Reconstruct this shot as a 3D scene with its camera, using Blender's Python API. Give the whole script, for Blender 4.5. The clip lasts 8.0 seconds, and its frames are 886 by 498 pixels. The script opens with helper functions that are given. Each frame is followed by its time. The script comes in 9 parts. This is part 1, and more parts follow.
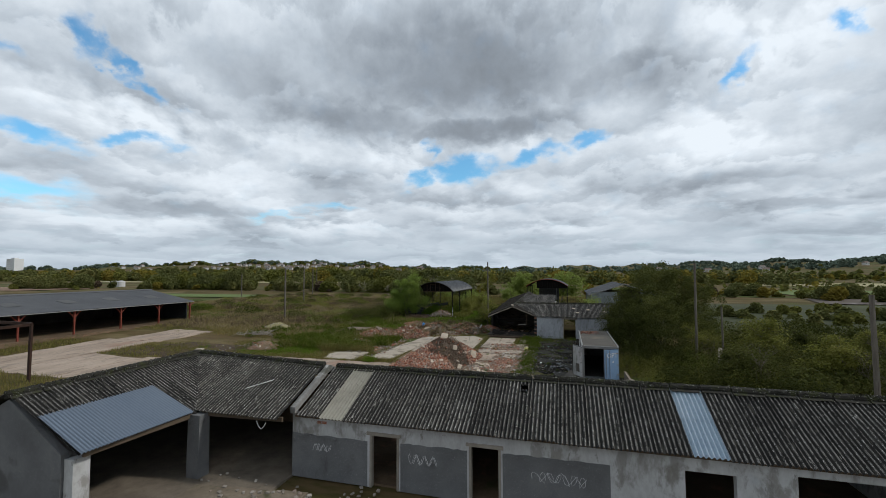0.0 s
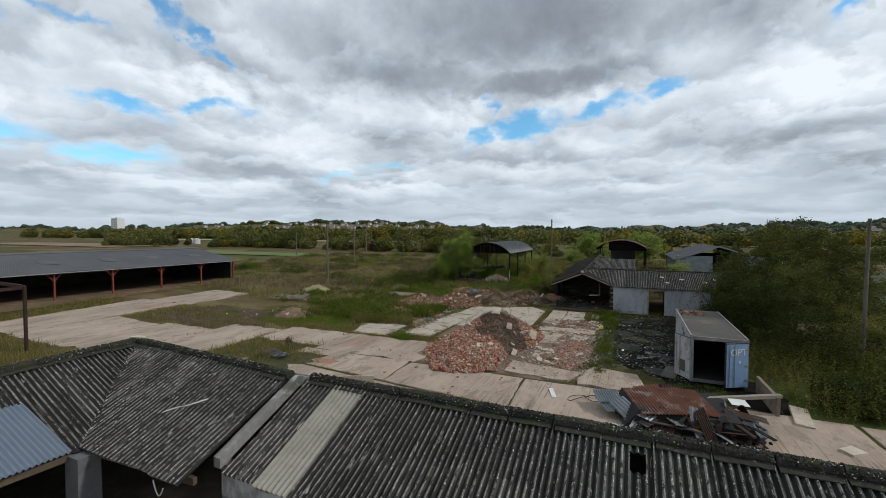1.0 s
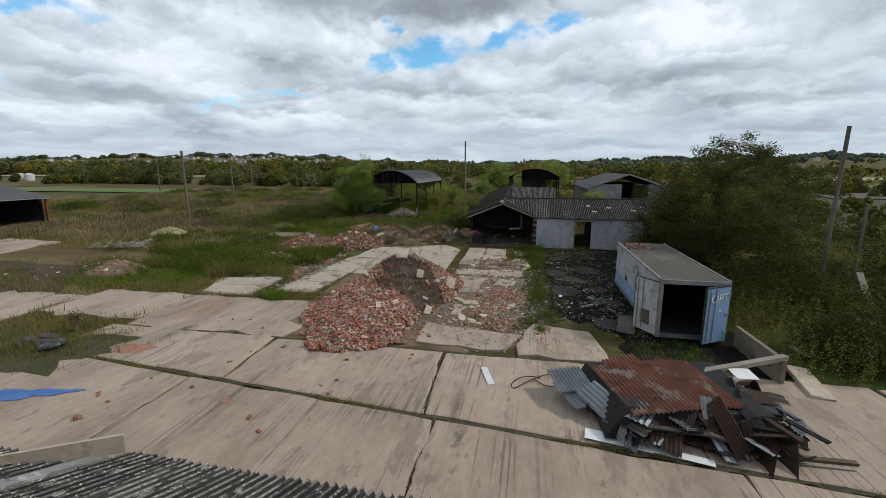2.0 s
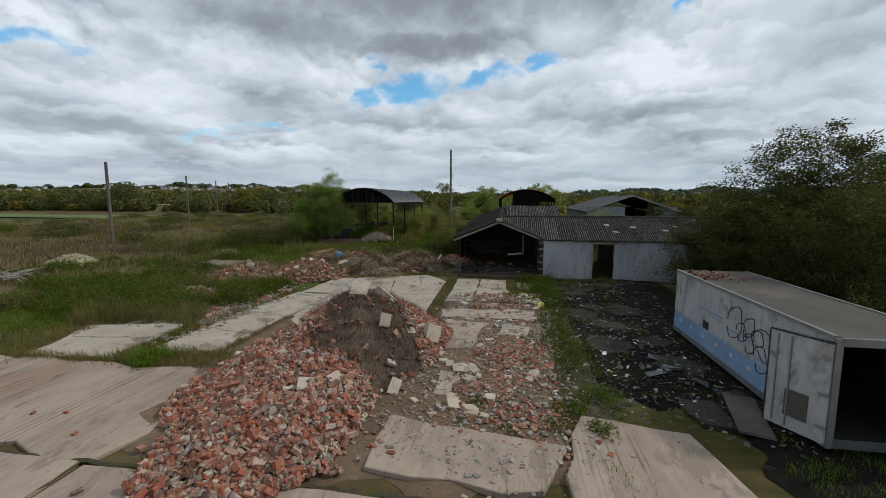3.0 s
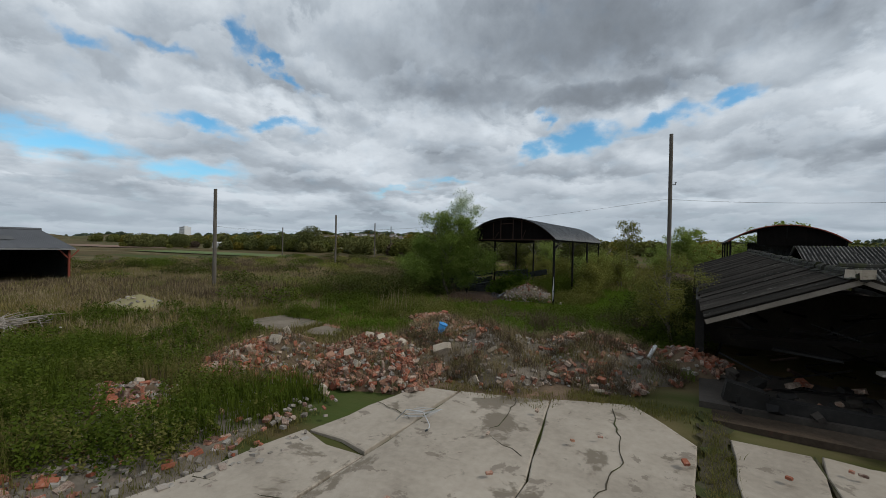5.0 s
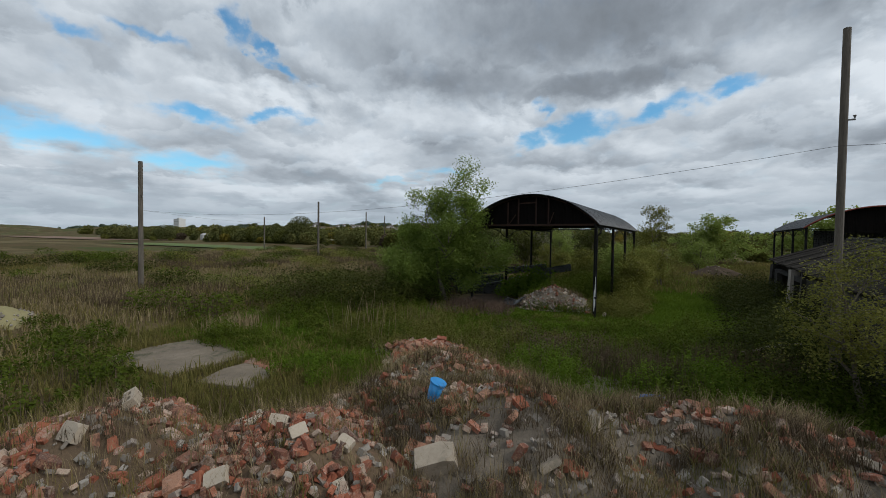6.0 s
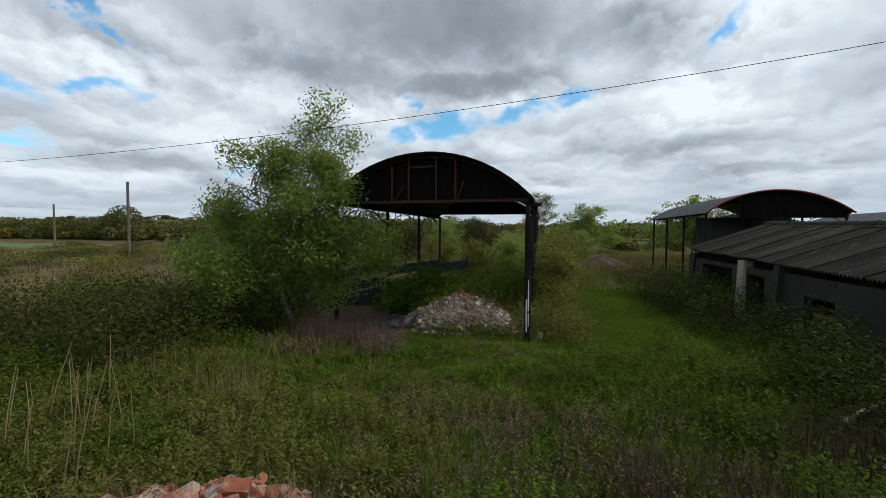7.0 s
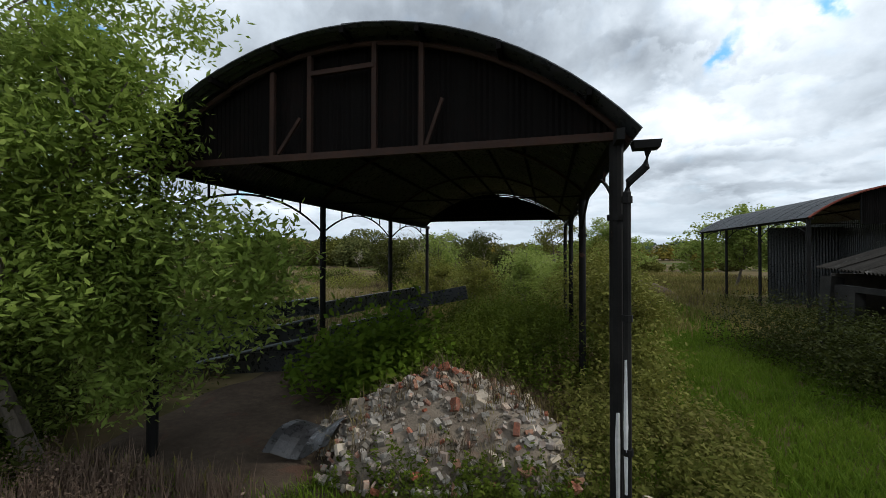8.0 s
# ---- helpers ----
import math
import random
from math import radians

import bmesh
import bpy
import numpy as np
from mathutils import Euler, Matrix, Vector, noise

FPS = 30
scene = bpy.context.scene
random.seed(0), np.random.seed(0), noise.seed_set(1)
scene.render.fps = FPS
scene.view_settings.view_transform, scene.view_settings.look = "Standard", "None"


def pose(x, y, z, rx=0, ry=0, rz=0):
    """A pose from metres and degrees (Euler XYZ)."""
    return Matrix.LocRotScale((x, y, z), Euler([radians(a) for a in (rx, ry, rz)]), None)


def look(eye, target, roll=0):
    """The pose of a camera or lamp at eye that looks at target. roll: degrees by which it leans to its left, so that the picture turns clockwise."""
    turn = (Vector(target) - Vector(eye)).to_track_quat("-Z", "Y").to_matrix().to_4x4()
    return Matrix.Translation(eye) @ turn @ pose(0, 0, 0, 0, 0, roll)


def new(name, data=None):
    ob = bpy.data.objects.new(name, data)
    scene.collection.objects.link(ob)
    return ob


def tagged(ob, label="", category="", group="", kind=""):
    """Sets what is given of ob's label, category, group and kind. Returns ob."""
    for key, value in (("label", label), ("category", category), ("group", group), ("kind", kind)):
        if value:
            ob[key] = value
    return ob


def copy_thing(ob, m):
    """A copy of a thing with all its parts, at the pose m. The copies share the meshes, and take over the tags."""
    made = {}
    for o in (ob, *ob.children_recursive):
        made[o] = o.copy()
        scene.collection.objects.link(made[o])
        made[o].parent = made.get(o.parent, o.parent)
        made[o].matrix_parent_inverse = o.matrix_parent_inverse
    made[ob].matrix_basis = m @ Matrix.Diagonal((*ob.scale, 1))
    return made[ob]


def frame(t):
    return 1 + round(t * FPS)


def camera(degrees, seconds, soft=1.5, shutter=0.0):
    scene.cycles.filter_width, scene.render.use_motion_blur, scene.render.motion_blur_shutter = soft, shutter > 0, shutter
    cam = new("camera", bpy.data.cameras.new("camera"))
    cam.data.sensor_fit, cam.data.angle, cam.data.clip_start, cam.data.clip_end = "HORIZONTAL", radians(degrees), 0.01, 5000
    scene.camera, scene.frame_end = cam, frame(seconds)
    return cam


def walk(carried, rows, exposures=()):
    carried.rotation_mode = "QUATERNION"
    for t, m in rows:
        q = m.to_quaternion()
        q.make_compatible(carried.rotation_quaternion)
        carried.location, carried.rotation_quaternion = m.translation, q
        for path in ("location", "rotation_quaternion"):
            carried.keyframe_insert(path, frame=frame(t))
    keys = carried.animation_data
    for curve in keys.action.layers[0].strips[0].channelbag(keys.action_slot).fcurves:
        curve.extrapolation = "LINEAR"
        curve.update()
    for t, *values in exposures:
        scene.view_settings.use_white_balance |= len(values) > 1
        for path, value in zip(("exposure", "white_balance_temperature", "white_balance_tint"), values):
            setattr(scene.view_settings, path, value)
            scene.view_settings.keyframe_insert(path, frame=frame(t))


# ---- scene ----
cam = camera(93.0, 8.0, soft=0.85)
PATH = [
    (0, (0.073, 0.261, 7.910), (-0.482, 2.178, 8.025), -0.24),
    (0.5, (-0.764, 4.271, 7.915), (-1.562, 6.105, 7.954), -0.09),
    (1, (-1.682, 8.258, 7.844), (-2.502, 10.081, 7.768), 0.05),
    (1.5, (-2.770, 12.111, 7.465), (-3.457, 13.969, 7.191), 0.14),
    (2, (-3.975, 16.001, 6.813), (-4.366, 17.925, 6.434), -0.09),
    (2.2, (-4.440, 17.471, 6.383), (-4.725, 19.418, 6.024), -0.01),
    (3.3, (-5.529, 26.077, 5.047), (-5.894, 28.035, 4.871), -0.02),
    (3.5, (-5.626, 27.520, 4.859), (-6.149, 29.447, 4.725), 0.16),
    (4, (-6.346, 31.593, 4.588), (-7.195, 33.402, 4.529), 0.46),
    (4.5, (-7.638, 35.420, 4.510), (-8.633, 37.155, 4.498), 0.63),
    (4.7, (-8.342, 36.842, 4.469), (-9.356, 38.566, 4.463), 0.88),
    (5.8, (-12.573, 44.364, 4.367), (-13.648, 46.050, 4.322), 0.94),
    (6, (-13.507, 45.796, 4.298), (-14.532, 47.513, 4.243), 0.83),
    (6.5, (-15.400, 49.168, 4.183), (-16.140, 51.025, 4.107), 0.76),
    (7, (-16.871, 53.073, 4.009), (-17.343, 55.015, 3.929), 0.34),
    (7.5, (-17.680, 57.170, 3.832), (-18.038, 59.138, 3.796), 0.41),
    (8, (-18.117, 61.062, 3.715), (-18.602, 63.001, 3.736), 0.07),
]
walk(cam, [(t, look(eye, target, roll)) for t, eye, target, roll in PATH],
     exposures=[(0, -0.05), (2, 0.05), (3.5, -0.25), (4.5, -0.33), (6, -0.28), (6.5, -0.1), (7, 0.02), (7.5, 0.16), (8, 0.30)])

# ---------------------------------------------------------------- light
def node(nt, kind, **given):
    n = nt.nodes.new(kind)
    for key, value in given.items():
        if key.startswith("i_"):
            slot = key[2:]
            n.inputs[int(slot) if slot.isdigit() else slot].default_value = value
        elif key == "operation":
            n.operation = value
        elif key == "blend_type":
            n.blend_type = value
    return n


def math_node(nt, op, a, b=None, clamp=False):
    n = nt.nodes.new("ShaderNodeMath")
    n.operation, n.use_clamp = op, clamp
    for k, value in enumerate((a, b)):
        if value is None:
            continue
        if isinstance(value, (int, float)):
            n.inputs[k].default_value = value
        else:
            nt.links.new(value, n.inputs[k])
    return n.outputs[0]


def mix_color(nt, factor, a, b, mode="MIX"):
    n = nt.nodes.new("ShaderNodeMix")
    n.data_type, n.blend_type = "RGBA", mode
    for slot, value in ((n.inputs[0], factor), (n.inputs[6], a), (n.inputs[7], b)):
        if isinstance(value, (int, float)):
            slot.default_value = value
        elif isinstance(value, tuple):
            slot.default_value = (*value[:3], 1)
        else:
            nt.links.new(value, slot)
    return n.outputs[2]


def map_range(nt, value, a, b, c=0.0, d=1.0, smooth=True):
    n = nt.nodes.new("ShaderNodeMapRange")
    n.interpolation_type = "SMOOTHSTEP" if smooth else "LINEAR"
    nt.links.new(value, n.inputs[0])
    for k, v in zip((1, 2, 3, 4), (a, b, c, d)):
        n.inputs[k].default_value = v
    return n.outputs[0]


def noise_node(nt, vector, scale, detail=4.0, rough=0.55, distortion=0.0):
    n = nt.nodes.new("ShaderNodeTexNoise")
    n.inputs["Scale"].default_value, n.inputs["Detail"].default_value = scale, detail
    n.inputs["Roughness"].default_value, n.inputs["Distortion"].default_value = rough, distortion
    if vector is not None:
        nt.links.new(vector, n.inputs["Vector"])
    return n.outputs[0]


SUN_AZ, SUN_EL = 78.0, 40.0       # degrees from +y towards +x, and above the horizon


def build_world():
    """Broken cumulus under a blue sky: the clouds are one layer, open in a few places."""
    world = bpy.data.worlds.new("sky")
    scene.world = world
    world.use_nodes = True
    nt = world.node_tree
    nt.nodes.clear()
    sky = nt.nodes.new("ShaderNodeTexSky")
    sky.sky_type, sky.sun_disc = "NISHITA", False
    sky.sun_elevation, sky.sun_rotation = radians(SUN_EL), radians(SUN_AZ)
    sky.air_density, sky.dust_density, sky.ozone_density = 1.0, 0.6, 1.6
    blue = nt.nodes.new("ShaderNodeBackground")
    blue.inputs[1].default_value = 0.155
    nt.links.new(mix_color(nt, 1.0, sky.outputs[0], (0.60, 1.02, 1.12), "MULTIPLY"), blue.inputs[0])

    coord = nt.nodes.new("ShaderNodeTexCoord").outputs["Generated"]
    norm = nt.nodes.new("ShaderNodeVectorMath")
    norm.operation = "NORMALIZE"
    nt.links.new(coord, norm.inputs[0])
    xyz = nt.nodes.new("ShaderNodeSeparateXYZ")
    nt.links.new(norm.outputs[0], xyz.inputs[0])
    x, y, z = xyz.outputs
    az = math_node(nt, "MULTIPLY", math_node(nt, "ARCTAN2", x, y), 57.2958)
    el = math_node(nt, "MULTIPLY", math_node(nt, "ARCSINE", z), 57.2958)
    # puffs: flattened towards the horizon, wide overhead
    tall = math_node(nt, "MULTIPLY", math_node(nt, "LOGARITHM", math_node(nt, "ADD", math_node(nt, "DIVIDE", math_node(nt, "MAXIMUM", el, 0.0), 7.0), 1.0), 2.71828), 2.6)
    puff = nt.nodes.new("ShaderNodeCombineXYZ")
    nt.links.new(math_node(nt, "MULTIPLY", az, 0.075), puff.inputs[0])
    nt.links.new(tall, puff.inputs[1])
    puff = puff.outputs[0]
    big = noise_node(nt, puff, 0.8, 5.0, 0.48, 0.0)
    # edges are ragged: shift the place where the openings are looked up
    wob = noise_node(nt, puff, 2.2, 5.0, 0.55)
    wob2 = noise_node(nt, puff, 2.7, 5.0, 0.55)
    waz = math_node(nt, "ADD", az, math_node(nt, "MULTIPLY", math_node(nt, "SUBTRACT", wob, 0.5), 13.0))
    wel = math_node(nt, "ADD", el, math_node(nt, "MULTIPLY", math_node(nt, "SUBTRACT", wob2, 0.5), 5.0))
    place = nt.nodes.new("ShaderNodeCombineXYZ")
    nt.links.new(waz, place.inputs[0])
    nt.links.new(wel, place.inputs[1])

    def blobs(rows, inner=0.05):
        """Soft ovals: azimuth, elevation, half sizes, tilt in degrees, amount."""
        total = None
        for a, e, wa, we, tilt, amount in rows:
            m = nt.nodes.new("ShaderNodeMapping")
            m.vector_type = "TEXTURE"
            nt.links.new(place.outputs[0], m.inputs["Vector"])
            m.inputs["Location"].default_value = (a, e, 0)
            m.inputs["Rotation"].default_value = (0, 0, radians(tilt))
            m.inputs["Scale"].default_value = (wa, we, 1)
            r = nt.nodes.new("ShaderNodeVectorMath")
            r.operation = "LENGTH"
            nt.links.new(m.outputs[0], r.inputs[0])
            one = map_range(nt, r.outputs[1], inner, 1.0, amount, 0.0)
            total = one if total is None else math_node(nt, "MAXIMUM", total, one)
        return total

    gap = blobs([(-13.0, 13.9, 6.5, 2.6, 8, 1.0), (-4.0, 15.2, 8, 1.7, 7, 1.0), (3.2, 17.0, 4.5, 1.2, 12, 0.8), (-19.5, 12.7, 5, 1.4, 12, 0.8), (-17.2, 16.5, 2.2, 1.3, 20, 0.7),
                 (-57.0, 24.0, 3.2, 2.0, -50, 0.8), (-54.3, 21.9, 4.0, 1.3, -42, 0.8), (-51.5, 19.7, 4.0, 1.1, -20, 0.8), (-72.0, 19.8, 5, 1.2, -8, 0.75), (-66.0, 20.7, 5, 1.1, -12, 0.7),
                 (-61.8, 13.6, 7, 1.5, -4, 0.85), (-52.0, 14.5, 6, 1.1, 4, 0.8), (-73.5, 9.8, 11, 2.6, -6, 0.9), (-62.5, 8.3, 9, 1.9, 0, 0.75), (-31.0, 8.5, 7, 1.0, 4, 0.55), (-37.0, 7.2, 6, 0.8, 0, 0.5),
                 (19.8, 21.8, 3.4, 1.9, 50, 0.95), (28.6, 23.4, 2.8, 1.8, -40, 0.85)])
    dark = blobs([(-15.0, 27.0, 34, 10.5, 2, 0.95), (-27.0, 20.2, 17, 4.2, -4, 0.8), (-11.0, 19.2, 15, 2.7, 3, 0.95), (6.0, 23.5, 14, 4.5, 8, 0.62), (-46.6, 7.4, 13, 1.5, -3, 0.6), (13.9, 9.3, 9, 2.4, 4, 0.5),
                  (25.0, 7.2, 13, 1.5, 0, 0.45), (-43.5, 15.8, 7, 1.8, -6, 0.35), (-71.0, 5.4, 11, 1.1, 0, 0.45), (-43.0, 24.5, 12, 4.5, -10, 0.30), (30.0, 15.5, 14, 4.0, 0, 0.3), (-30.0, 12.3, 9, 1.3, -4, 0.35), (-3.0, 6.4, 12, 1.0, 2, 0.35)], 0.2)
    bright = blobs([(-50.0, 5.2, 16, 0.9, 0, 0.8), (-20.0, 17.0, 6, 1.3, -8, 0.7), (20.0, 17.0, 16, 5.5, 10, 0.9), (26.0, 27.0, 14, 6.0, 0, 0.6), (-48.0, 11.0, 14, 1.8, 0, 0.6), (-6.0, 11.0, 14, 1.6, 3, 0.5), (-33.0, 15.4, 9, 1.4, -8, 0.5), (-58.0, 17.5, 12, 1.8, -4, 0.6), (3.0, 8.6, 10, 0.9, 2, 0.4)], 0.2)
    ragged = math_node(nt, "MULTIPLY", math_node(nt, "SUBTRACT", noise_node(nt, puff, 3.4, 6.0, 0.55), 0.5), 1.2)
    alpha = map_range(nt, math_node(nt, "SUBTRACT", math_node(nt, "ADD", 0.72, ragged), math_node(nt, "MULTIPLY", gap, 1.62)), -0.85, 0.74)
    # towards the horizon everything pales into haze
    haze = map_range(nt, el, 9.0, 0.0)
    # rows of heaped cloud: within each row a grey flat base below, a lit head above
    def rows_of(step, lift, scale, detail, rough):
        n = noise_node(nt, puff, scale, detail, rough, 0.25)
        u = math_node(nt, "FRACT", math_node(nt, "ADD", math_node(nt, "MULTIPLY", tall, step), math_node(nt, "MULTIPLY", n, lift)))
        rise_part = map_range(nt, u, 0.0, 0.74, 0.0, 1.0)
        fall_part = map_range(nt, u, 0.76, 1.0, 1.0, 0.0)
        return math_node(nt, "SUBTRACT", math_node(nt, "MULTIPLY", rise_part, fall_part), 0.5)

    calm = map_range(nt, dark, 0.0, 0.9, 1.0, 0.30)
    veil = map_range(nt, noise_node(nt, puff, 1.1, 3.0, 0.5), 0.35, 0.65, 0.35, 1.0)
    relief = math_node(nt, "ADD", math_node(nt, "MULTIPLY", rows_of(0.80, 2.6, 0.80, 6.0, 0.54), 0.36), math_node(nt, "MULTIPLY", rows_of(1.9, 3.4, 1.7, 7.0, 0.58), 0.20))
    relief = math_node(nt, "MULTIPLY", math_node(nt, "MULTIPLY", relief, calm), veil)
    soft_big = math_node(nt, "ADD", math_node(nt, "MULTIPLY", math_node(nt, "SUBTRACT", big, 0.5), 0.7), math_node(nt, "MULTIPLY", math_node(nt, "SUBTRACT", noise_node(nt, puff, 7.0, 6.0, 0.6), 0.5), 0.16))
    shade = math_node(nt, "ADD", math_node(nt, "ADD", relief, 0.70), soft_big)
    shade = math_node(nt, "SUBTRACT", shade, math_node(nt, "MULTIPLY", dark, 0.46))
    # thin cloud beside an opening is bright
    shade = math_node(nt, "ADD", shade, math_node(nt, "ADD", math_node(nt, "MULTIPLY", gap, 0.16), math_node(nt, "MULTIPLY", bright, 0.22)))
    shade = map_range(nt, shade, 0.0, 1.0, smooth=False)
    ramp = nt.nodes.new("ShaderNodeValToRGB")
    stops = ramp.color_ramp.elements
    stops[0].position, stops[0].color = 0.0, (0.175, 0.195, 0.220, 1)
    stops[1].position, stops[1].color = 1.0, (0.87, 0.945, 1.02, 1)
    for p, col in ((0.30, (0.305, 0.35, 0.405, 1)), (0.62, (0.545, 0.615, 0.69, 1))):
        stops.new(p).color = col
    nt.links.new(shade, ramp.inputs[0])
    cloud = nt.nodes.new("ShaderNodeBackground")
    nt.links.new(mix_color(nt, math_node(nt, "MULTIPLY", haze, 0.6), ramp.outputs[0], (0.44, 0.53, 0.62)), cloud.inputs[0])
    cloud.inputs[1].default_value = 1.0
    alpha = math_node(nt, "MAXIMUM", alpha, math_node(nt, "MULTIPLY", haze, 0.75))
    both = nt.nodes.new("ShaderNodeMixShader")
    nt.links.new(alpha, both.inputs[0])
    nt.links.new(blue.outputs[0], both.inputs[1])
    nt.links.new(cloud.outputs[0], both.inputs[2])
    out = nt.nodes.new("ShaderNodeOutputWorld")
    nt.links.new(both.outputs[0], out.inputs[0])


build_world()
lamp = bpy.data.lights.new("sun", "SUN")
lamp.energy, lamp.angle, lamp.color = 2.0, radians(5), (1.0, 0.97, 0.91)
sun = new("sun", lamp)
sun.matrix_world = look((math.sin(radians(SUN_AZ)) * 60, math.cos(radians(SUN_AZ)) * 60, 60 * math.tan(radians(SUN_EL))), (0, 0, 0))

# ---------------------------------------------------------------- materials
def surface(name, colors, scale=1.5, fine=18.0, rough=0.85, bump=0.3, bump_scale=40.0, metal=0.0, vary=0.0, stretch=(1, 1, 1), spots=None, thin=0.0, spec=0.3, grooves=0.0):
    """A weathered surface: a ramp over broad and fine noise, spots of dirt, relief; vary: how far single pieces differ."""
    mat = bpy.data.materials.new(name)
    mat.use_nodes = True
    nt = mat.node_tree
    nt.nodes.clear()
    pos = nt.nodes.new("ShaderNodeNewGeometry")
    place = nt.nodes.new("ShaderNodeVectorMath")
    place.operation = "MULTIPLY"
    nt.links.new(pos.outputs["Position"], place.inputs[0])
    place.inputs[1].default_value = stretch
    place = place.outputs[0]
    broad, small = noise_node(nt, place, scale, 5.0, 0.6), noise_node(nt, place, fine, 4.0, 0.6)
    mixed = math_node(nt, "ADD", math_node(nt, "MULTIPLY", broad, 0.62), math_node(nt, "MULTIPLY", small, 0.38))
    spread = map_range(nt, mixed, 0.30, 0.70, smooth=False)
    if vary:
        info = nt.nodes.new("ShaderNodeObjectInfo")
        lot = math_node(nt, "FRACT", math_node(nt, "ADD", math_node(nt, "MULTIPLY", info.outputs["Random"], 7.31), pos.outputs["Random Per Island"]))
        spread = math_node(nt, "ADD", math_node(nt, "MULTIPLY", spread, 1 - vary), math_node(nt, "MULTIPLY", lot, vary))
    ramp = nt.nodes.new("ShaderNodeValToRGB")
    stops = ramp.color_ramp.elements
    last = len(colors) - 1
    stops[0].color, stops[1].color = (*colors[0], 1), (*colors[-1], 1)
    for k, col in enumerate(colors[1:-1], 1):
        stops.new(k / last).color = (*col, 1)
    nt.links.new(spread, ramp.inputs[0])
    color = ramp.outputs[0]
    for s_scale, low, high, s_color, amount in spots or ():
        where = map_range(nt, noise_node(nt, place, s_scale, 6.0, 0.65, 0.3), low, high, 0.0, amount)
        color = mix_color(nt, where, color, s_color)
    if grooves:
        comb = nt.nodes.new("ShaderNodeVectorMath")
        comb.operation = "MULTIPLY"
        nt.links.new(pos.outputs["Position"], comb.inputs[0])
        comb.inputs[1].default_value = (12.0, 0.13, 1.0)
        lines = map_range(nt, noise_node(nt, comb.outputs[0], 1.0, 2.0, 0.5), 0.54, 0.66)
        worn = map_range(nt, noise_node(nt, pos.outputs["Position"], 0.33, 4.0, 0.6), 0.44, 0.60, 0.06, grooves)
        color = mix_color(nt, math_node(nt, "MULTIPLY", lines, worn), color, (0.075, 0.058, 0.043))
    shader = nt.nodes.new("ShaderNodeBsdfPrincipled")
    nt.links.new(color, shader.inputs["Base Color"])
    shader.inputs["Metallic"].default_value = metal
    shader.inputs["Specular IOR Level"].default_value = 0.06 if thin else spec
    nt.links.new(map_range(nt, small, 0.3, 0.7, max(rough - 0.12, 0.02), min(rough + 0.1, 1.0)), shader.inputs["Roughness"])
    if bump:
        relief = nt.nodes.new("ShaderNodeBump")
        relief.inputs["Strength"].default_value, relief.inputs["Distance"].default_value = bump, 0.02
        nt.links.new(noise_node(nt, place, bump_scale, 4.0, 0.65), relief.inputs["Height"])
        nt.links.new(relief.outputs[0], shader.inputs["Normal"])
    final = shader.outputs[0]
    if thin:
        through_leaf = nt.nodes.new("ShaderNodeBsdfTranslucent")
        nt.links.new(color, through_leaf.inputs[0])
        both = nt.nodes.new("ShaderNodeMixShader")
        both.inputs[0].default_value = thin
        nt.links.new(final, both.inputs[1])
        nt.links.new(through_leaf.outputs[0], both.inputs[2])
        final = both.outputs[0]
    out = nt.nodes.new("ShaderNodeOutputMaterial")
    nt.links.new(final, out.inputs[0])
    return mat


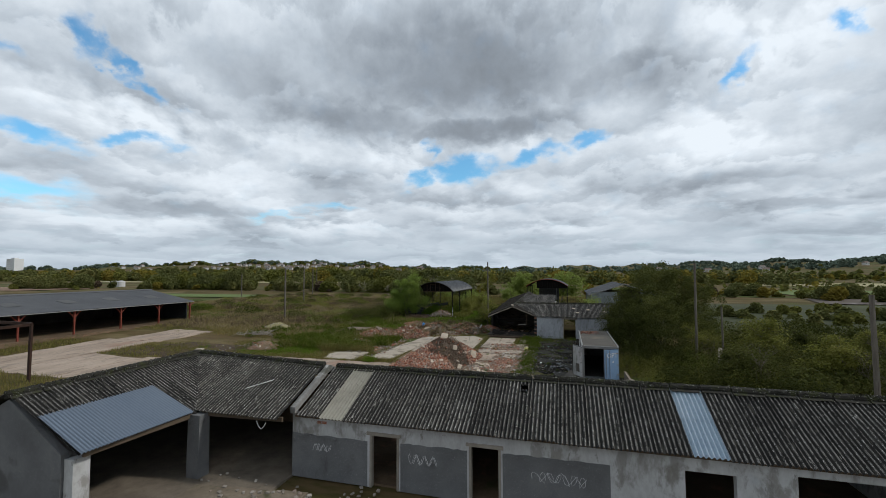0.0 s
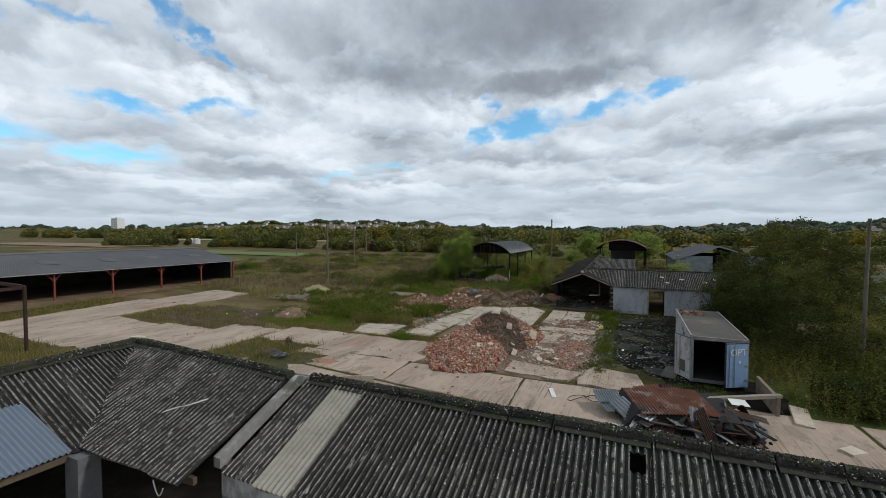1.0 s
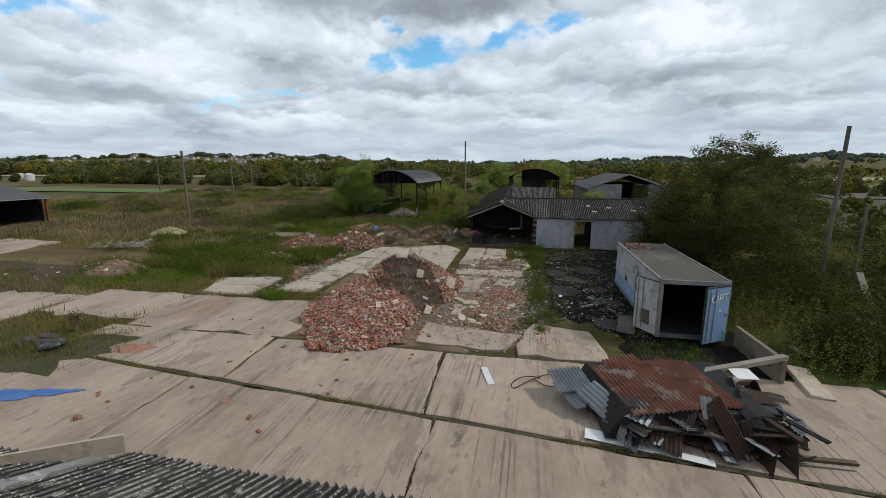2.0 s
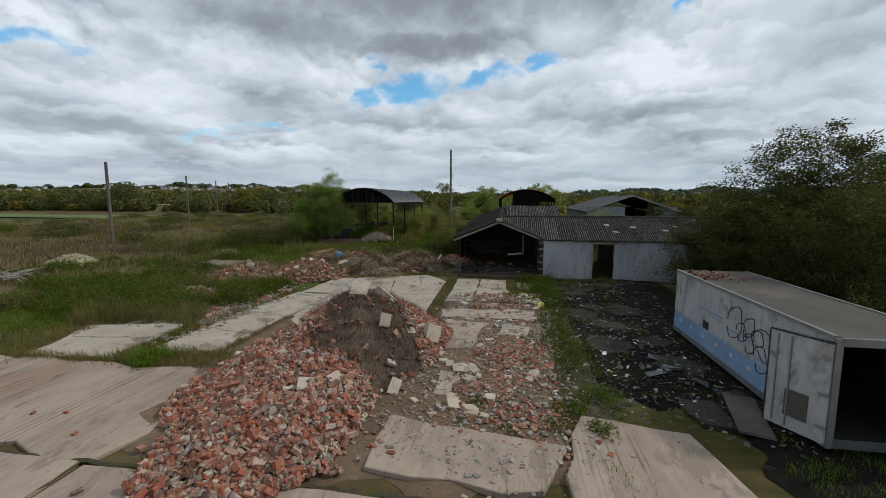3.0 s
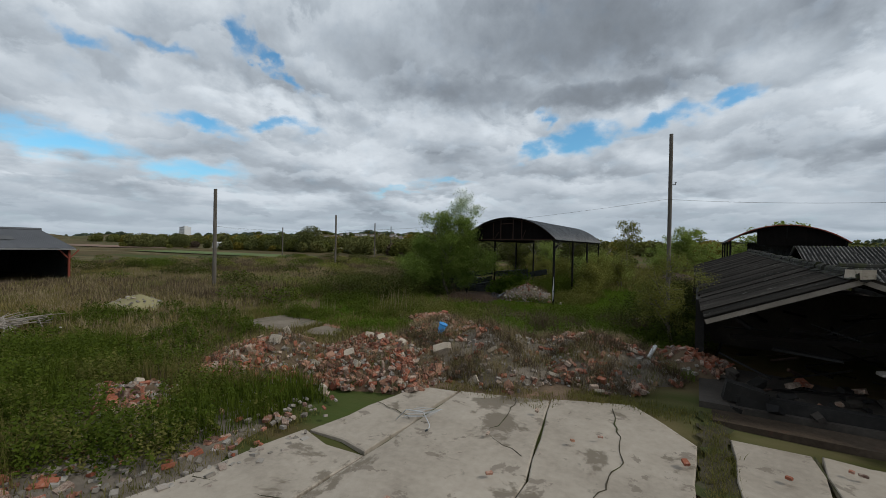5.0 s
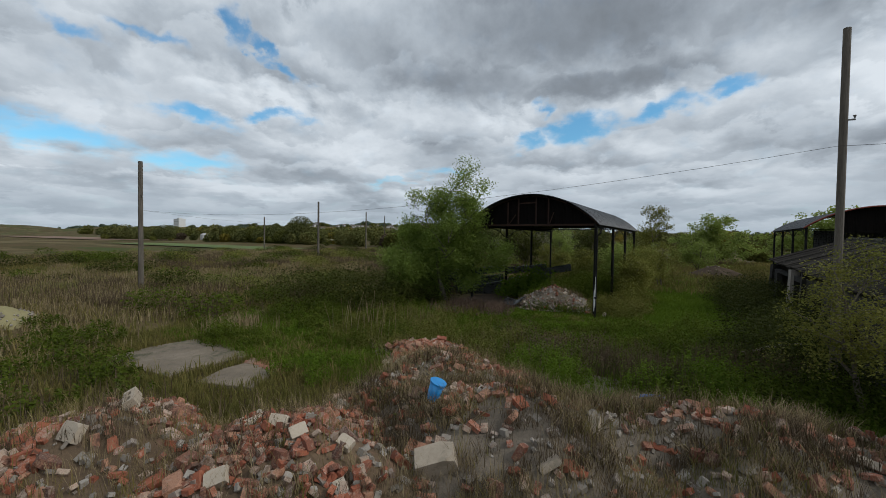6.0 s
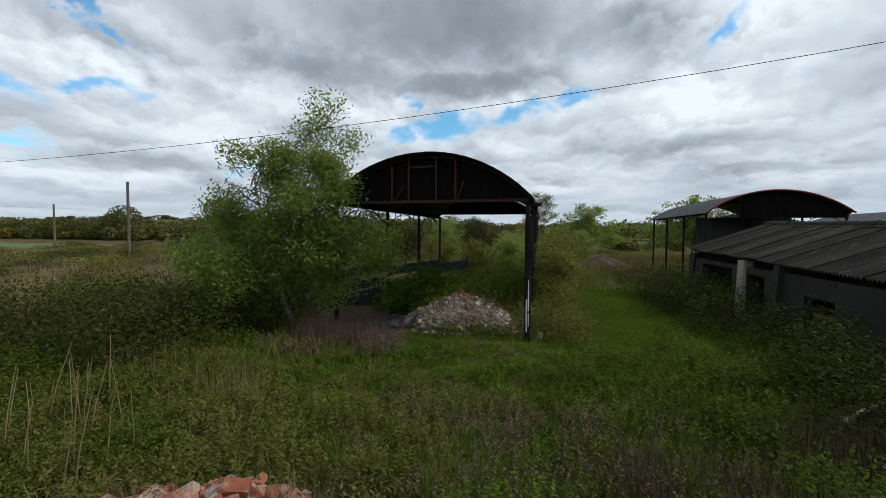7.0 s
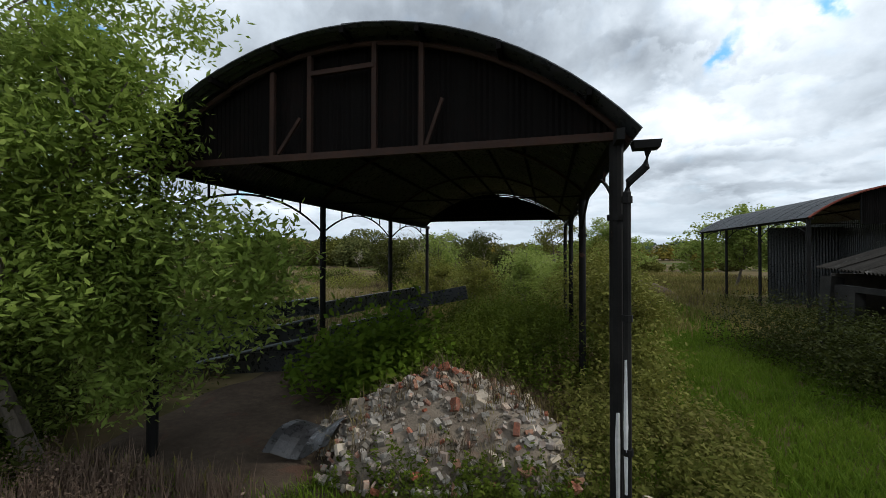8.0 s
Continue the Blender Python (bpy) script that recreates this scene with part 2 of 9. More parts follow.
MOSS = (0.060, 0.072, 0.022)
M = {
    "ground": surface("ground_soil_and_grass", [(0.0372, 0.0378, 0.0123), (0.06, 0.0539, 0.0192), (0.1035, 0.0723, 0.0367), (0.0465, 0.0521, 0.014)], 0.12, 2.2, 1.0, 0.7, 9, spec=0.05, spots=[(0.05, 0.50, 0.60, (0.15, 0.118, 0.062), 0.8), (0.028, 0.52, 0.60, (0.048, 0.078, 0.018), 0.75), (0.11, 0.57, 0.65, (0.085, 0.058, 0.036), 0.7)], stretch=(0.6, 1.4, 1)),
    "concrete": surface("weathered_concrete", [(0.1936, 0.1442, 0.1087), (0.3139, 0.2451, 0.1906), (0.4186, 0.338, 0.2717)], 0.5, 5.0, 0.92, 0.35, 60, vary=0.15, stretch=(1.0, 0.42, 1), spots=[(0.9, 0.56, 0.61, (0.15, 0.115, 0.087), 0.5), (3.5, 0.62, 0.66, (0.13, 0.10, 0.075), 0.5), (0.45, 0.50, 0.66, (0.21, 0.168, 0.132), 0.6), (1.6, 0.60, 0.68, (0.12, 0.095, 0.07), 0.5), (0.23, 0.60, 0.70, (0.26, 0.14, 0.09), 0.5), (0.8, 0.62, 0.70, (0.055, 0.055, 0.028), 0.7)], grooves=0.6),
    "slab": surface("pale_floor_slab", [(0.2216, 0.1859, 0.146), (0.3324, 0.2863, 0.23), (0.4211, 0.3667, 0.3008)], 0.6, 7.0, 0.9, 0.3, 50, vary=0.08, spots=[(0.55, 0.56, 0.62, (0.13, 0.105, 0.075), 0.8), (1.5, 0.60, 0.64, (0.16, 0.13, 0.10), 0.7), (2.8, 0.62, 0.70, (0.19, 0.165, 0.13), 0.65), (0.35, 0.6, 0.7, (0.24, 0.2, 0.16), 0.6)]),
    "dirt": surface("rubble_soil", [(0.0782, 0.0529, 0.0328), (0.1288, 0.0882, 0.0546), (0.1932, 0.1344, 0.0858)], 0.8, 12.0, 1.0, 0.9, 25, spots=[(1.1, 0.55, 0.66, (0.28, 0.15, 0.10), 0.5), (0.6, 0.58, 0.66, MOSS, 0.6)]),
    "crest_soil": surface("bare_brown_crest_soil", [(0.062, 0.046, 0.033), (0.108, 0.082, 0.060), (0.165, 0.130, 0.098)], 1.4, 22.0, 1.0, 1.0, 30, spots=[(1.2, 0.55, 0.66, (0.17, 0.10, 0.065), 0.5)]),
    "greysoil": surface("bare_grey_soil", [(0.0893, 0.0732, 0.0569), (0.1487, 0.1231, 0.0953), (0.2137, 0.1789, 0.1404)], 1.4, 22.0, 1.0, 1.0, 30),
    "brick": surface("broken_red_brick", [(0.085, 0.032, 0.022), (0.24, 0.075, 0.042), (0.34, 0.118, 0.066), (0.16, 0.066, 0.045), (0.40, 0.215, 0.138), (0.10, 0.046, 0.035), (0.43, 0.335, 0.26), (0.30, 0.096, 0.052), (0.54, 0.49, 0.42)], 5, 40, 0.95, 0.5, 90, vary=0.8, spots=[(9, 0.53, 0.67, (0.40, 0.34, 0.28), 0.45), (4, 0.56, 0.68, (0.07, 0.052, 0.040), 0.75)]),
    "rubble": surface("broken_concrete_and_mortar", [(0.13, 0.11, 0.088), (0.21, 0.185, 0.155), (0.33, 0.305, 0.27), (0.21, 0.125, 0.085)], 3, 30, 0.95, 0.5, 70, vary=0.7, spots=[(6, 0.58, 0.68, (0.22, 0.11, 0.075), 0.45)]),
    "barn_rubble": surface("grey_plaster_dust", [(0.108, 0.0862, 0.0651), (0.1728, 0.1421, 0.11), (0.2484, 0.2058, 0.1628)], 1.4, 22.0, 1.0, 1.0, 30, spots=[(2.0, 0.58, 0.66, (0.20, 0.12, 0.085), 0.6)]),
    "barn_soil": surface("trodden_brown_soil", [(0.0375, 0.0275, 0.02), (0.0688, 0.0513, 0.0375), (0.1125, 0.085, 0.0625)], 0.9, 9.0, 1.0, 0.8, 25, spots=[(1.4, 0.58, 0.66, (0.10, 0.05, 0.035), 0.5)], spec=0.05),
    "palechunk": surface("pale_concrete_lump", [(0.2809, 0.2298, 0.1736), (0.4086, 0.3447, 0.2688), (0.5363, 0.4717, 0.3864)], 2.5, 25, 0.92, 0.4, 60, vary=0.35, spots=[(4, 0.56, 0.66, (0.24, 0.205, 0.155), 0.7)]),
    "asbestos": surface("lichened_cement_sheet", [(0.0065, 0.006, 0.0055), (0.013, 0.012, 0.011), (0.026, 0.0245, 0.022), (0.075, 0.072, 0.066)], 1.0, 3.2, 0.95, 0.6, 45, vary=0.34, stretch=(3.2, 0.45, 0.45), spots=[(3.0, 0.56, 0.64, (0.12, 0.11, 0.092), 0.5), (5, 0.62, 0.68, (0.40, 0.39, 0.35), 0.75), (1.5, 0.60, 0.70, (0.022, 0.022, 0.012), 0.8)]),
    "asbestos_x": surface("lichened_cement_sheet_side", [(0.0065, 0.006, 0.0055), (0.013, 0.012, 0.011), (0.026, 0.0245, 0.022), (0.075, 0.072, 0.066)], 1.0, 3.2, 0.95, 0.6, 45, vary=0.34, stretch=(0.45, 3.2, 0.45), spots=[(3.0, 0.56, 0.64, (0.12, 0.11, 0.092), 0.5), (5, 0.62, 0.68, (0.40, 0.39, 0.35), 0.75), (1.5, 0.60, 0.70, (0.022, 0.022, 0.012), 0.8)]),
    # Crests pale, troughs near black: groove shade in the colours, besides lichen.
    "crest": surface("lit_weathered_sheet_crest", [(0.030, 0.028, 0.026), (0.085, 0.080, 0.073), (0.165, 0.156, 0.143), (0.30, 0.288, 0.268)], 1.2, 4.0, 0.95, 0.6, 45, vary=0.4, stretch=(1.8, 1.0, 1.0), spots=[(4.0, 0.50, 0.57, (0.014, 0.013, 0.012), 0.9), (16, 0.56, 0.62, (0.46, 0.455, 0.43), 0.85)]),
    "crest_x": surface("lit_weathered_sheet_crest_side", [(0.030, 0.028, 0.026), (0.085, 0.080, 0.073), (0.165, 0.156, 0.143), (0.30, 0.288, 0.268)], 1.2, 4.0, 0.95, 0.6, 45, vary=0.4, stretch=(1.0, 1.8, 1.0), spots=[(4.0, 0.50, 0.57, (0.014, 0.013, 0.012), 0.9), (16, 0.56, 0.62, (0.46, 0.455, 0.43), 0.85)]),
    "roof_dark": surface("blackened_cement_sheet", [(0.0105, 0.0097, 0.009), (0.024, 0.0218, 0.0188), (0.051, 0.045, 0.039), (0.105, 0.0945, 0.081)], 0.8, 3.0, 0.95, 0.6, 45, vary=0.3, stretch=(0.5, 2.5, 0.5), spots=[(4, 0.62, 0.68, (0.22, 0.21, 0.19), 0.5)], spec=0.12),
    "coping": surface("weathered_cement_coping", [(0.13, 0.125, 0.118), (0.20, 0.195, 0.185), (0.30, 0.295, 0.285)], 0.9, 8.0, 0.95, 0.5, 40, spots=[(0.9, 0.54, 0.64, (0.07, 0.07, 0.055), 0.8), (2.2, 0.6, 0.68, (0.42, 0.42, 0.40), 0.7)]),
    "mossy_concrete": surface("mossy_concrete", [(0.1032, 0.084, 0.0607), (0.172, 0.14, 0.1036), (0.258, 0.212, 0.1628)], 0.8, 6.0, 0.95, 0.4, 40, spots=[(0.6, 0.54, 0.64, (0.05, 0.055, 0.022), 0.8), (1.4, 0.6, 0.68, (0.09, 0.07, 0.05), 0.7)]),
    "asbestos_pale": surface("pale_cement_sheet", [(0.186, 0.1767, 0.1457), (0.2666, 0.2542, 0.2139), (0.31, 0.2976, 0.2542)], 1.0, 14.0, 0.9, 0.4, 40, spots=[(5, 0.58, 0.68, (0.16, 0.15, 0.11), 0.6)]),
    "mossy": surface("mossy_ridge_tile", [(0.012, 0.0115, 0.0095), (0.026, 0.0245, 0.020), (0.050, 0.047, 0.039)], 3.0, 30.0, 1.0, 1.0, 35, vary=0.2, spots=[(11, 0.62, 0.68, (0.38, 0.37, 0.33), 0.6), (4, 0.5, 0.6, (0.035, 0.040, 0.012), 0.7)]),
    "lichen": surface("pale_grey_lichen", [(0.24, 0.24, 0.21), (0.36, 0.36, 0.32), (0.46, 0.46, 0.42)], 4, 20, 1.0, 0, 20, vary=0.4, spec=0.05),
    "blue_sheet": surface("pale_blue_painted_sheet", [(0.131, 0.1654, 0.2122), (0.154, 0.1903, 0.2402), (0.1769, 0.2153, 0.2621)], 0.8, 9.0, 0.5, 0.1, 30, metal=0.0, spec=0.4),
    # Darker and bluer than white_wall: shade on this front put into colour.
    "shed_wall": surface("damp_whitewash_in_blue_shade", [(0.20, 0.21, 0.225), (0.29, 0.305, 0.325), (0.37, 0.39, 0.415)], 0.9, 8.0, 0.92, 0.35, 30, stretch=(1, 1, 0.4), spots=[(1.3, 0.53, 0.66, (0.13, 0.125, 0.115), 0.7), (0.6, 0.56, 0.66, (0.10, 0.095, 0.085), 0.6), (0.5, 0.60, 0.70, (0.42, 0.44, 0.46), 0.5)]),
    "white_wall": surface("peeling_whitewash", [(0.29, 0.287, 0.28), (0.41, 0.412, 0.41), (0.50, 0.507, 0.515)], 0.9, 8.0, 0.92, 0.35, 30, stretch=(1, 1, 0.5), spots=[(1.3, 0.53, 0.66, (0.19, 0.18, 0.16), 0.75), (0.7, 0.56, 0.64, (0.14, 0.13, 0.11), 0.6), (0.5, 0.58, 0.70, (0.30, 0.34, 0.39), 0.55), (3.5, 0.62, 0.68, (0.13, 0.12, 0.10), 0.6)]),
    "grey_render": surface("grey_dashed_render", [(0.085, 0.086, 0.088), (0.135, 0.137, 0.140), (0.19, 0.19, 0.19)], 0.7, 22.0, 0.95, 0.9, 55, spots=[(0.6, 0.55, 0.68, (0.055, 0.053, 0.05), 0.7), (30, 0.62, 0.66, (0.36, 0.36, 0.35), 0.6)]),
    "block": surface("grey_block_wall", [(0.21, 0.20, 0.19), (0.30, 0.29, 0.275), (0.38, 0.37, 0.35)], 0.9, 12, 0.95, 0.5, 40, spots=[(1.0, 0.57, 0.68, (0.12, 0.11, 0.09), 0.7)]),
    # Dark enough to hold indoor shade in its colour; also on scrap.
    "black_wall": surface("indoor_shade_and_scrap", [(0.028, 0.024, 0.02), (0.06, 0.05, 0.042), (0.10, 0.085, 0.07)], 0.8, 10, 0.98, 0.5, 30),
    "dark_timber": surface("dark_timber", [(0.05, 0.036, 0.024), (0.09, 0.066, 0.045), (0.15, 0.115, 0.085)], 2.0, 26, 0.9, 0.5, 40, vary=0.35, stretch=(1, 1, 0.4)),
    "grey_timber": surface("silvered_timber", [(0.15, 0.13, 0.105), (0.25, 0.22, 0.185), (0.36, 0.33, 0.285)], 2.0, 26, 0.9, 0.5, 40, vary=0.4),
    "pole_wood": surface("old_pole_timber", [(0.06, 0.052, 0.042), (0.115, 0.10, 0.082), (0.19, 0.17, 0.145)], 3.0, 30, 0.92, 0.5, 30, stretch=(3, 3, 0.25)),
    "rust": surface("rusted_corrugated_iron", [(0.0615, 0.0246, 0.0162), (0.1312, 0.0508, 0.0306), (0.1804, 0.0779, 0.0495), (0.2214, 0.123, 0.0945)], 1.6, 14, 0.85, 0.35, 40, metal=0.15, vary=0.2, spots=[(1.3, 0.53, 0.66, (0.30, 0.25, 0.22), 0.8), (0.9, 0.58, 0.68, (0.06, 0.03, 0.02), 0.7)]),
    "galv": surface("dull_galvanised_iron", [(0.09, 0.10, 0.108), (0.17, 0.187, 0.20), (0.29, 0.315, 0.335)], 1.4, 12, 0.55, 0.25, 30, metal=0.45, vary=0.35, spots=[(1.5, 0.58, 0.68, (0.17, 0.08, 0.045), 0.65)]),
    "blue_galv": surface("blue_translucent_sheet", [(0.189, 0.252, 0.322), (0.266, 0.336, 0.399), (0.35, 0.406, 0.455)], 1.4, 14, 0.5, 0.2, 30, spots=[(3, 0.6, 0.7, (0.17, 0.2, 0.22), 0.6)]),
    "red_steel": surface("red_oxide_steel", [(0.14, 0.03, 0.02), (0.21, 0.05, 0.032), (0.26, 0.08, 0.05)], 2, 18, 0.8, 0.25, 40, metal=0.1, spots=[(3, 0.6, 0.68, (0.07, 0.035, 0.025), 0.7)]),
    "rust_steel": surface("brown_rusted_steel", [(0.0195, 0.0105, 0.0083), (0.0375, 0.0188, 0.0128), (0.0638, 0.0307, 0.0203)], 2, 18, 0.85, 0.3, 40, metal=0.1),
    "barn_steel": surface("blackened_barn_steel", [(0.006, 0.006, 0.006), (0.012, 0.0115, 0.011), (0.024, 0.022, 0.021)], 2, 18, 0.85, 0.2, 40, spec=0.15, spots=[(2.5, 0.62, 0.68, (0.12, 0.055, 0.035), 0.5)]),
    "barn_tin": surface("black_painted_corrugated_iron", [(0.011, 0.012, 0.014), (0.024, 0.027, 0.031), (0.055, 0.060, 0.068)], 0.9, 10, 0.34, 0.2, 30, metal=0.0, vary=0.25, spec=0.7, spots=[(1.4, 0.60, 0.70, (0.11, 0.085, 0.075), 0.5)]),
    # Near black in place of rust brown: shade under roofs put into colour.
    "barn_inside": surface("shaded_rusty_underside", [(0.003, 0.0025, 0.0025), (0.006, 0.005, 0.0045), (0.012, 0.008, 0.007)], 1.2, 12, 0.95, 0.2, 30, spec=0.1),
    # Far darker than block: shade on the byre's west side put into colour.
    "block_dark": surface("shade_dark_block", [(0.0096, 0.0088, 0.008), (0.0192, 0.0176, 0.016), (0.04, 0.0368, 0.0336)], 0.9, 12, 0.95, 0.5, 40, spots=[(1.0, 0.55, 0.66, (0.035, 0.032, 0.028), 0.7)]),
    "grey_roof": surface("grey_fibre_cement_roof", [(0.072, 0.075, 0.082), (0.092, 0.095, 0.102), (0.115, 0.118, 0.125)], 0.25, 4, 0.85, 0.15, 20, vary=0.12),
    "skylight": surface("dirty_rooflight", [(0.05, 0.05, 0.05), (0.07, 0.07, 0.07), (0.09, 0.09, 0.09)], 1, 8, 0.7, 0.1, 20),
    "box_white": surface("grimy_white_panel", [(0.24, 0.24, 0.235), (0.36, 0.365, 0.365), (0.46, 0.465, 0.47)], 0.8, 9, 0.6, 0.12, 30, stretch=(1, 1, 0.5), spots=[(0.8, 0.50, 0.64, (0.15, 0.135, 0.115), 0.8), (1.7, 0.56, 0.64, (0.09, 0.078, 0.062), 0.6), (2.5, 0.62, 0.72, (0.28, 0.25, 0.2), 0.5)]),
    "box_blue": surface("faded_blue_panel", [(0.12, 0.21, 0.34), (0.17, 0.27, 0.41), (0.24, 0.34, 0.47)], 0.9, 10, 0.6, 0.12, 30, spots=[(1.2, 0.58, 0.70, (0.20, 0.22, 0.25), 0.6)]),
    "box_roof": surface("dirty_box_roof", [(0.0477, 0.0427, 0.0359), (0.073, 0.0662, 0.0562), (0.1067, 0.0983, 0.0842)], 0.5, 8, 0.92, 0.3, 30, spots=[(0.7, 0.55, 0.66, (0.13, 0.105, 0.08), 0.7)]),
    "alloy": surface("dull_aluminium_trim", [(0.18, 0.18, 0.174), (0.252, 0.252, 0.246), (0.3, 0.3, 0.294)], 2, 20, 0.5, 0.15, 30, metal=0.5),
    "black": surface("shade_and_wire_black", [(0.010, 0.010, 0.010), (0.016, 0.015, 0.015), (0.026, 0.024, 0.022)], 1, 10, 0.95, 0.1, 20),
    "barn_scrap": surface("blackened_felt_scraps", [(0.012, 0.012, 0.012), (0.026, 0.025, 0.024), (0.05, 0.048, 0.046)], 2, 14, 0.8, 0.3, 20),
    "black_paint": surface("black_spray_paint", [(0.012, 0.012, 0.013), (0.02, 0.02, 0.02), (0.035, 0.035, 0.036)], 3, 20, 0.8, 0.1, 20),
    "white_paint": surface("white_spray_paint", [(0.42, 0.42, 0.42), (0.55, 0.55, 0.55), (0.66, 0.66, 0.66)], 3, 20, 0.85, 0.1, 20),
    "white_plastic": surface("dirty_white_plastic", [(0.45, 0.45, 0.44), (0.58, 0.585, 0.58), (0.68, 0.69, 0.69)], 2, 14, 0.5, 0.1, 20, vary=0.4),
    "blue_plastic": surface("bright_blue_plastic", [(0.012, 0.16, 0.42), (0.02, 0.23, 0.55), (0.035, 0.30, 0.63)], 3, 20, 0.4, 0.08, 20, spec=0.5),
    "tarp": surface("blue_tarpaulin", [(0.03, 0.09, 0.24), (0.05, 0.13, 0.32), (0.08, 0.18, 0.38)], 2, 12, 0.55, 0.3, 14),
    "teal": surface("pale_teal_plastic", [(0.16, 0.36, 0.33), (0.25, 0.47, 0.43), (0.35, 0.55, 0.52)], 3, 12, 0.6, 0.1, 20),
    "yellow": surface("dull_yellow_plastic", [(0.40, 0.36, 0.08), (0.50, 0.46, 0.13), (0.55, 0.52, 0.22)], 3, 12, 0.6, 0.1, 20),
    "black_plastic": surface("black_plastic_film", [(0.012, 0.012, 0.013), (0.022, 0.022, 0.024), (0.05, 0.05, 0.052)], 3, 14, 0.35, 0.4, 12, spec=0.5),
    "chrome": surface("dull_wire", [(0.40, 0.40, 0.40), (0.52, 0.52, 0.52), (0.62, 0.62, 0.62)], 3, 14, 0.4, 0, 12, metal=0.6),
    "grass": surface("meadow_grass_blades", [(0.0619, 0.0739, 0.0169), (0.1185, 0.1183, 0.0314), (0.202, 0.1664, 0.0604), (0.3635, 0.2611, 0.1304)], 0.13, 0.9, 0.85, 0, 10, vary=0.28, thin=0.3),
    "pale_green": surface("pale_green_grass_blades", [(0.13, 0.14, 0.045), (0.20, 0.20, 0.07), (0.27, 0.25, 0.10)], 0.2, 1.2, 0.85, 0, 10, vary=0.3, thin=0.3),
    "lush": surface("lush_green_blades", [(0.0507, 0.0928, 0.0083), (0.0956, 0.1535, 0.0147), (0.156, 0.2142, 0.0276)], 0.3, 2.0, 0.8, 0, 10, vary=0.45, thin=0.35),
    "dry": surface("dry_grass_stems", [(0.1436, 0.1077, 0.0564), (0.236, 0.1847, 0.1026), (0.3488, 0.2925, 0.1796)], 0.4, 2.0, 0.9, 0, 10, vary=0.6, thin=0.15),
    "dead": surface("dead_brown_weeds", [(0.0513, 0.038, 0.0243), (0.0994, 0.0744, 0.047), (0.1656, 0.1267, 0.0826)], 0.5, 3.0, 0.95, 0, 10, vary=0.6, spec=0.05),
    "twig": surface("withered_twiggy_weeds", [(0.055, 0.038, 0.027), (0.105, 0.075, 0.055), (0.17, 0.13, 0.098)], 0.7, 3.0, 0.95, 0, 10, vary=0.6, spec=0.05),
    "nettle": surface("dark_green_weed_leaves", [(0.0384, 0.0594, 0.0065), (0.0704, 0.0975, 0.0113), (0.1121, 0.1393, 0.0211)], 0.5, 3.0, 0.75, 0, 10, vary=0.32, thin=0.3),
    "leaf": surface("grey_green_willow_leaves", [(0.108, 0.15, 0.029), (0.186, 0.245, 0.053), (0.275, 0.33, 0.088), (0.365, 0.395, 0.165)], 0.5, 3.0, 0.6, 0, 10, vary=0.38, thin=0.5),
    "leaf_ash": surface("fresh_pinnate_leaves", [(0.099, 0.1513, 0.0241), (0.1733, 0.2431, 0.0451), (0.2558, 0.3301, 0.0763), (0.33, 0.3943, 0.1364)], 0.8, 4.0, 0.55, 0, 10, vary=0.45, thin=0.5),
    "leaf_dark": surface("dark_sallow_leaves", [(0.019, 0.0255, 0.0058), (0.035, 0.0424, 0.0087), (0.0596, 0.0652, 0.0159)], 0.4, 3.0, 0.7, 0, 10, vary=0.30, thin=0.3),
    "leaf_olive": surface("olive_sallow_leaves", [(0.0216, 0.0288, 0.007), (0.0497, 0.0595, 0.014), (0.0972, 0.1037, 0.028), (0.162, 0.1584, 0.052)], 0.6, 3.0, 0.7, 0, 10, vary=0.28, thin=0.3),
    "leaf_yellow": surface("yellowing_leaves", [(0.0935, 0.1062, 0.0204), (0.1615, 0.1658, 0.0357), (0.2465, 0.2295, 0.0638)], 0.6, 3.0, 0.65, 0, 10, vary=0.35, thin=0.3),
    "docks": surface("brown_dock_seed_heads", [(0.075, 0.050, 0.036), (0.13, 0.090, 0.066), (0.20, 0.15, 0.115)], 0.8, 4.0, 0.95, 0, 10, vary=0.4, thin=0.1),
    "weed": surface("mixed_olive_weeds", [(0.053, 0.066, 0.0114), (0.1039, 0.1145, 0.0228), (0.1643, 0.16, 0.0427), (0.212, 0.1649, 0.0808)], 0.6, 3.0, 0.8, 0, 10, vary=0.35, thin=0.35),
    "bramble": surface("bramble_leaves", [(0.0194, 0.0269, 0.005), (0.0389, 0.0466, 0.0086), (0.0662, 0.0708, 0.0173), (0.101, 0.0778, 0.0325)], 0.4, 2.5, 0.75, 0, 10, vary=0.30, thin=0.25),
    "wood_far": surface("distant_woodland", [(0.0462, 0.0582, 0.0214), (0.0838, 0.0961, 0.033), (0.1468, 0.1474, 0.0504), (0.2618, 0.2022, 0.0698)], 0.035, 0.2, 0.95, 0, 2, vary=0.25, thin=0.15),
    # Paler and bluer than near woods: distance haze put into the colour.
    "hill_wood": surface("haze_tinted_hill_wood", [(0.0882, 0.1232, 0.0955), (0.1294, 0.167, 0.1259), (0.1862, 0.2226, 0.1562)], 0.008, 0.05, 0.95, 0, 2, vary=0.2, thin=0.1),
    "wood_olive": surface("olive_woodland", [(0.066, 0.0769, 0.0185), (0.1141, 0.121, 0.0287), (0.1801, 0.1691, 0.0461)], 0.035, 0.2, 0.95, 0, 2, vary=0.25, thin=0.2),
    "wood_gold": surface("yellowing_woodland", [(0.1148, 0.1026, 0.0189), (0.1836, 0.1488, 0.0284), (0.241, 0.1847, 0.0425)], 0.035, 0.2, 0.95, 0, 2, vary=0.25, thin=0.2),
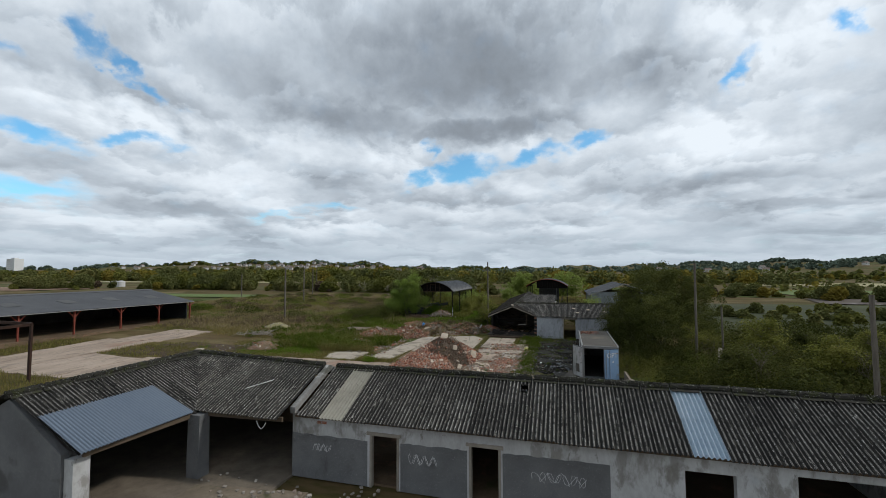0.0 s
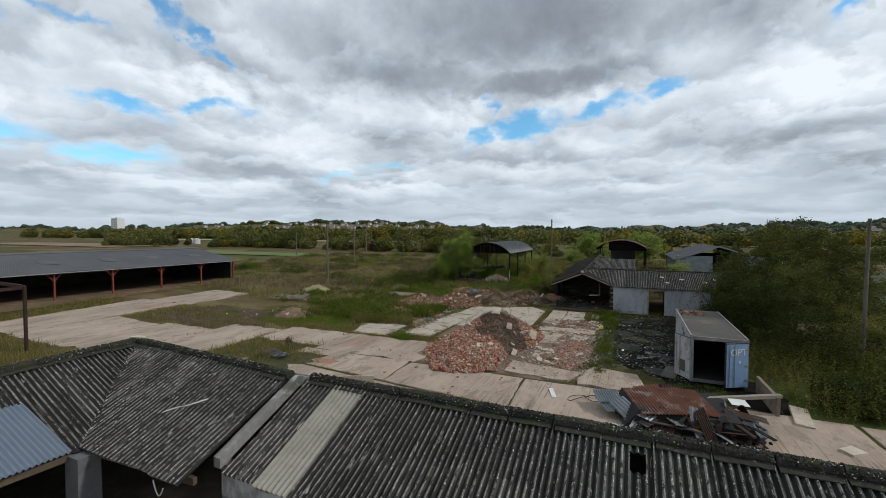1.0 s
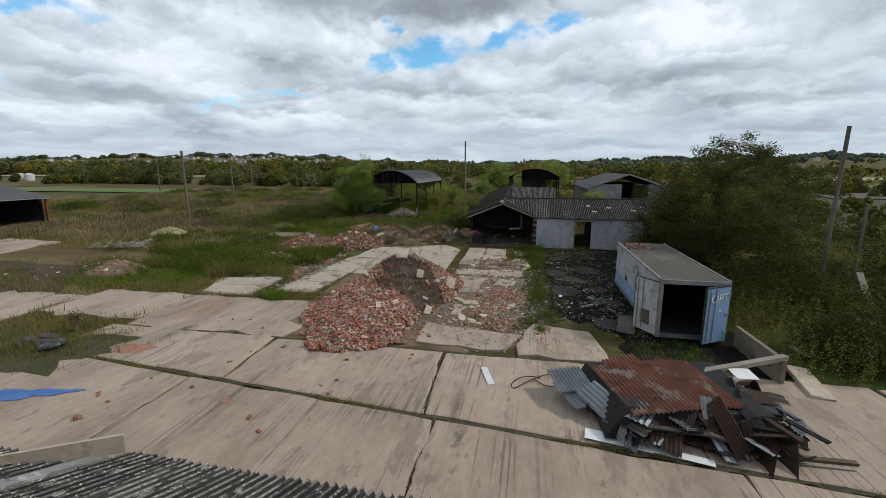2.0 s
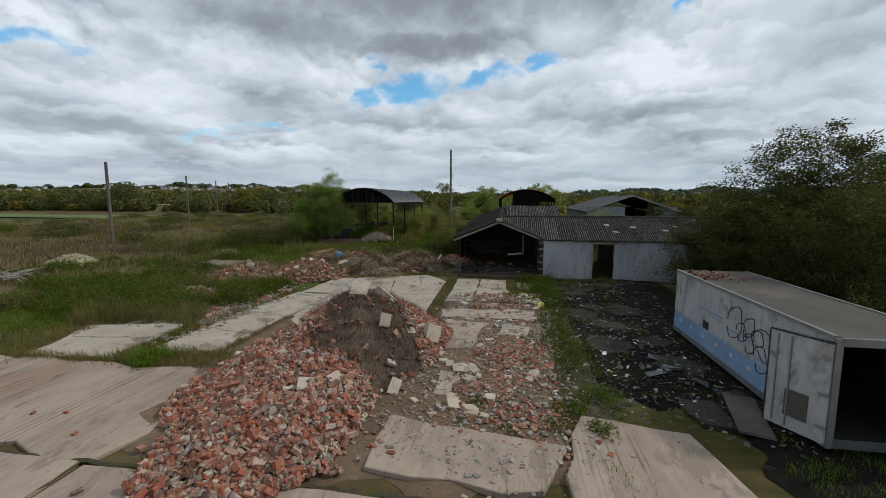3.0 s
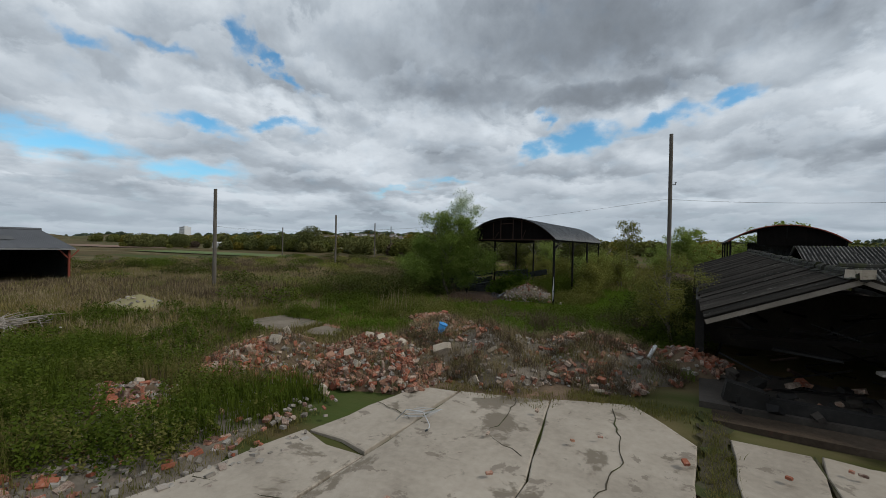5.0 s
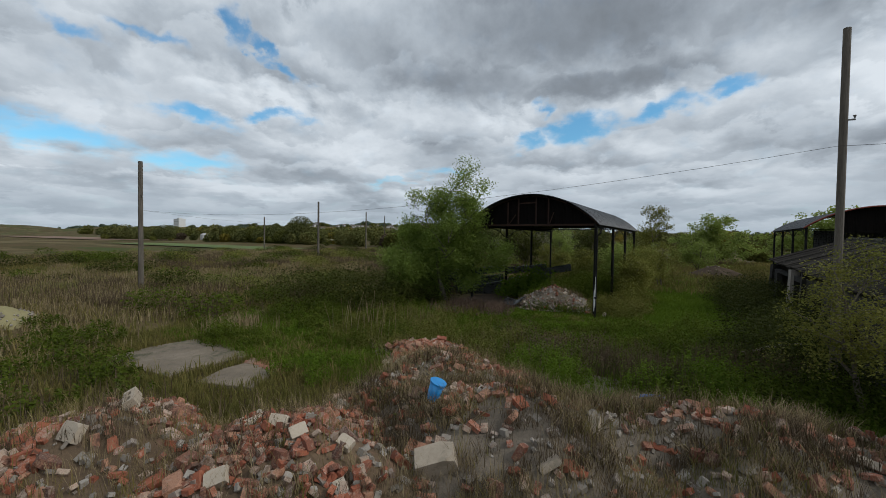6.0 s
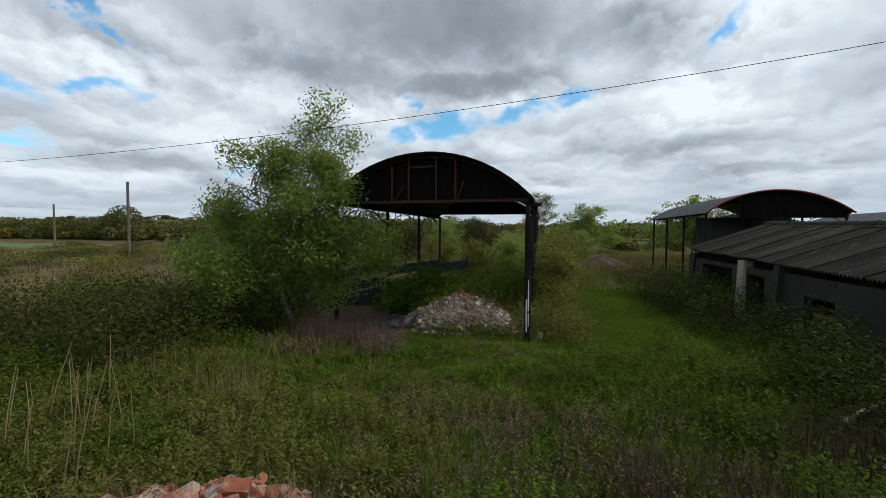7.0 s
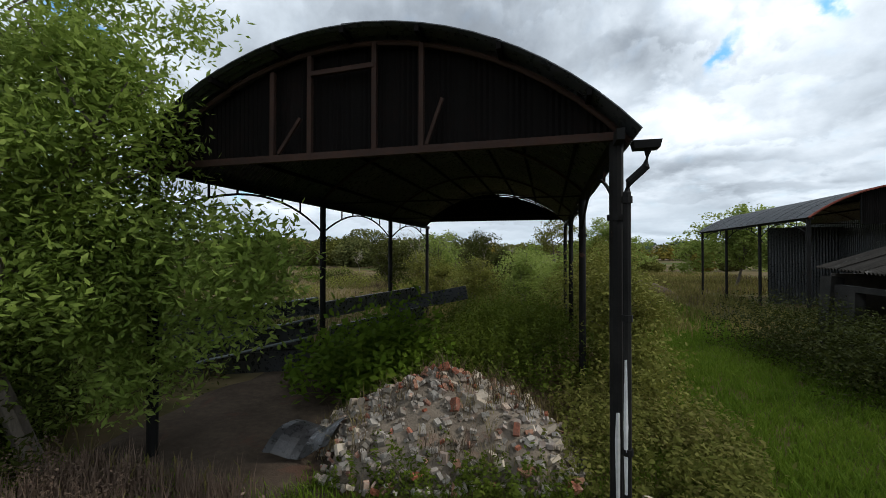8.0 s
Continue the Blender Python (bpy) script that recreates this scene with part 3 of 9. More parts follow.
    "wood_rust": surface("brown_woodland", [(0.06, 0.042, 0.026), (0.085, 0.06, 0.038), (0.12, 0.09, 0.055)], 0.035, 0.2, 0.95, 0, 2, vary=0.25),
    "bark": surface("grey_brown_bark", [(0.07, 0.058, 0.045), (0.12, 0.10, 0.08), (0.18, 0.155, 0.125)], 4, 30, 0.95, 0.6, 30, stretch=(2, 2, 0.5)),
    "house_white": surface("pale_house_wall", [(0.26, 0.25, 0.235), (0.42, 0.41, 0.40), (0.56, 0.555, 0.545)], 0.05, 1, 0.9, 0, 3, vary=0.5),
    "house_roof": surface("distant_house_roof", [(0.12, 0.085, 0.07), (0.17, 0.13, 0.11), (0.2, 0.19, 0.18)], 0.05, 1, 0.9, 0, 3, vary=0.6),
    "glass_dark": surface("dark_window_opening", [(0.02, 0.022, 0.025), (0.03, 0.033, 0.036), (0.05, 0.052, 0.056)], 1, 5, 0.3, 0, 3, spec=0.5),
    "asphalt": surface("grey_yard_surface", [(0.0612, 0.0475, 0.0384), (0.0864, 0.0693, 0.057), (0.1188, 0.0977, 0.0818)], 0.1, 1.5, 0.95, 0.3, 12, spots=[(0.12, 0.55, 0.65, (0.33, 0.31, 0.29), 0.6)]),
    "scrub_field": surface("rough_scrub_pasture", [(0.0175, 0.0224, 0.007), (0.0315, 0.0385, 0.0112), (0.0525, 0.0546, 0.0182)], 0.12, 1.5, 1, 0.6, 5),
    "field": surface("pale_stubble_field", [(0.20, 0.175, 0.085), (0.27, 0.24, 0.125), (0.32, 0.285, 0.16)], 0.03, 0.6, 1, 0.2, 4),
    "brown_field": surface("ploughed_field", [(0.14, 0.085, 0.055), (0.19, 0.12, 0.08), (0.24, 0.16, 0.11)], 0.03, 0.6, 1, 0.2, 4),
    "bright_field": surface("bright_green_field", [(0.065, 0.10, 0.022), (0.085, 0.122, 0.028), (0.11, 0.15, 0.038)], 0.03, 0.6, 1, 0.2, 4),
}

# ---------------------------------------------------------------- tools
RNG = np.random.default_rng(7)
ORIGIN = {}


def smooth(x):
    x = np.clip(x, 0.0, 1.0)
    return x * x * (3 - 2 * x)


def ground_z(x, y):
    """Height of the open ground: level yard, a gentle rise behind it and to the west."""
    x, y = np.asarray(x, float), np.asarray(y, float)
    near = 0.75 * smooth((y - 42) / 24) + 0.5 * smooth((-x - 30) / 25) * smooth((y - 20) / 25)
    r = np.hypot(x, y)
    az = np.degrees(np.arctan2(x, y))
    rise = np.interp(az, [-180, -75, -62, -50, -38, -28, -20, -10, 0, 15, 30, 45, 180], [20, 18, 14, 36, 48, 46, 26, 24, 34, 36, 40, 44, 20])
    bumps = 5 * np.sin(az * 0.9) + 3 * np.sin(az * 2.3 + 1)
    return near + smooth((r - 600) / 1300) * (rise + bumps)


class Buf:
    """Collects the faces of one part."""

    def __init__(self):
        self.v, self.f, self.n = [], [], 0

    def add(self, verts, faces):
        verts = np.asarray(verts, float).reshape(-1, 3)
        self.v.append(verts)
        self.f.extend([tuple(i + self.n for i in f) for f in faces])
        self.n += len(verts)
        return self

    def box(self, c, size, m=None, jitter=0.0, taper=1.0):
        h = np.array(size) / 2
        p = np.array([(x, y, z) for z in (-1, 1) for y in (-1, 1) for x in (-1, 1)], float) * h
        p[4:, :2] *= taper
        if jitter:
            p += RNG.uniform(-jitter, jitter, p.shape)
        if m is not None:
            p = p @ np.array(m.to_3x3()).T
        p += np.array(c)
        return self.add(p, [(0, 2, 3, 1), (4, 5, 7, 6), (0, 1, 5, 4), (2, 6, 7, 3), (0, 4, 6, 2), (1, 3, 7, 5)])

    def beam(self, a, b, w, h=None, up=(0, 0, 1)):
        """A squared member from a to b."""
        a, b = np.array(a, float), np.array(b, float)
        d = b - a
        d = d / np.linalg.norm(d)
        s = np.cross(d, up)
        s = s / np.linalg.norm(s) if np.linalg.norm(s) > 1e-4 else np.array([1.0, 0, 0])
        t = np.cross(s, d)
        h = h or w
        p = [e + s * i * w / 2 + t * j * h / 2 for e in (a, b) for i, j in ((-1, -1), (1, -1), (1, 1), (-1, 1))]
        return self.add(p, [(0, 3, 2, 1), (4, 5, 6, 7), (0, 1, 5, 4), (1, 2, 6, 5), (2, 3, 7, 6), (3, 0, 4, 7)])

    def tube(self, points, radii, sides=8, cap=True):
        points = np.asarray(points, float)
        radii = np.broadcast_to(np.asarray(radii, float), (len(points),))
        rings = []
        for k, p in enumerate(points):
            d = points[min(k + 1, len(points) - 1)] - points[max(k - 1, 0)]
            d = d / (np.linalg.norm(d) + 1e-9)
            s = np.cross(d, (0, 0, 1)) if abs(d[2]) < 0.95 else np.cross(d, (1, 0, 0))
            s /= np.linalg.norm(s)
            t = np.cross(d, s)
            a = np.linspace(0, 2 * np.pi, sides, endpoint=False)
            rings.append(p + radii[k] * (np.cos(a)[:, None] * s + np.sin(a)[:, None] * t))
        faces = []
        for k in range(len(points) - 1):
            for j in range(sides):
                a, b = k * sides + j, k * sides + (j + 1) % sides
                faces.append((a, b, b + sides, a + sides))
        if cap:
            faces += [tuple(range(sides))[::-1], tuple(range((len(points) - 1) * sides, len(points) * sides))]
        return self.add(np.concatenate(rings), faces)

    def prism(self, poly, z0, z1):
        """An upright block over a plan outline, given against the clock's opposite sense."""
        n = len(poly)
        p = [(x, y, z0) for x, y in poly] + [(x, y, z1) for x, y in poly]
        return self.add(p, [tuple(range(n))[::-1], tuple(range(n, 2 * n))] + [(i, (i + 1) % n, n + (i + 1) % n, n + i) for i in range(n)])

    def sheet(self, o, across, along, width, waves, amp, thick=0.008, seg=6, rows=1, sag=0.0):
        """A corrugated sheet: o one corner, across and along the vectors of its sides."""
        o, across, along = (np.array(k, float) for k in (o, across, along))
        nrm = np.cross(across, along)
        nrm /= np.linalg.norm(nrm)
        cols = waves * seg
        a, b = np.meshgrid(np.linspace(0, 1, cols + 1), np.linspace(0, 1, rows + 1))
        lift = amp * np.cos(a * waves * 2 * np.pi) + sag * np.sin(b * np.pi)
        top = o + a[..., None] * across + b[..., None] * along + lift[..., None] * nrm
        low = top - nrm * thick
        w = cols + 1
        count = w * (rows + 1)
        faces = []
        for r in range(rows):
            for k in range(cols):
                i = r * w + k
                faces.append((i, i + 1, i + w + 1, i + w))
                faces.append((count + i, count + i + w, count + i + w + 1, count + i + 1))
        for k in range(cols):
            faces.append((k, count + k, count + k + 1, k + 1))
            i = rows * w + k
            faces.append((i, i + 1, count + i + 1, count + i))
        for r in range(rows):
            i, j = r * w, r * w + cols
            faces.append((i, i + w, count + i + w, count + i))
            faces.append((j, count + j, count + j + w, j + w))
        return self.add(np.concatenate([top.reshape(-1, 3), low.reshape(-1, 3)]), faces)

    def mesh(self, name, base=(0, 0, 0), soft=False):
        me = bpy.data.meshes.new(name)
        me.from_pydata((np.concatenate(self.v) - np.array(base)).tolist(), [], self.f)
        if soft:
            me.shade_smooth()
        me.update()
        return me


def flat_mesh(name, verts, size, base=(0, 0, 0)):
    """A mesh of loose triangles (size 3) or quads (size 4) from an array of corners."""
    verts = np.asarray(verts, np.float32).reshape(-1, 3) - np.array(base, np.float32)
    me = bpy.data.meshes.new(name)
    count = len(verts)
    me.vertices.add(count)
    me.vertices.foreach_set("co", verts.ravel())
    me.loops.add(count)
    me.loops.foreach_set("vertex_index", np.arange(count, dtype=np.int32))
    me.polygons.add(count // size)
    me.polygons.foreach_set("loop_start", np.arange(0, count, size, dtype=np.int32))
    me.update(calc_edges=True)
    return me


def thing(name, base, label, category, group="", kind=""):
    ob = new(name)
    ob.empty_display_size = 0.3
    ob.location = base
    ORIGIN[ob.name] = np.array(base, float)
    return tagged(ob, label, category, group, kind)


def part(name, what, material, parent=None, label="", kind="", soft=False):
    """One mesh under a thing or a part. what: a Buf in world places, or a finished mesh."""
    base = ORIGIN.get(parent.name, np.zeros(3)) if parent else np.zeros(3)
    me = what.mesh(name, base, soft) if isinstance(what, Buf) else what
    if not me.materials:
        me.materials.append(M[material])
    ob = new(name, me)
    if parent:
        ob.parent = parent
    ORIGIN[ob.name] = base
    return tagged(ob, label, kind=kind)


def single(name, what, material, label, category, group="", kind="", base=(0, 0, 0), soft=False):
    """A thing that is one mesh."""
    me = what.mesh(name, base, soft) if isinstance(what, Buf) else what
    if not me.materials:
        me.materials.append(M[material])
    ob = new(name, me)
    ob.location = base
    ORIGIN[ob.name] = np.array(base, float)
    return tagged(ob, label, category, group, kind)


def piece(name, me, parent, m):
    """One of many alike pieces on a shared mesh, at the pose m in the world."""
    ob = new(name, me)
    ob.parent = parent
    ob.matrix_basis = Matrix.Translation(-Vector(ORIGIN.get(parent.name, (0, 0, 0)))) @ m
    return ob


def pierced_wall(buf, axis, start, end, at, thick, z0, z1, holes):
    """A wall along x or y with openings (from, to, sill, head)."""
    cuts = sorted(holes)
    spans, last = [], start
    for a, b, low, high in cuts:
        if a > last:
            spans.append((last, a, z0, z1))
        if low > z0:
            spans.append((a, b, z0, low))
        if high < z1:
            spans.append((a, b, high, z1))
        last = b
    if last < end:
        spans.append((last, end, z0, z1))
    for a, b, low, high in spans:
        c = ((a + b) / 2, at, (low + high) / 2) if axis == "x" else (at, (a + b) / 2, (low + high) / 2)
        buf.box(c, (b - a, thick, high - low) if axis == "x" else (thick, b - a, high - low))
    return buf


def turn(rx=0, ry=0, rz=0):
    return Euler((radians(rx), radians(ry), radians(rz))).to_matrix().to_4x4()


# ---------------------------------------------------------------- growth
def blades(points, height, width, bend=0.5, per=6, spread=0.12):
    """Tufts of grass at points (n, 3): each blade a bent strip, as loose triangles."""
    n = len(points)
    h = np.broadcast_to(np.asarray(height, float), (n,))
    root = np.repeat(points, per, 0) + np.column_stack([RNG.normal(0, spread, (n * per, 2)), np.zeros(n * per)])
    hh = np.repeat(h, per) * RNG.uniform(0.55, 1.15, n * per)
    a = RNG.uniform(0, 2 * np.pi, n * per)
    lean = np.column_stack([np.cos(a), np.sin(a), np.zeros(n * per)])
    side = np.column_stack([-np.sin(a + RNG.normal(0, 0.6, n * per)), np.cos(a), np.zeros(n * per)])
    w = width * RNG.uniform(0.6, 1.3, n * per)
    up = np.array([0, 0, 1.0])
    k = (bend * RNG.uniform(0.2, 1.0, n * per) * hh)[:, None]
    p0, p1 = root - side * w[:, None] / 2, root + side * w[:, None] / 2
    mid = root + up * (hh * 0.6)[:, None] + lean * k * 0.35
    m0, m1 = mid - side * w[:, None] * 0.38, mid + side * w[:, None] * 0.38
    tip = root + up * (hh * 0.95)[:, None] + lean * k
    return np.stack([p0, p1, m1, p0, m1, m0, m0, m1, tip], 1).reshape(-1, 3)


def leaves(centres, size, droop=0.3, aspect=0.45, upward=0.3):
    """Loose pointed leaves as quads round centres (n, 3)."""
    n = len(centres)
    d = RNG.normal(0, 1, (n, 3))
    d[:, 2] = d[:, 2] * 0.5 - droop
    d /= np.linalg.norm(d, axis=1)[:, None]
    r = RNG.normal(0, 1, (n, 3))
    r[:, 2] += upward * 2
    s = np.cross(d, r)
    s /= np.linalg.norm(s, axis=1)[:, None] + 1e-9
    L = (size * RNG.uniform(0.6, 1.35, n))[:, None]
    W = L * aspect
    return np.stack([centres - d * L / 2, centres + s * W / 2 + d * L * 0.05, centres + d * L / 2, centres - s * W / 2 + d * L * 0.05], 1).reshape(-1, 3)


def cloud_points(n, clumps, tight=0.33):
    """Points gathered in clumps: rows of x, y, z, rx, ry, rz."""
    clumps = np.asarray(clumps, float)
    weight = clumps[:, 3] * clumps[:, 4] * clumps[:, 5]
    pick = RNG.choice(len(clumps), n, p=weight / weight.sum())
    d = RNG.normal(0, 1, (n, 3))
    d /= np.linalg.norm(d, axis=1)[:, None]
    r = RNG.uniform(0, 1, n) ** tight
    return clumps[pick, :3] + d * r[:, None] * clumps[pick, 3:]


def grow(base, height, spread, levels=3, kids=5, lean=(0, 0), seed=1, first=0.25, wide=0.9):
    """A branching skeleton: limbs as (points, radii), and the tips."""
    rng = np.random.default_rng(seed)
    limbs, tips = [], []

    def limb(p, d, length, radius, level):
        pts, rad = [p], [radius]
        for k in range(4):
            d = d + rng.normal(0, 0.16, 3) + np.array([0, 0, 0.05])
            d = d / np.linalg.norm(d)
            p = p + d * length / 4
            pts.append(p)
            rad.append(radius * (1 - 0.2 * (k + 1)) + 0.004)
        limbs.append((np.array(pts), np.array(rad)))
        if level == 0:
            tips.append((pts[-1], d))
            tips.append((pts[-2], d))
            return
        for k in range(kids):
            f = first + (1 - first) * (k + rng.uniform(0.3, 1)) / kids
            i = min(int(f * 4), 3)
            q = pts[i] + (pts[i + 1] - pts[i]) * (f * 4 - i)
            a = rng.uniform(0, 2 * np.pi)
            out = np.array([math.cos(a), math.sin(a), rng.uniform(0.1, 0.9)])
            nd = d * 0.45 + out * wide
            limb(q, nd / np.linalg.norm(nd), length * rng.uniform(0.42, 0.62) * spread, rad[i] * 0.55, level - 1)
        tips.append((pts[-1], d))

    limb(np.array(base, float), np.array([lean[0], lean[1], 1.0]), height, height * 0.022 + 0.02, levels)
    return limbs, tips

# ---------------------------------------------------------------- the land
def build_ground():
    k = np.sinh(np.linspace(-1, 1, 241) * 7.0) / np.sinh(7.0)
    xs, ys = -15 + k * 4300, 45 + k * 4300
    X, Y = np.meshgrid(xs, ys)
    Z = ground_z(X, Y)
    near = np.exp(-((X + 20) / 120) ** 2 - ((Y - 50) / 120) ** 2)
    Z = Z + 0.05 * near * (np.sin(X * 0.7 + 2 * np.sin(Y * 0.31)) * np.sin(Y * 0.6)) - 0.06
    w = len(xs)
    faces = [(j * w + i, j * w + i + 1, (j + 1) * w + i + 1, (j + 1) * w + i) for j in range(w - 1) for i in range(w - 1)]
    b = Buf().add(np.column_stack([X.ravel(), Y.ravel(), Z.ravel()]), faces)
    single("ground", b, "ground", "rough grassland and bare soil running to low hills", "ground", kind="structure", soft=True)


build_ground()


def far_field(name, mat, x0, x1, y0, y1, label):
    """A distant patch of land that lies on the ground sheet."""
    xs, ys = np.linspace(x0, x1, 14), np.linspace(y0, y1, 10)
    X, Y = np.meshgrid(xs, ys)
    X = X + 6 * np.sin(Y * 0.05)
    Z = ground_z(X, Y) + 0.06 + 0.0007 * np.hypot(X, Y)
    f = [(j * 14 + i, j * 14 + i + 1, (j + 1) * 14 + i + 1, (j + 1) * 14 + i) for j in range(9) for i in range(13)]
    single(name, Buf().add(np.column_stack([X.ravel(), Y.ravel(), Z.ravel()]), f), mat, label, "field", kind="structure")


far_field("field", "field", -420, -150, 255, 300, "pale stubble field beyond the hedges")
far_field("field", "brown_field", -360, -215, 118, 150, "brown ploughed field beyond the open shed")
far_field("field", "bright_field", -150, -82, 98, 112, "bright green strip of mown grass")
far_field("field", "field", 90, 420, 240, 300, "pale stubble field at the foot of the hills")
far_field("field", "bright_field", 60, 210, 142, 190, "green pasture beside the neighbouring yard")
far_field("yard", "asphalt", 58, 125, 112, 132, "grey open storage yard with puddles")
far_field("field", "scrub_field", 14, 130, 60, 108, "rough green scrubland before the neighbouring yard")
far_field("field", "brown_field", 10, 60, 260, 300, "brown field in front of the hills")
far_field("field", "field", -40, 60, 330, 360, "pale strip of dry grass")


# ---- woods: many rough leafy clumps in one mesh
def clump_mesh(name, rows, per, leaf):
    pts = cloud_points(per * len(rows), rows, 0.28)
    pts = pts[pts[:, 2] > ground_z(pts[:, 0], pts[:, 1]) - 0.2]
    return flat_mesh(name, leaves(pts, leaf, 0.1, 0.8, 0.6), 4)


def woods(name, mat, spans, label, per=160, leaf=1.5):
    rows = []
    for x0, y0, x1, y1, depth, count, low, high in spans:
        for k in range(count):
            f = RNG.uniform()
            x, y = x0 + (x1 - x0) * f, y0 + (y1 - y0) * f + RNG.uniform(0, depth)
            h = RNG.uniform(low, high) * (1.25 if RNG.uniform() < 0.12 else 1)
            w = h * RNG.uniform(0.38, 0.75)
            z = float(ground_z(x, y))
            rows.append((x, y, z + h * 0.55, w, w, h * 0.48))
            rows.append((x + RNG.normal(0, w * 0.5), y, z + h * 0.25, w * 1.1, w, h * 0.3))
    single(name, clump_mesh(name, rows, per, leaf), mat, label, "woodland", kind="stuff")


BELT = [(-190, 150, -30, 128, 30), (-30, 132, 60, 138, 20), (55, 118, 170, 130, 20), (-260, 128, -150, 140, 30)]
for mat, share, word in (("wood_far", (26, 14, 16, 12), "dark"), ("wood_olive", (34, 18, 18, 14), "olive green"), ("wood_gold", (12, 10, 16, 5), "yellowing"), ("wood_rust", (10, 3, 3, 4), "brown and half bare")):
    woods("hedge_trees", mat, [(*row, n, 1.0, 4.2) for row, n in zip(BELT, share)], f"line of {word} hedgerow trees across the meadow", 520, 0.5)
woods("hedge_trees", "wood_far", [(-84, 134, -32, 128, 14, 22, 3.5, 6.2), (-190, 150, -120, 142, 14, 9, 5, 8.5), (-250, 132, -215, 136, 12, 7, 5, 8), (-118, 140, -96, 138, 8, 5, 4, 6.5)], "taller dark trees standing in the hedgerow", 720, 0.5)
woods("hedge_trees", "wood_olive", [(-110, 142, -30, 132, 16, 14, 3, 6), (-190, 150, -130, 144, 10, 6, 4, 7)], "taller olive trees standing in the hedgerow", 720, 0.5)
for mat, n, word in (("wood_far", 1.0, "dark green"), ("wood_olive", 0.55, "olive green"), ("wood_gold", 0.34, "yellowing")):
    woods("woodland", mat, [(-420, 300, -90, 270, 120, int(110 * n), 6, 12), (-90, 260, 120, 250, 120, int(100 * n), 5, 9), (120, 220, 460, 260, 140, int(90 * n), 1.8, 3.6), (-700, 260, -400, 300, 160, int(70 * n), 7, 12), (60, 150, 300, 190, 60, int(60 * n), 1.5, 3.2)],
          f"belts of {word} woodland on the far side of the fields", 150, 1.5)
for mat, n, word in (("wood_far", 60, "dark green"), ("wood_olive", 70, "olive green")):
    woods("scrub", mat, [(24, 62, 120, 84, 24, n, 0.7, 2.0)], f"low {word} scrub before the neighbouring yard", 260, 0.4)
woods("hill_woods", "wood_olive", [(-1500, 1000, -200, 1200, 400, 420, 6, 10), (0, 700, 1500, 650, 400, 160, 3, 6), (100, 420, 700, 360, 200, 130, 3, 5)], "olive woods and hedges on the distant hills", 90, 4.0)
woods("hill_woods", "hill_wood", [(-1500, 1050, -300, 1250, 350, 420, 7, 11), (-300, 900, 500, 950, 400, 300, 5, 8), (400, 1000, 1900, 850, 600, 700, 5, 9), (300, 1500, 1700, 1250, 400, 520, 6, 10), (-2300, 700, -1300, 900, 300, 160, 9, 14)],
      "green woods on the distant hills, haze in their colour", 80, 4.5)
woods("hill_woods", "wood_far", [(-900, 620, -150, 720, 200, 150, 5, 9), (250, 520, 1100, 430, 220, 170, 3, 6)], "dark copses at the foot of the hills", 90, 3.4)
woods("hill_woods", "wood_gold", [(80, 330, 520, 300, 140, 46, 3, 6), (-700, 560, -250, 600, 150, 30, 5, 8)], "yellow trees dotted along the far fields", 150, 2.2)


# ---- distant houses and the tower block
def build_house(base, w, d, h, label):
    h_ob = thing("house", base, label, "house", "houses on the far hill")
    part("wall", Buf().box((base[0], base[1], base[2] + h / 2), (w, d, h)), "house_white", h_ob)
    x, y, z = base[0], base[1], base[2] + h
    b = Buf().add([(x - w / 2 - .4, y - d / 2 - .4, z), (x + w / 2 + .4, y - d / 2 - .4, z), (x + w / 2 + .4, y + d / 2 + .4, z), (x - w / 2 - .4, y + d / 2 + .4, z), (x - w / 2, y, z + h * .45), (x + w / 2, y, z + h * .45)],
                  [(0, 1, 5, 4), (2, 3, 4, 5), (0, 4, 3), (1, 2, 5), (0, 3, 2, 1)])
    roof = part("roof", b, "house_roof", h_ob)
    part("chimney", Buf().box((x + w * .3, y, z + h * .5), (1.2, 1.2, h * .4)), "house_roof", roof)
    for k in (-0.28, 0.28):
        part("window", Buf().box((x + k * w, y - d / 2 - .05, base[2] + h * .6), (w * .18, .12, h * .25)), "glass_dark", h_ob)
    return h_ob


first_house = build_house((0, 0, 0), 9, 7, 5, "pale rendered house on the wooded hillside")
spots = []
for k in range(80):
    az = radians(RNG.uniform(-54, -14))
    r = RNG.uniform(1000, 1500)
    spots.append((r * math.sin(az), r * math.cos(az)))
for k in range(8):
    az, r = radians(RNG.uniform(10, 40)), RNG.uniform(760, 1150)
    spots.append((r * math.sin(az), r * math.cos(az)))
first_house.matrix_basis = pose(spots[0][0], spots[0][1], float(ground_z(*spots[0])) + 4, 0, 0, 10)
for x, y in spots[1:]:
    copy_thing(first_house, pose(x, y, float(ground_z(x, y)) + (4 if y > 700 else 0), 0, 0, RNG.uniform(-40, 40)))

tower = thing("tower_block", (-1375, 742, float(ground_z(-1375, 742))), "white high-rise block far beyond the woods", "tower block")
tx, ty, tz = ORIGIN["tower_block"]
part("wall", Buf().box((tx, ty, tz + 17), (30, 20, 34)), "white_plastic", tower)
part("roof", Buf().box((tx, ty, tz + 35.5), (12, 10, 3)), "white_plastic", tower)
for r in range(6):
    part("window", Buf().box((tx + 0.3, ty - 10.1, tz + 5 + r * 5.2), (27, 0.4, 1.0)), "block", tower)
white_shed = thing("white_shed", (-243, 176, float(ground_z(-243, 176))), "pair of small white tanks at the field edge", "tank")
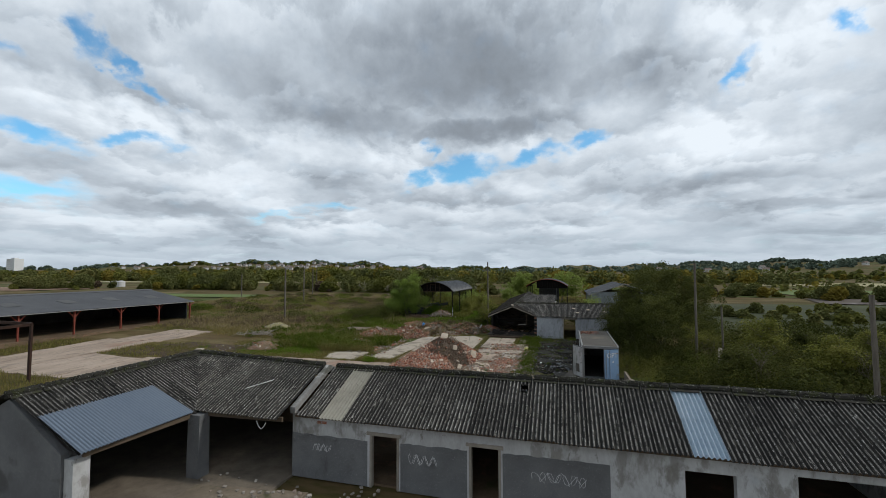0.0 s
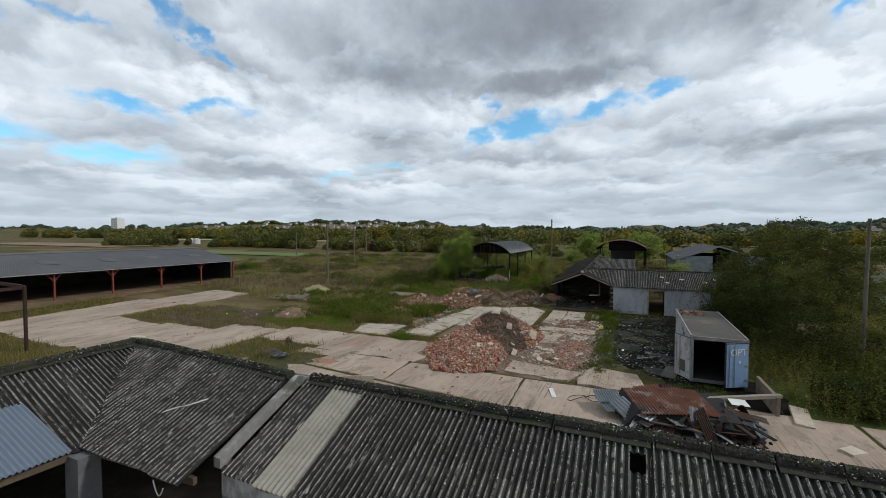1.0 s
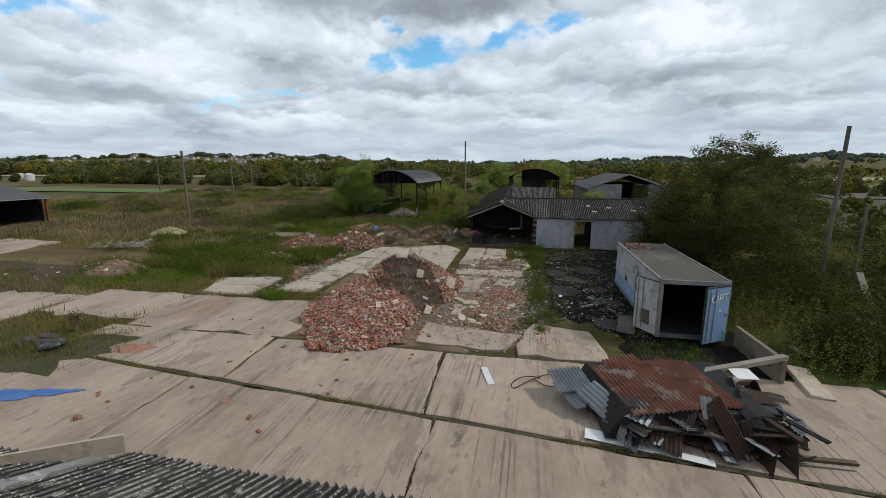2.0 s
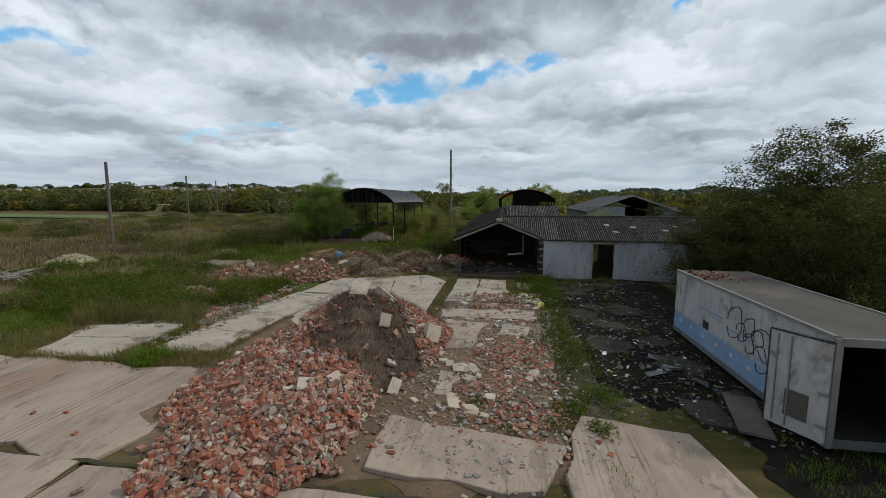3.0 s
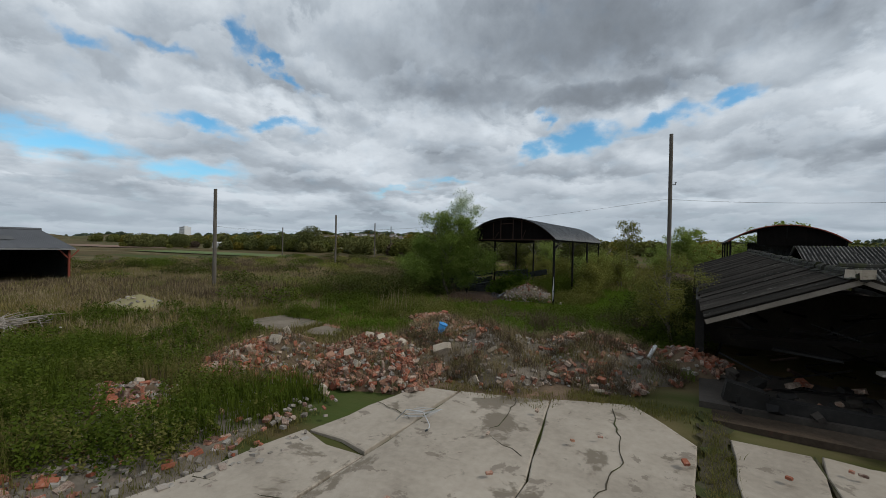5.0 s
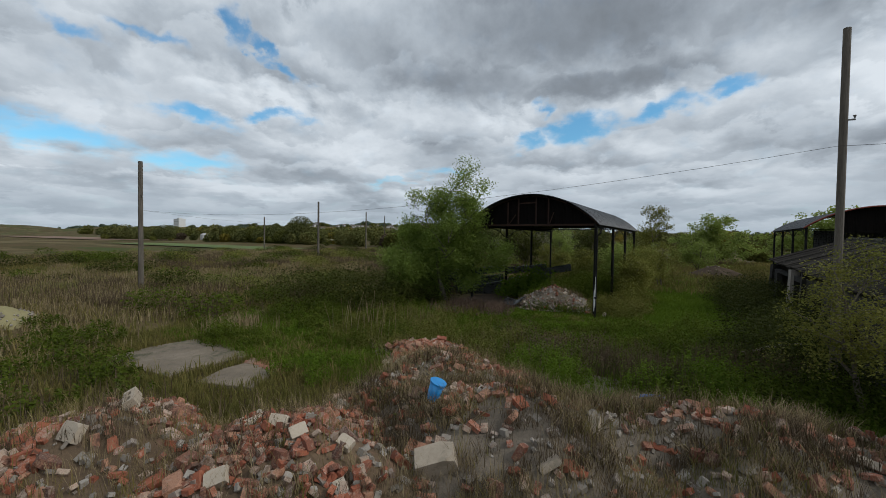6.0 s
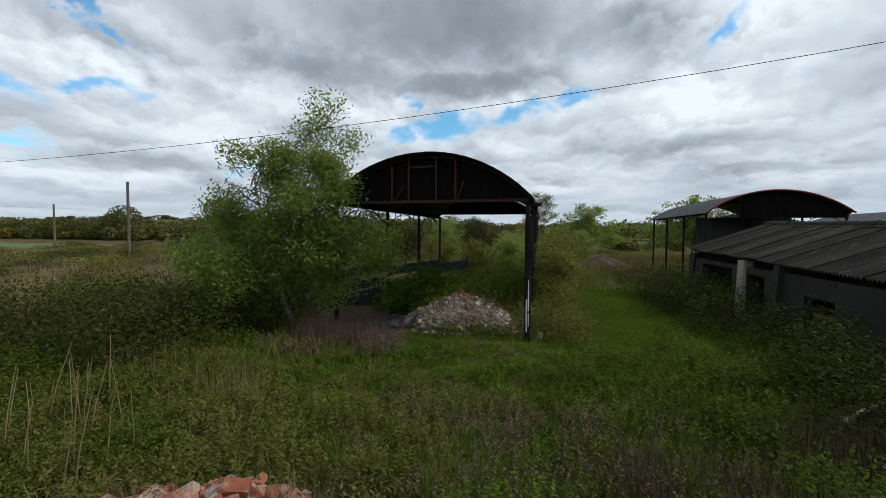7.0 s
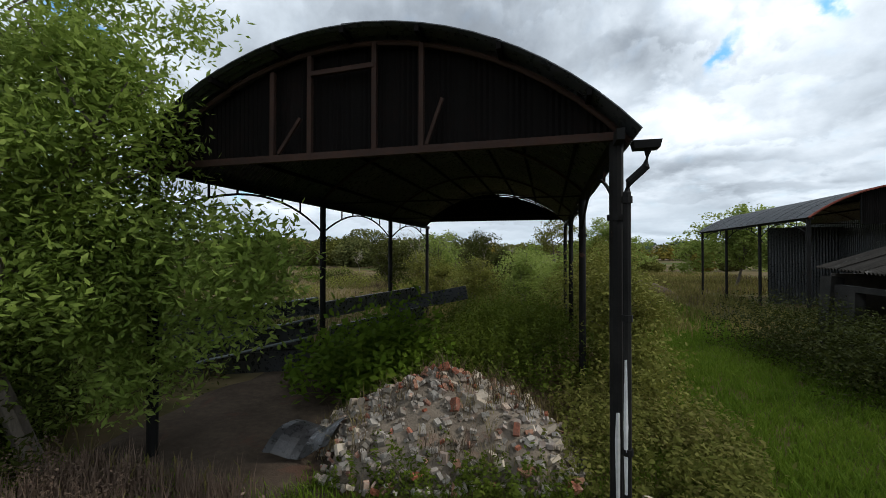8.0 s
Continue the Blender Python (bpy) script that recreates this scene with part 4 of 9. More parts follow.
for dx in (0, 5.5):
    t_ob = Buf().tube([(-243 + dx, 176, .8), (-243 + dx, 176, 4.0), (-243 + dx, 176, 4.6)], [1.9, 1.9, 0.8], 16)
    part("tank", t_ob, "house_white", white_shed)

# ---------------------------------------------------------------- roofs
def sheet_between(lo, hi, f0, f1, waves, amp, seg=6, thick=0.008, rows=1):
    """A corrugated sheet whose lower and upper edges follow lo(f) and hi(f)."""
    b = Buf()
    cols = waves * seg
    f = np.linspace(f0, f1, cols + 1)
    L, H = np.array([lo(k) for k in f], float), np.array([hi(k) for k in f], float)
    nrm = np.cross(L[-1] - L[0], H.mean(0) - L.mean(0))
    nrm /= np.linalg.norm(nrm)
    if nrm[2] < 0:
        nrm = -nrm
    lift = (amp * np.cos(np.linspace(0, waves * 2 * np.pi, cols + 1)))[:, None] * nrm
    layers = [L + (H - L) * r / rows + lift for r in range(rows + 1)]
    top = np.concatenate(layers)
    low = top - nrm * thick
    w, count = cols + 1, (cols + 1) * (rows + 1)
    faces = []
    for r in range(rows):
        for k in range(cols):
            i = r * w + k
            faces += [(i, i + 1, i + w + 1, i + w), (count + i, count + i + w, count + i + w + 1, count + i + 1)]
    for k in range(cols):
        i = rows * w + k
        faces += [(k, count + k, count + k + 1, k + 1), (i, i + 1, count + i + 1, count + i)]
    return b.add(np.concatenate([top, low]), faces)


def roof_slope(parent, lo, hi, n, mats, waves=7, amp=0.04, uneven=0.012, label=None, courses=1, hole=None):
    """n lapped sheets side by side; mats: a material name, or a dict with the odd ones by number."""
    for k in range(n):
        mat = mats.get(k, mats[-1]) if isinstance(mats, dict) else mats
        for c in range(courses):
            s0, s1 = c / courses, min(1.0, (c + 1.04) / courses)
            dz = np.array([0, 0, RNG.uniform(0, uneven) + 0.006 * (k % 2) + 0.014 * c])
            s0 += RNG.uniform(-0.012, 0.012)
            lower = lambda f, s: np.array(lo(f)) + (np.array(hi(f)) - np.array(lo(f))) * s + dz
            spans = [(0.0, 1.02, s0, s1)]
            if (k, c) == hole:
                spans = [(0.0, 0.57, s0, s1), (0.57, 0.86, s0, s0 + 0.22), (0.57, 0.86, s0 + 0.36, s1), (0.86, 1.02, s0, s1)]
            for a, z, q0, q1 in spans:
                b = sheet_between(lambda f: lower(f, q0), lambda f: lower(f, q1), (k + a) / n, (k + z) / n, max(1, round(waves * (z - a))), amp)
                sheet = part("roof_sheet", b, mat, parent, (label or {}).get(k, ""))
                # Crest strips get the lit tone; the troughs keep the shade-dark one.
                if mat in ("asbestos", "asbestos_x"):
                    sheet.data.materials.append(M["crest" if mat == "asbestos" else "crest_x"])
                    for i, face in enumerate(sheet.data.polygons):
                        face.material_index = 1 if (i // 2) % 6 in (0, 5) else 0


def ridge_caps(parent, a, b, n, radius=0.13, mat="mossy"):
    a, b = np.array(a, float), np.array(b, float)
    for k in range(n):
        p, q = a + (b - a) * k / n, a + (b - a) * (k + 0.97) / n
        p, q = p + RNG.normal(0, 0.012, 3), q + RNG.normal(0, 0.012, 3)
        mid = (p + q) / 2 + np.array([0, 0, RNG.uniform(-0.01, 0.025)])
        r = radius * RNG.uniform(0.88, 1.12)
        tile = Buf().tube([p, p + (q - p) * 0.06, mid, q], [r * 1.12, r, r * 1.02, r * 0.95], 9)
        d = (q - p) / np.linalg.norm(q - p)
        for s in (-1, 1):
            out = np.cross(d, (0, 0, 1)) * s
            near, far = out * r * 0.6 - np.array([0, 0, 0.02]), out * (r + 0.13) - np.array([0, 0, 0.075])
            m = 8
            top = [p + (q - p) * (0.02 + 0.95 * i / m) + near for i in range(m + 1)]
            edge = [p + (q - p) * (0.02 + 0.95 * i / m) + far + np.array([0, 0, RNG.uniform(-0.01, 0.012)]) for i in range(m + 1)]
            under = [e - np.array([0, 0, 0.014]) for e in edge]
            w = m + 1
            tile.add(top + edge + under, [(i, i + 1, w + i + 1, w + i) for i in range(m)] + [(w + i, w + i + 1, 2 * w + i + 1, 2 * w + i) for i in range(m)])
        part("ridge_tile", tile, mat, parent)


def squiggle(x0, z0, w, h, n, seed):
    rng = np.random.default_rng(seed)
    t = np.linspace(0, 1, n)
    return np.column_stack([x0 + w * (t + 0.10 * np.sin(t * 40 + seed)), np.zeros(n), z0 + h * (0.5 + 0.5 * np.sin(t * (44 + 5 * seed) + rng.uniform(0, 6)) * rng.uniform(0.6, 1, n))])


# ---------------------------------------------------------------- the long low range
front = thing("low_range", (0, 17.5, 0), "derelict single-storey farm range with mossy corrugated roof", "farm building")
for name, u0, u1, z0, z1 in (("wall_panel", -10.40, -7.05, 0, 2.42), ("wall_panel", -5.89, -3.26, 0, 2.42), ("wall_panel", -2.16, 3.46, 0, 2.42), ("wall_panel", 4.82, 6.35, 0, 2.42), ("wall_panel", 9.2, 10.1, 0, 2.42), ("wall_head", -7.05, -5.89, 1.90, 2.42),
                             ("wall_head", -3.26, -2.16, 1.87, 2.42), ("wall_head", 3.46, 4.82, 1.88, 2.42), ("wall_head", 6.35, 9.2, 2.06, 2.42), ("wall_sill", 3.46, 4.82, 0, 0.75), ("wall_sill", 6.35, 9.2, 0, 0.35)):
    part(name, Buf().box(((u0 + u1) / 2, 15.08, (z0 + z1) / 2), (u1 - u0, 0.26, z1 - z0)), "white_wall", front, "peeling whitewashed wall")
for a, z, h in ((-10.40, -7.15, 1.66), (-5.83, -3.34, 1.72), (-2.10, 1.33, 1.78)):
    n = 16
    xs = np.linspace(a, z, n)
    tops = h + RNG.uniform(-0.025, 0.025, n)
    v = [(x, 14.945, 0.0) for x in xs] + [(x, 14.945, t) for x, t in zip(xs, tops)] + [(x, 14.951, 0.0) for x in xs] + [(x, 14.951, t) for x, t in zip(xs, tops)]
    f = [(i, i + 1, n + i + 1, n + i) for i in range(n - 1)] + [(n + i, n + i + 1, 3 * n + i + 1, 3 * n + i) for i in range(n - 1)]
    part("render_panel", Buf().add(v, f), "grey_render", front, "dark grey dashed render on the lower wall")
b = pierced_wall(Buf(), "x", -10.40, 10.1, 20.4, 0.24, 0, 2.4, [(-8.0, -6.8, 0, 2.0), (2.0, 3.2, 0.9, 1.9)])
part("back_wall", b, "block", front)
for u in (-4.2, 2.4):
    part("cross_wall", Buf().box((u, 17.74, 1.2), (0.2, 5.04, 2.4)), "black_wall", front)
gable = [(14.95, 0), (20.52, 0), (20.52, 2.42), (17.55, 3.62), (14.95, 2.42)]
n = len(gable)
b = Buf().add([(10.1, y, z) for y, z in gable] + [(10.34, y, z) for y, z in gable], [tuple(range(n))[::-1], tuple(range(n, 2 * n))] + [(i, (i + 1) % n, n + (i + 1) % n, n + i) for i in range(n)])
part("end_wall", b, "white_wall", front)
para = [(14.74, 2.46), (17.3, 3.55), (20.6, 2.30), (20.6, 2.48), (17.3, 3.81), (14.74, 2.70)]
n = len(para)
b = Buf().add([(-10.38, y, z) for y, z in para] + [(-10.16, y, z) for y, z in para], [(0, 1, 4, 5), (1, 2, 3, 4), (11, 10, 7, 6), (10, 9, 8, 7)] + [(i, n + i, n + (i + 1) % n, (i + 1) % n) for i in range(n)])
part("parapet", b, "coping", front, "pale cement coping between two roofs")
part("floor", Buf().box((-0.15, 17.7, -0.02), (20.4, 5.0, 0.08)), "dirt", front)
odd = {-1: "asbestos", 1: "asbestos_pale", 14: "blue_galv"}
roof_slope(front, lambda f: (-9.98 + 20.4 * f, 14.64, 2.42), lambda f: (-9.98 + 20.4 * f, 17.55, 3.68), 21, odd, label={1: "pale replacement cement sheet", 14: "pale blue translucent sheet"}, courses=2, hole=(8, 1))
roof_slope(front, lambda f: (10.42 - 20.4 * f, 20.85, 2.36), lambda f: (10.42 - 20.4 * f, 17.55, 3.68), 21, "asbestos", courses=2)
ridge_caps(front, (-9.95, 17.55, 3.72), (10.45, 17.55, 3.74), 21)
for u in np.arange(-9.5, 10, 1.9):
    part("rafter", Buf().beam((u, 14.8, 2.38), (u, 17.55, 3.58), 0.07, 0.1), "dark_timber", front)
part("wall_plate", Buf().box((-0.1, 14.86, 2.36), (20.2, 0.12, 0.07)), "dark_timber", front)
for u, w in ((-7.1, 1.35), (-3.3, 1.3)):
    part("lintel", Buf().box((u + w / 2 - 0.07, 14.93, 1.95), (w, 0.06, 0.12), jitter=0.008), "grey_timber", front)
for a, z in ((-7.05, -5.89), (-3.26, -2.16)):
    for u in (a + 0.04, z - 0.04):
        part("door_jamb", Buf().box((u, 15.02, 0.94), (0.08, 0.2, 1.88)), "grey_timber", front)
for k, (u, w, z, h) in enumerate(((-9.45, 0.75, 1.05, 0.32), (-5.45, 1.0, 1.0, 0.4), (-1.0, 1.6, 0.95, 0.4))):
    pts = squiggle(u, z, w, h, 60, k + 2)
    pts[:, 1] = 14.938
    part("graffiti", Buf().tube(pts, 0.007, 4), "white_paint", front, "scrawled white spray-paint marks")
for u in (-9.2, -8.98):
    part("air_brick", Buf().box((u, 14.945, 2.15), (0.18, 0.02, 0.1)), "brick", front)

# the corner wing with its raised roof
wing = thing("corner_wing", (-15, 15, 0), "open-fronted farm wing with a hipped corrugated roof", "farm building")
roof_slope(wing, lambda f: (max(-10.35 - 7.09 * f, -17.44), 13.9 if -10.35 - 7.09 * f > -14.15 else 13.9 + (-14.15 - (-10.35 - 7.09 * f)) * 3.3 / 3.29, 2.47 if -10.35 - 7.09 * f > -14.15 else 2.47 + (-14.15 - (-10.35 - 7.09 * f)) * 1.56 / 3.29),
           lambda f: (-10.35 - 7.09 * f, 17.2, 3.78 + 0.25 * f), 7, "asbestos", courses=2)
roof_slope(wing, lambda f: (-20.6, 20.5 - 10.9 * f, 2.45) if f > 0 else (-20.6, 20.5, 2.45), lambda f: (-17.44 - max(0, 3.2 - 10.9 * f), 20.5 - 10.9 * f, 4.03 - max(0, 3.2 - 10.9 * f) * 0.494), 11, "asbestos_x")
roof_slope(wing, lambda f: (-10.35 - 10.25 * f, 20.4, 2.47), lambda f: (-10.35 - 10.25 * f, 17.2 + max(0, 10.25 * f - 7.09), min(4.03, 3.78 + 0.36 * f) - max(0, 10.25 * f - 7.09) * 0.494), 10, "asbestos")
roof_slope(wing, lambda f: (-14.18 - max(0, (7.5 * f - 4.2)) * 0.99, 9.7 + 7.5 * f, 2.45 + max(0, (7.5 * f - 4.2)) * 0.48), lambda f: (-17.44, 9.7 + 7.5 * f, 4.0), 8, "asbestos_x")
for k in range(4):
    lo = lambda f: np.array([-14.10 + 0.02 * f, 9.72 + 4.0 * f, 2.50])
    hi = lambda f: np.array([-16.05, 9.72 + 3.85 * f, 3.425])
    part("blue_roof_sheet", sheet_between(lo, hi, k / 4, (k + 1) / 4, 9, 0.036, 6), "blue_sheet", wing, "smooth pale blue patch of newer roofing")
ridge_caps(wing, (-10.4, 17.2, 3.81), (-17.44, 17.2, 4.06), 7, 0.12)
ridge_caps(wing, (-17.44, 17.2, 4.06), (-17.44, 9.6, 4.0), 8, 0.12)
part("hip_cap", Buf().box((-17.44, 17.22, 4.16), (0.34, 0.3, 0.14), turn(0, 0, 20), 0.03), "palechunk", wing, "pale cement lump on the roof corner")
part("valley_gutter", Buf().beam((-17.3, 17.0, 3.96), (-14.1, 13.8, 2.42), 0.16, 0.02), "asbestos", wing)
g = [(-20.4, 0), (-14.95, 0), (-14.95, 2.35), (-17.44, 3.85), (-20.4, 2.4)]
n = 5
b = Buf().add([(x, 9.75, z) for x, z in g] + [(x, 9.98, z) for x, z in g], [tuple(range(n)), tuple(range(n, 2 * n))[::-1]] + [(i, n + i, n + (i + 1) % n, (i + 1) % n) for i in range(n)])
part("gable_wall", b, "grey_render", wing, "blue-grey rendered gable end")
part("outer_wall", Buf().box((-20.3, 15.1, 1.2), (0.22, 10.2, 2.4)), "block", wing)
part("rear_wall", Buf().box((-15.3, 20.2, 1.2), (9.75, 0.22, 2.4)), "dirt", wing, "ochre stained rear wall")
part("pillar", Buf().box((-13.97, 13.9, 1.2), (0.58, 0.5, 2.4), jitter=0.015), "grey_render", wing, "grey block pier")
part("pillar", Buf().box((-14.75, 10.1, 1.1), (0.36, 0.5, 2.2), jitter=0.015), "white_wall", wing)
part("eaves_beam", Buf().beam((-14.4, 10.0, 2.34), (-14.2, 13.8, 2.34), 0.1, 0.16).beam((-14.0, 14.1, 2.36), (-10.4, 14.3, 2.36), 0.1, 0.16), "dark_timber", wing)
part("floor", Buf().box((-15.3, 15.0, -0.03), (9.8, 10.0, 0.1)), "greysoil", wing)
part("fascia", Buf().beam((-12.1, 19.3, 2.72), (-10.0, 20.75, 2.62), 0.05, 0.3), "palechunk", wing, "loose cream fascia board")
w = [(-12.9 + 0.9 * t, 15.2 + 0.55 * t + 0.12 * math.sin(t * 7), 3.12 + 0.27 * t) for t in np.linspace(0, 1, 14)]
part("loose_wire", Buf().tube(w, 0.014, 5), "white_plastic", wing)
w = [(-11.3 + 0.5 * t, 13.95 - 0.1 * t, 2.35 - 0.25 * math.sin(t * 3.1)) for t in np.linspace(0, 1, 10)]
part("loose_wire", Buf().tube(w, 0.014, 5), "white_plastic", wing)

# ---------------------------------------------------------------- open steel shed to the west
shed = thing("open_shed", (-65, 40, 0.6), "long open-fronted steel shed with a grey roof", "shed")
roof_slope(shed, lambda f: (-57.0, 25.6 + 28.4 * f, 3.62), lambda f: (-65.9, 25.6 + 28.4 * f, 5.32), 24, "grey_roof", 8, 0.02)
roof_slope(shed, lambda f: (-74.6, 54.0 - 28.4 * f, 3.62), lambda f: (-65.9, 54.0 - 28.4 * f, 5.32), 24, "grey_roof", 4, 0.02)
part("ridge", Buf().tube([(-65.9, 25.5, 5.36), (-65.9, 54.1, 5.36)], 0.16, 8), "grey_roof", shed)
part("gutter", Buf().beam((-56.95, 25.6, 3.56), (-56.95, 54.0, 3.56), 0.12, 0.1), "alloy", shed)
for y in (33.0, 38.9, 44.3, 50.2):
    part("rooflight", Buf().add([(x, y + dy, 3.62 + (-57 - x) * 1.70 / 8.9 + 0.05) for x, dy in ((-60.4, -0.8), (-60.4, 0.8), (-62.2, 0.8), (-62.2, -0.8))], [(0, 1, 2, 3)]), "skylight", shed)
for y in (26.2, 31.8, 37.3, 42.9, 48.4, 53.7):
    zb = float(ground_z(-57.4, y)) - 0.1
    post = part("post", Buf().box((-57.4, y, (zb + 3.5) / 2), (0.2, 0.1, 3.5 - zb)).box((-57.4, y - 0.06, (zb + 3.5) / 2), (0.22, 0.02, 3.5 - zb)).box((-57.4, y + 0.06, (zb + 3.5) / 2), (0.22, 0.02, 3.5 - zb)), "red_steel", shed)
    part("knee_brace", Buf().beam((-57.4, y, 2.7), (-57.4, y - 0.7, 3.5), 0.08).beam((-57.4, y, 2.7), (-57.4, y + 0.7, 3.5), 0.08), "red_steel", post)
    part("roof_truss", Buf().beam((-57.2, y, 3.5), (-65.9, y, 5.15), 0.12).beam((-65.9, y, 5.15), (-74.4, y, 3.5), 0.12), "red_steel", shed)
# Back wall dark in colour, standing for the shade in the open bays.
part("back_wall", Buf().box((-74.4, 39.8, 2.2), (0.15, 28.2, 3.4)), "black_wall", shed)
for y, mat in ((25.8, "block"), (53.85, "barn_tin")):
    g = [(-74.4, 0.4), (-58.2, 0.4), (-58.2, 3.4), (-65.9, 5.05), (-74.4, 3.4)]
    part("end_wall", Buf().add([(x, y, z) for x, z in g] + [(x, y + 0.12, z) for x, z in g], [(0, 1, 2, 3, 4), (9, 8, 7, 6, 5)] + [(i, 5 + i, 5 + (i + 1) % 5, (i + 1) % 5) for i in range(5)]), mat, shed)
part("floor", Buf().box((-65.5, 39.8, 0.42), (17.5, 28.4, 0.5)), "dirt", shed)

gantry = thing("steel_frame", (-44, 22.5, 0), "row of bare rusty steel posts and beams", "steel frame")
tops = [(-38.4, 22.2), (-44.0, 22.7), (-50.0, 23.1)]
for x, y in tops:
    part("post", Buf().box((x, y, 2.15), (0.2, 0.12, 4.3)).box((x, y - 0.07, 2.15), (0.24, 0.02, 4.3)), "rust_steel", gantry)
for (x0, y0), (x1, y1) in zip(tops, tops[1:]):
    part("beam", Buf().beam((x0, y0, 4.25), (x1, y1, 4.2), 0.12, 0.22), "rust_steel", gantry)
part("beam", Buf().beam((-38.4, 22.2, 4.2), (-40.2, 17.5, 3.9), 0.12, 0.2), "rust_steel", gantry)

# ---------------------------------------------------------------- white-walled cowshed
cow = thing("cowshed", (1, 55, 0.3), "white-walled cowshed with a lichened corrugated roof", "farm building")
b = pierced_wall(Buf(), "x", -3.25, 9.4, 51.72, 0.24, 0.0, 2.66, [(-0.19, 1.12, 0, 2.5)])
part("front_wall", b, "shed_wall", cow, "stained whitewashed wall")
b = pierced_wall(Buf(), "x", -3.25, 9.4, 58.3, 0.24, 0.2, 2.66, [(-0.4, 1.4, 0.2, 2.4)])
part("back_wall", b, "block", cow)
part("end_wall", Buf().box((9.3, 55.0, 1.4), (0.22, 6.3, 2.7)), "block", cow)
roof_slope(cow, lambda f: (-3.2 + 12.8 * f, 51.40, 2.72), lambda f: (-3.2 + 12.8 * f, 55.0, 4.05), 13, "asbestos")
roof_slope(cow, lambda f: (9.6 - 12.8 * f, 58.6, 2.72), lambda f: (9.6 - 12.8 * f, 55.0, 4.05), 13, "asbestos")
roof_slope(cow, lambda f: (-6.0 + 2.82 * f, 51.42 + 3.0 * (1 - f), 2.74 + 1.11 * (1 - f)), lambda f: (-6.0 + 2.82 * f, 55.0, 4.05), 3, "asbestos")
roof_slope(cow, lambda f: (-3.18 - 2.82 * f, 58.6 - 3.0 * f, 2.74 + 1.11 * f), lambda f: (-3.18 - 2.82 * f, 55.0, 4.05), 3, "asbestos")
ridge_caps(cow, (-6.0, 55, 4.07), (9.6, 55, 4.07), 16, 0.11)
part("lintel", Buf().box((0.45, 51.58, 2.57), (1.75, 0.08, 0.16), jitter=0.01), "grey_timber", cow)
part("door_jamb", Buf().box((-0.25, 51.66, 1.25), (0.12, 0.3, 2.4)), "rubble", cow, "bare block edge of the doorway")
part("floor", Buf().box((3.0, 55.0, 0.12), (12.3, 6.3, 0.1)), "dirt", cow)
for x, y, z in ((1.4, 52.6, 3.22), (2.6, 53.3, 3.5), (4.5, 52.9, 3.33), (1.0, 53.6, 3.6), (5.3, 53.5, 3.55)):
    part("slipped_tile", Buf().box((x, y, z), (0.34, 0.22, 0.03), turn(20, 5, RNG.uniform(-30, 30)), 0.02), "palechunk", cow)


def rise(y):
    return 0.024 * (y - 52.3)


byre = thing("burnt_byre", (-6.2, 64, 0.5), "long roofed byre with an open gable, coloured dark inside", "farm building")
roof_slope(byre, lambda f: (-9.25 - 0.4 * (1 - f), 77.3 - 25.2 * f, 2.62 + rise(77.3 - 25.2 * f)), lambda f: (-6.15, 77.3 - 25.2 * f, 3.86 + rise(77.3 - 25.2 * f)), 25, "roof_dark", uneven=0.05)
roof_slope(byre, lambda f: (-3.15, 52.1 + 25.2 * f, 2.66 + rise(52.1 + 25.2 * f)), lambda f: (-6.15, 52.1 + 25.2 * f, 3.86 + rise(52.1 + 25.2 * f)), 25, "roof_dark", uneven=0.05)
ridge_caps(byre, (-6.15, 52.0, 3.92), (-6.15, 77.4, 4.52), 24, 0.12)
part("verge_board", Buf().beam((-9.2, 52.12, 2.55), (-6.15, 52.12, 3.80), 0.05, 0.12).beam((-6.15, 52.12, 3.80), (-3.1, 52.12, 2.58), 0.05, 0.12), "grey_timber", byre, "pale edge board of the gable")
part("gable_cap", Buf().box((-6.15, 52.3, 3.98), (0.3, 0.7, 0.2), turn(0, 0, 8), 0.04), "palechunk", byre)
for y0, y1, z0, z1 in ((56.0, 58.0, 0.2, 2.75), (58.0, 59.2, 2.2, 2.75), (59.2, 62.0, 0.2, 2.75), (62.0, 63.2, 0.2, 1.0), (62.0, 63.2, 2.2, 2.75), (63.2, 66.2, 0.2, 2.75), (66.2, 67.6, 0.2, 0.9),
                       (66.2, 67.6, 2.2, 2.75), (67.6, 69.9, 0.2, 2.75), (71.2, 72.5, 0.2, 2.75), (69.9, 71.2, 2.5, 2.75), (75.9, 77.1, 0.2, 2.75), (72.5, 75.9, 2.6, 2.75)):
    part("wall_panel" if z1 - z0 > 1 else "lintel" if z0 > 1.5 else "sill_wall", Buf().box((-9.3, (y0 + y1) / 2, (z0 + z1) / 2), (0.26, y1 - y0, z1 - z0), None, 0.012), "block_dark", byre, "grey block wall, darkened for shade, between gaping openings")
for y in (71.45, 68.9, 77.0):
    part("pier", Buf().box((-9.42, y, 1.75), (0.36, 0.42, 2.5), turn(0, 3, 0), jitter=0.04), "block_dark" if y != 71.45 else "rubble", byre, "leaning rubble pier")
# Inner walls and floor carry the byre's inner shade as dark colour.
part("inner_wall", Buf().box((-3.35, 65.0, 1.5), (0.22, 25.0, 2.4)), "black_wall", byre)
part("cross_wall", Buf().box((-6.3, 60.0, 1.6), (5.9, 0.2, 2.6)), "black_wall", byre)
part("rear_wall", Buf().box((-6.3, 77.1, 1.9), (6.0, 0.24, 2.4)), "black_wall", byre)
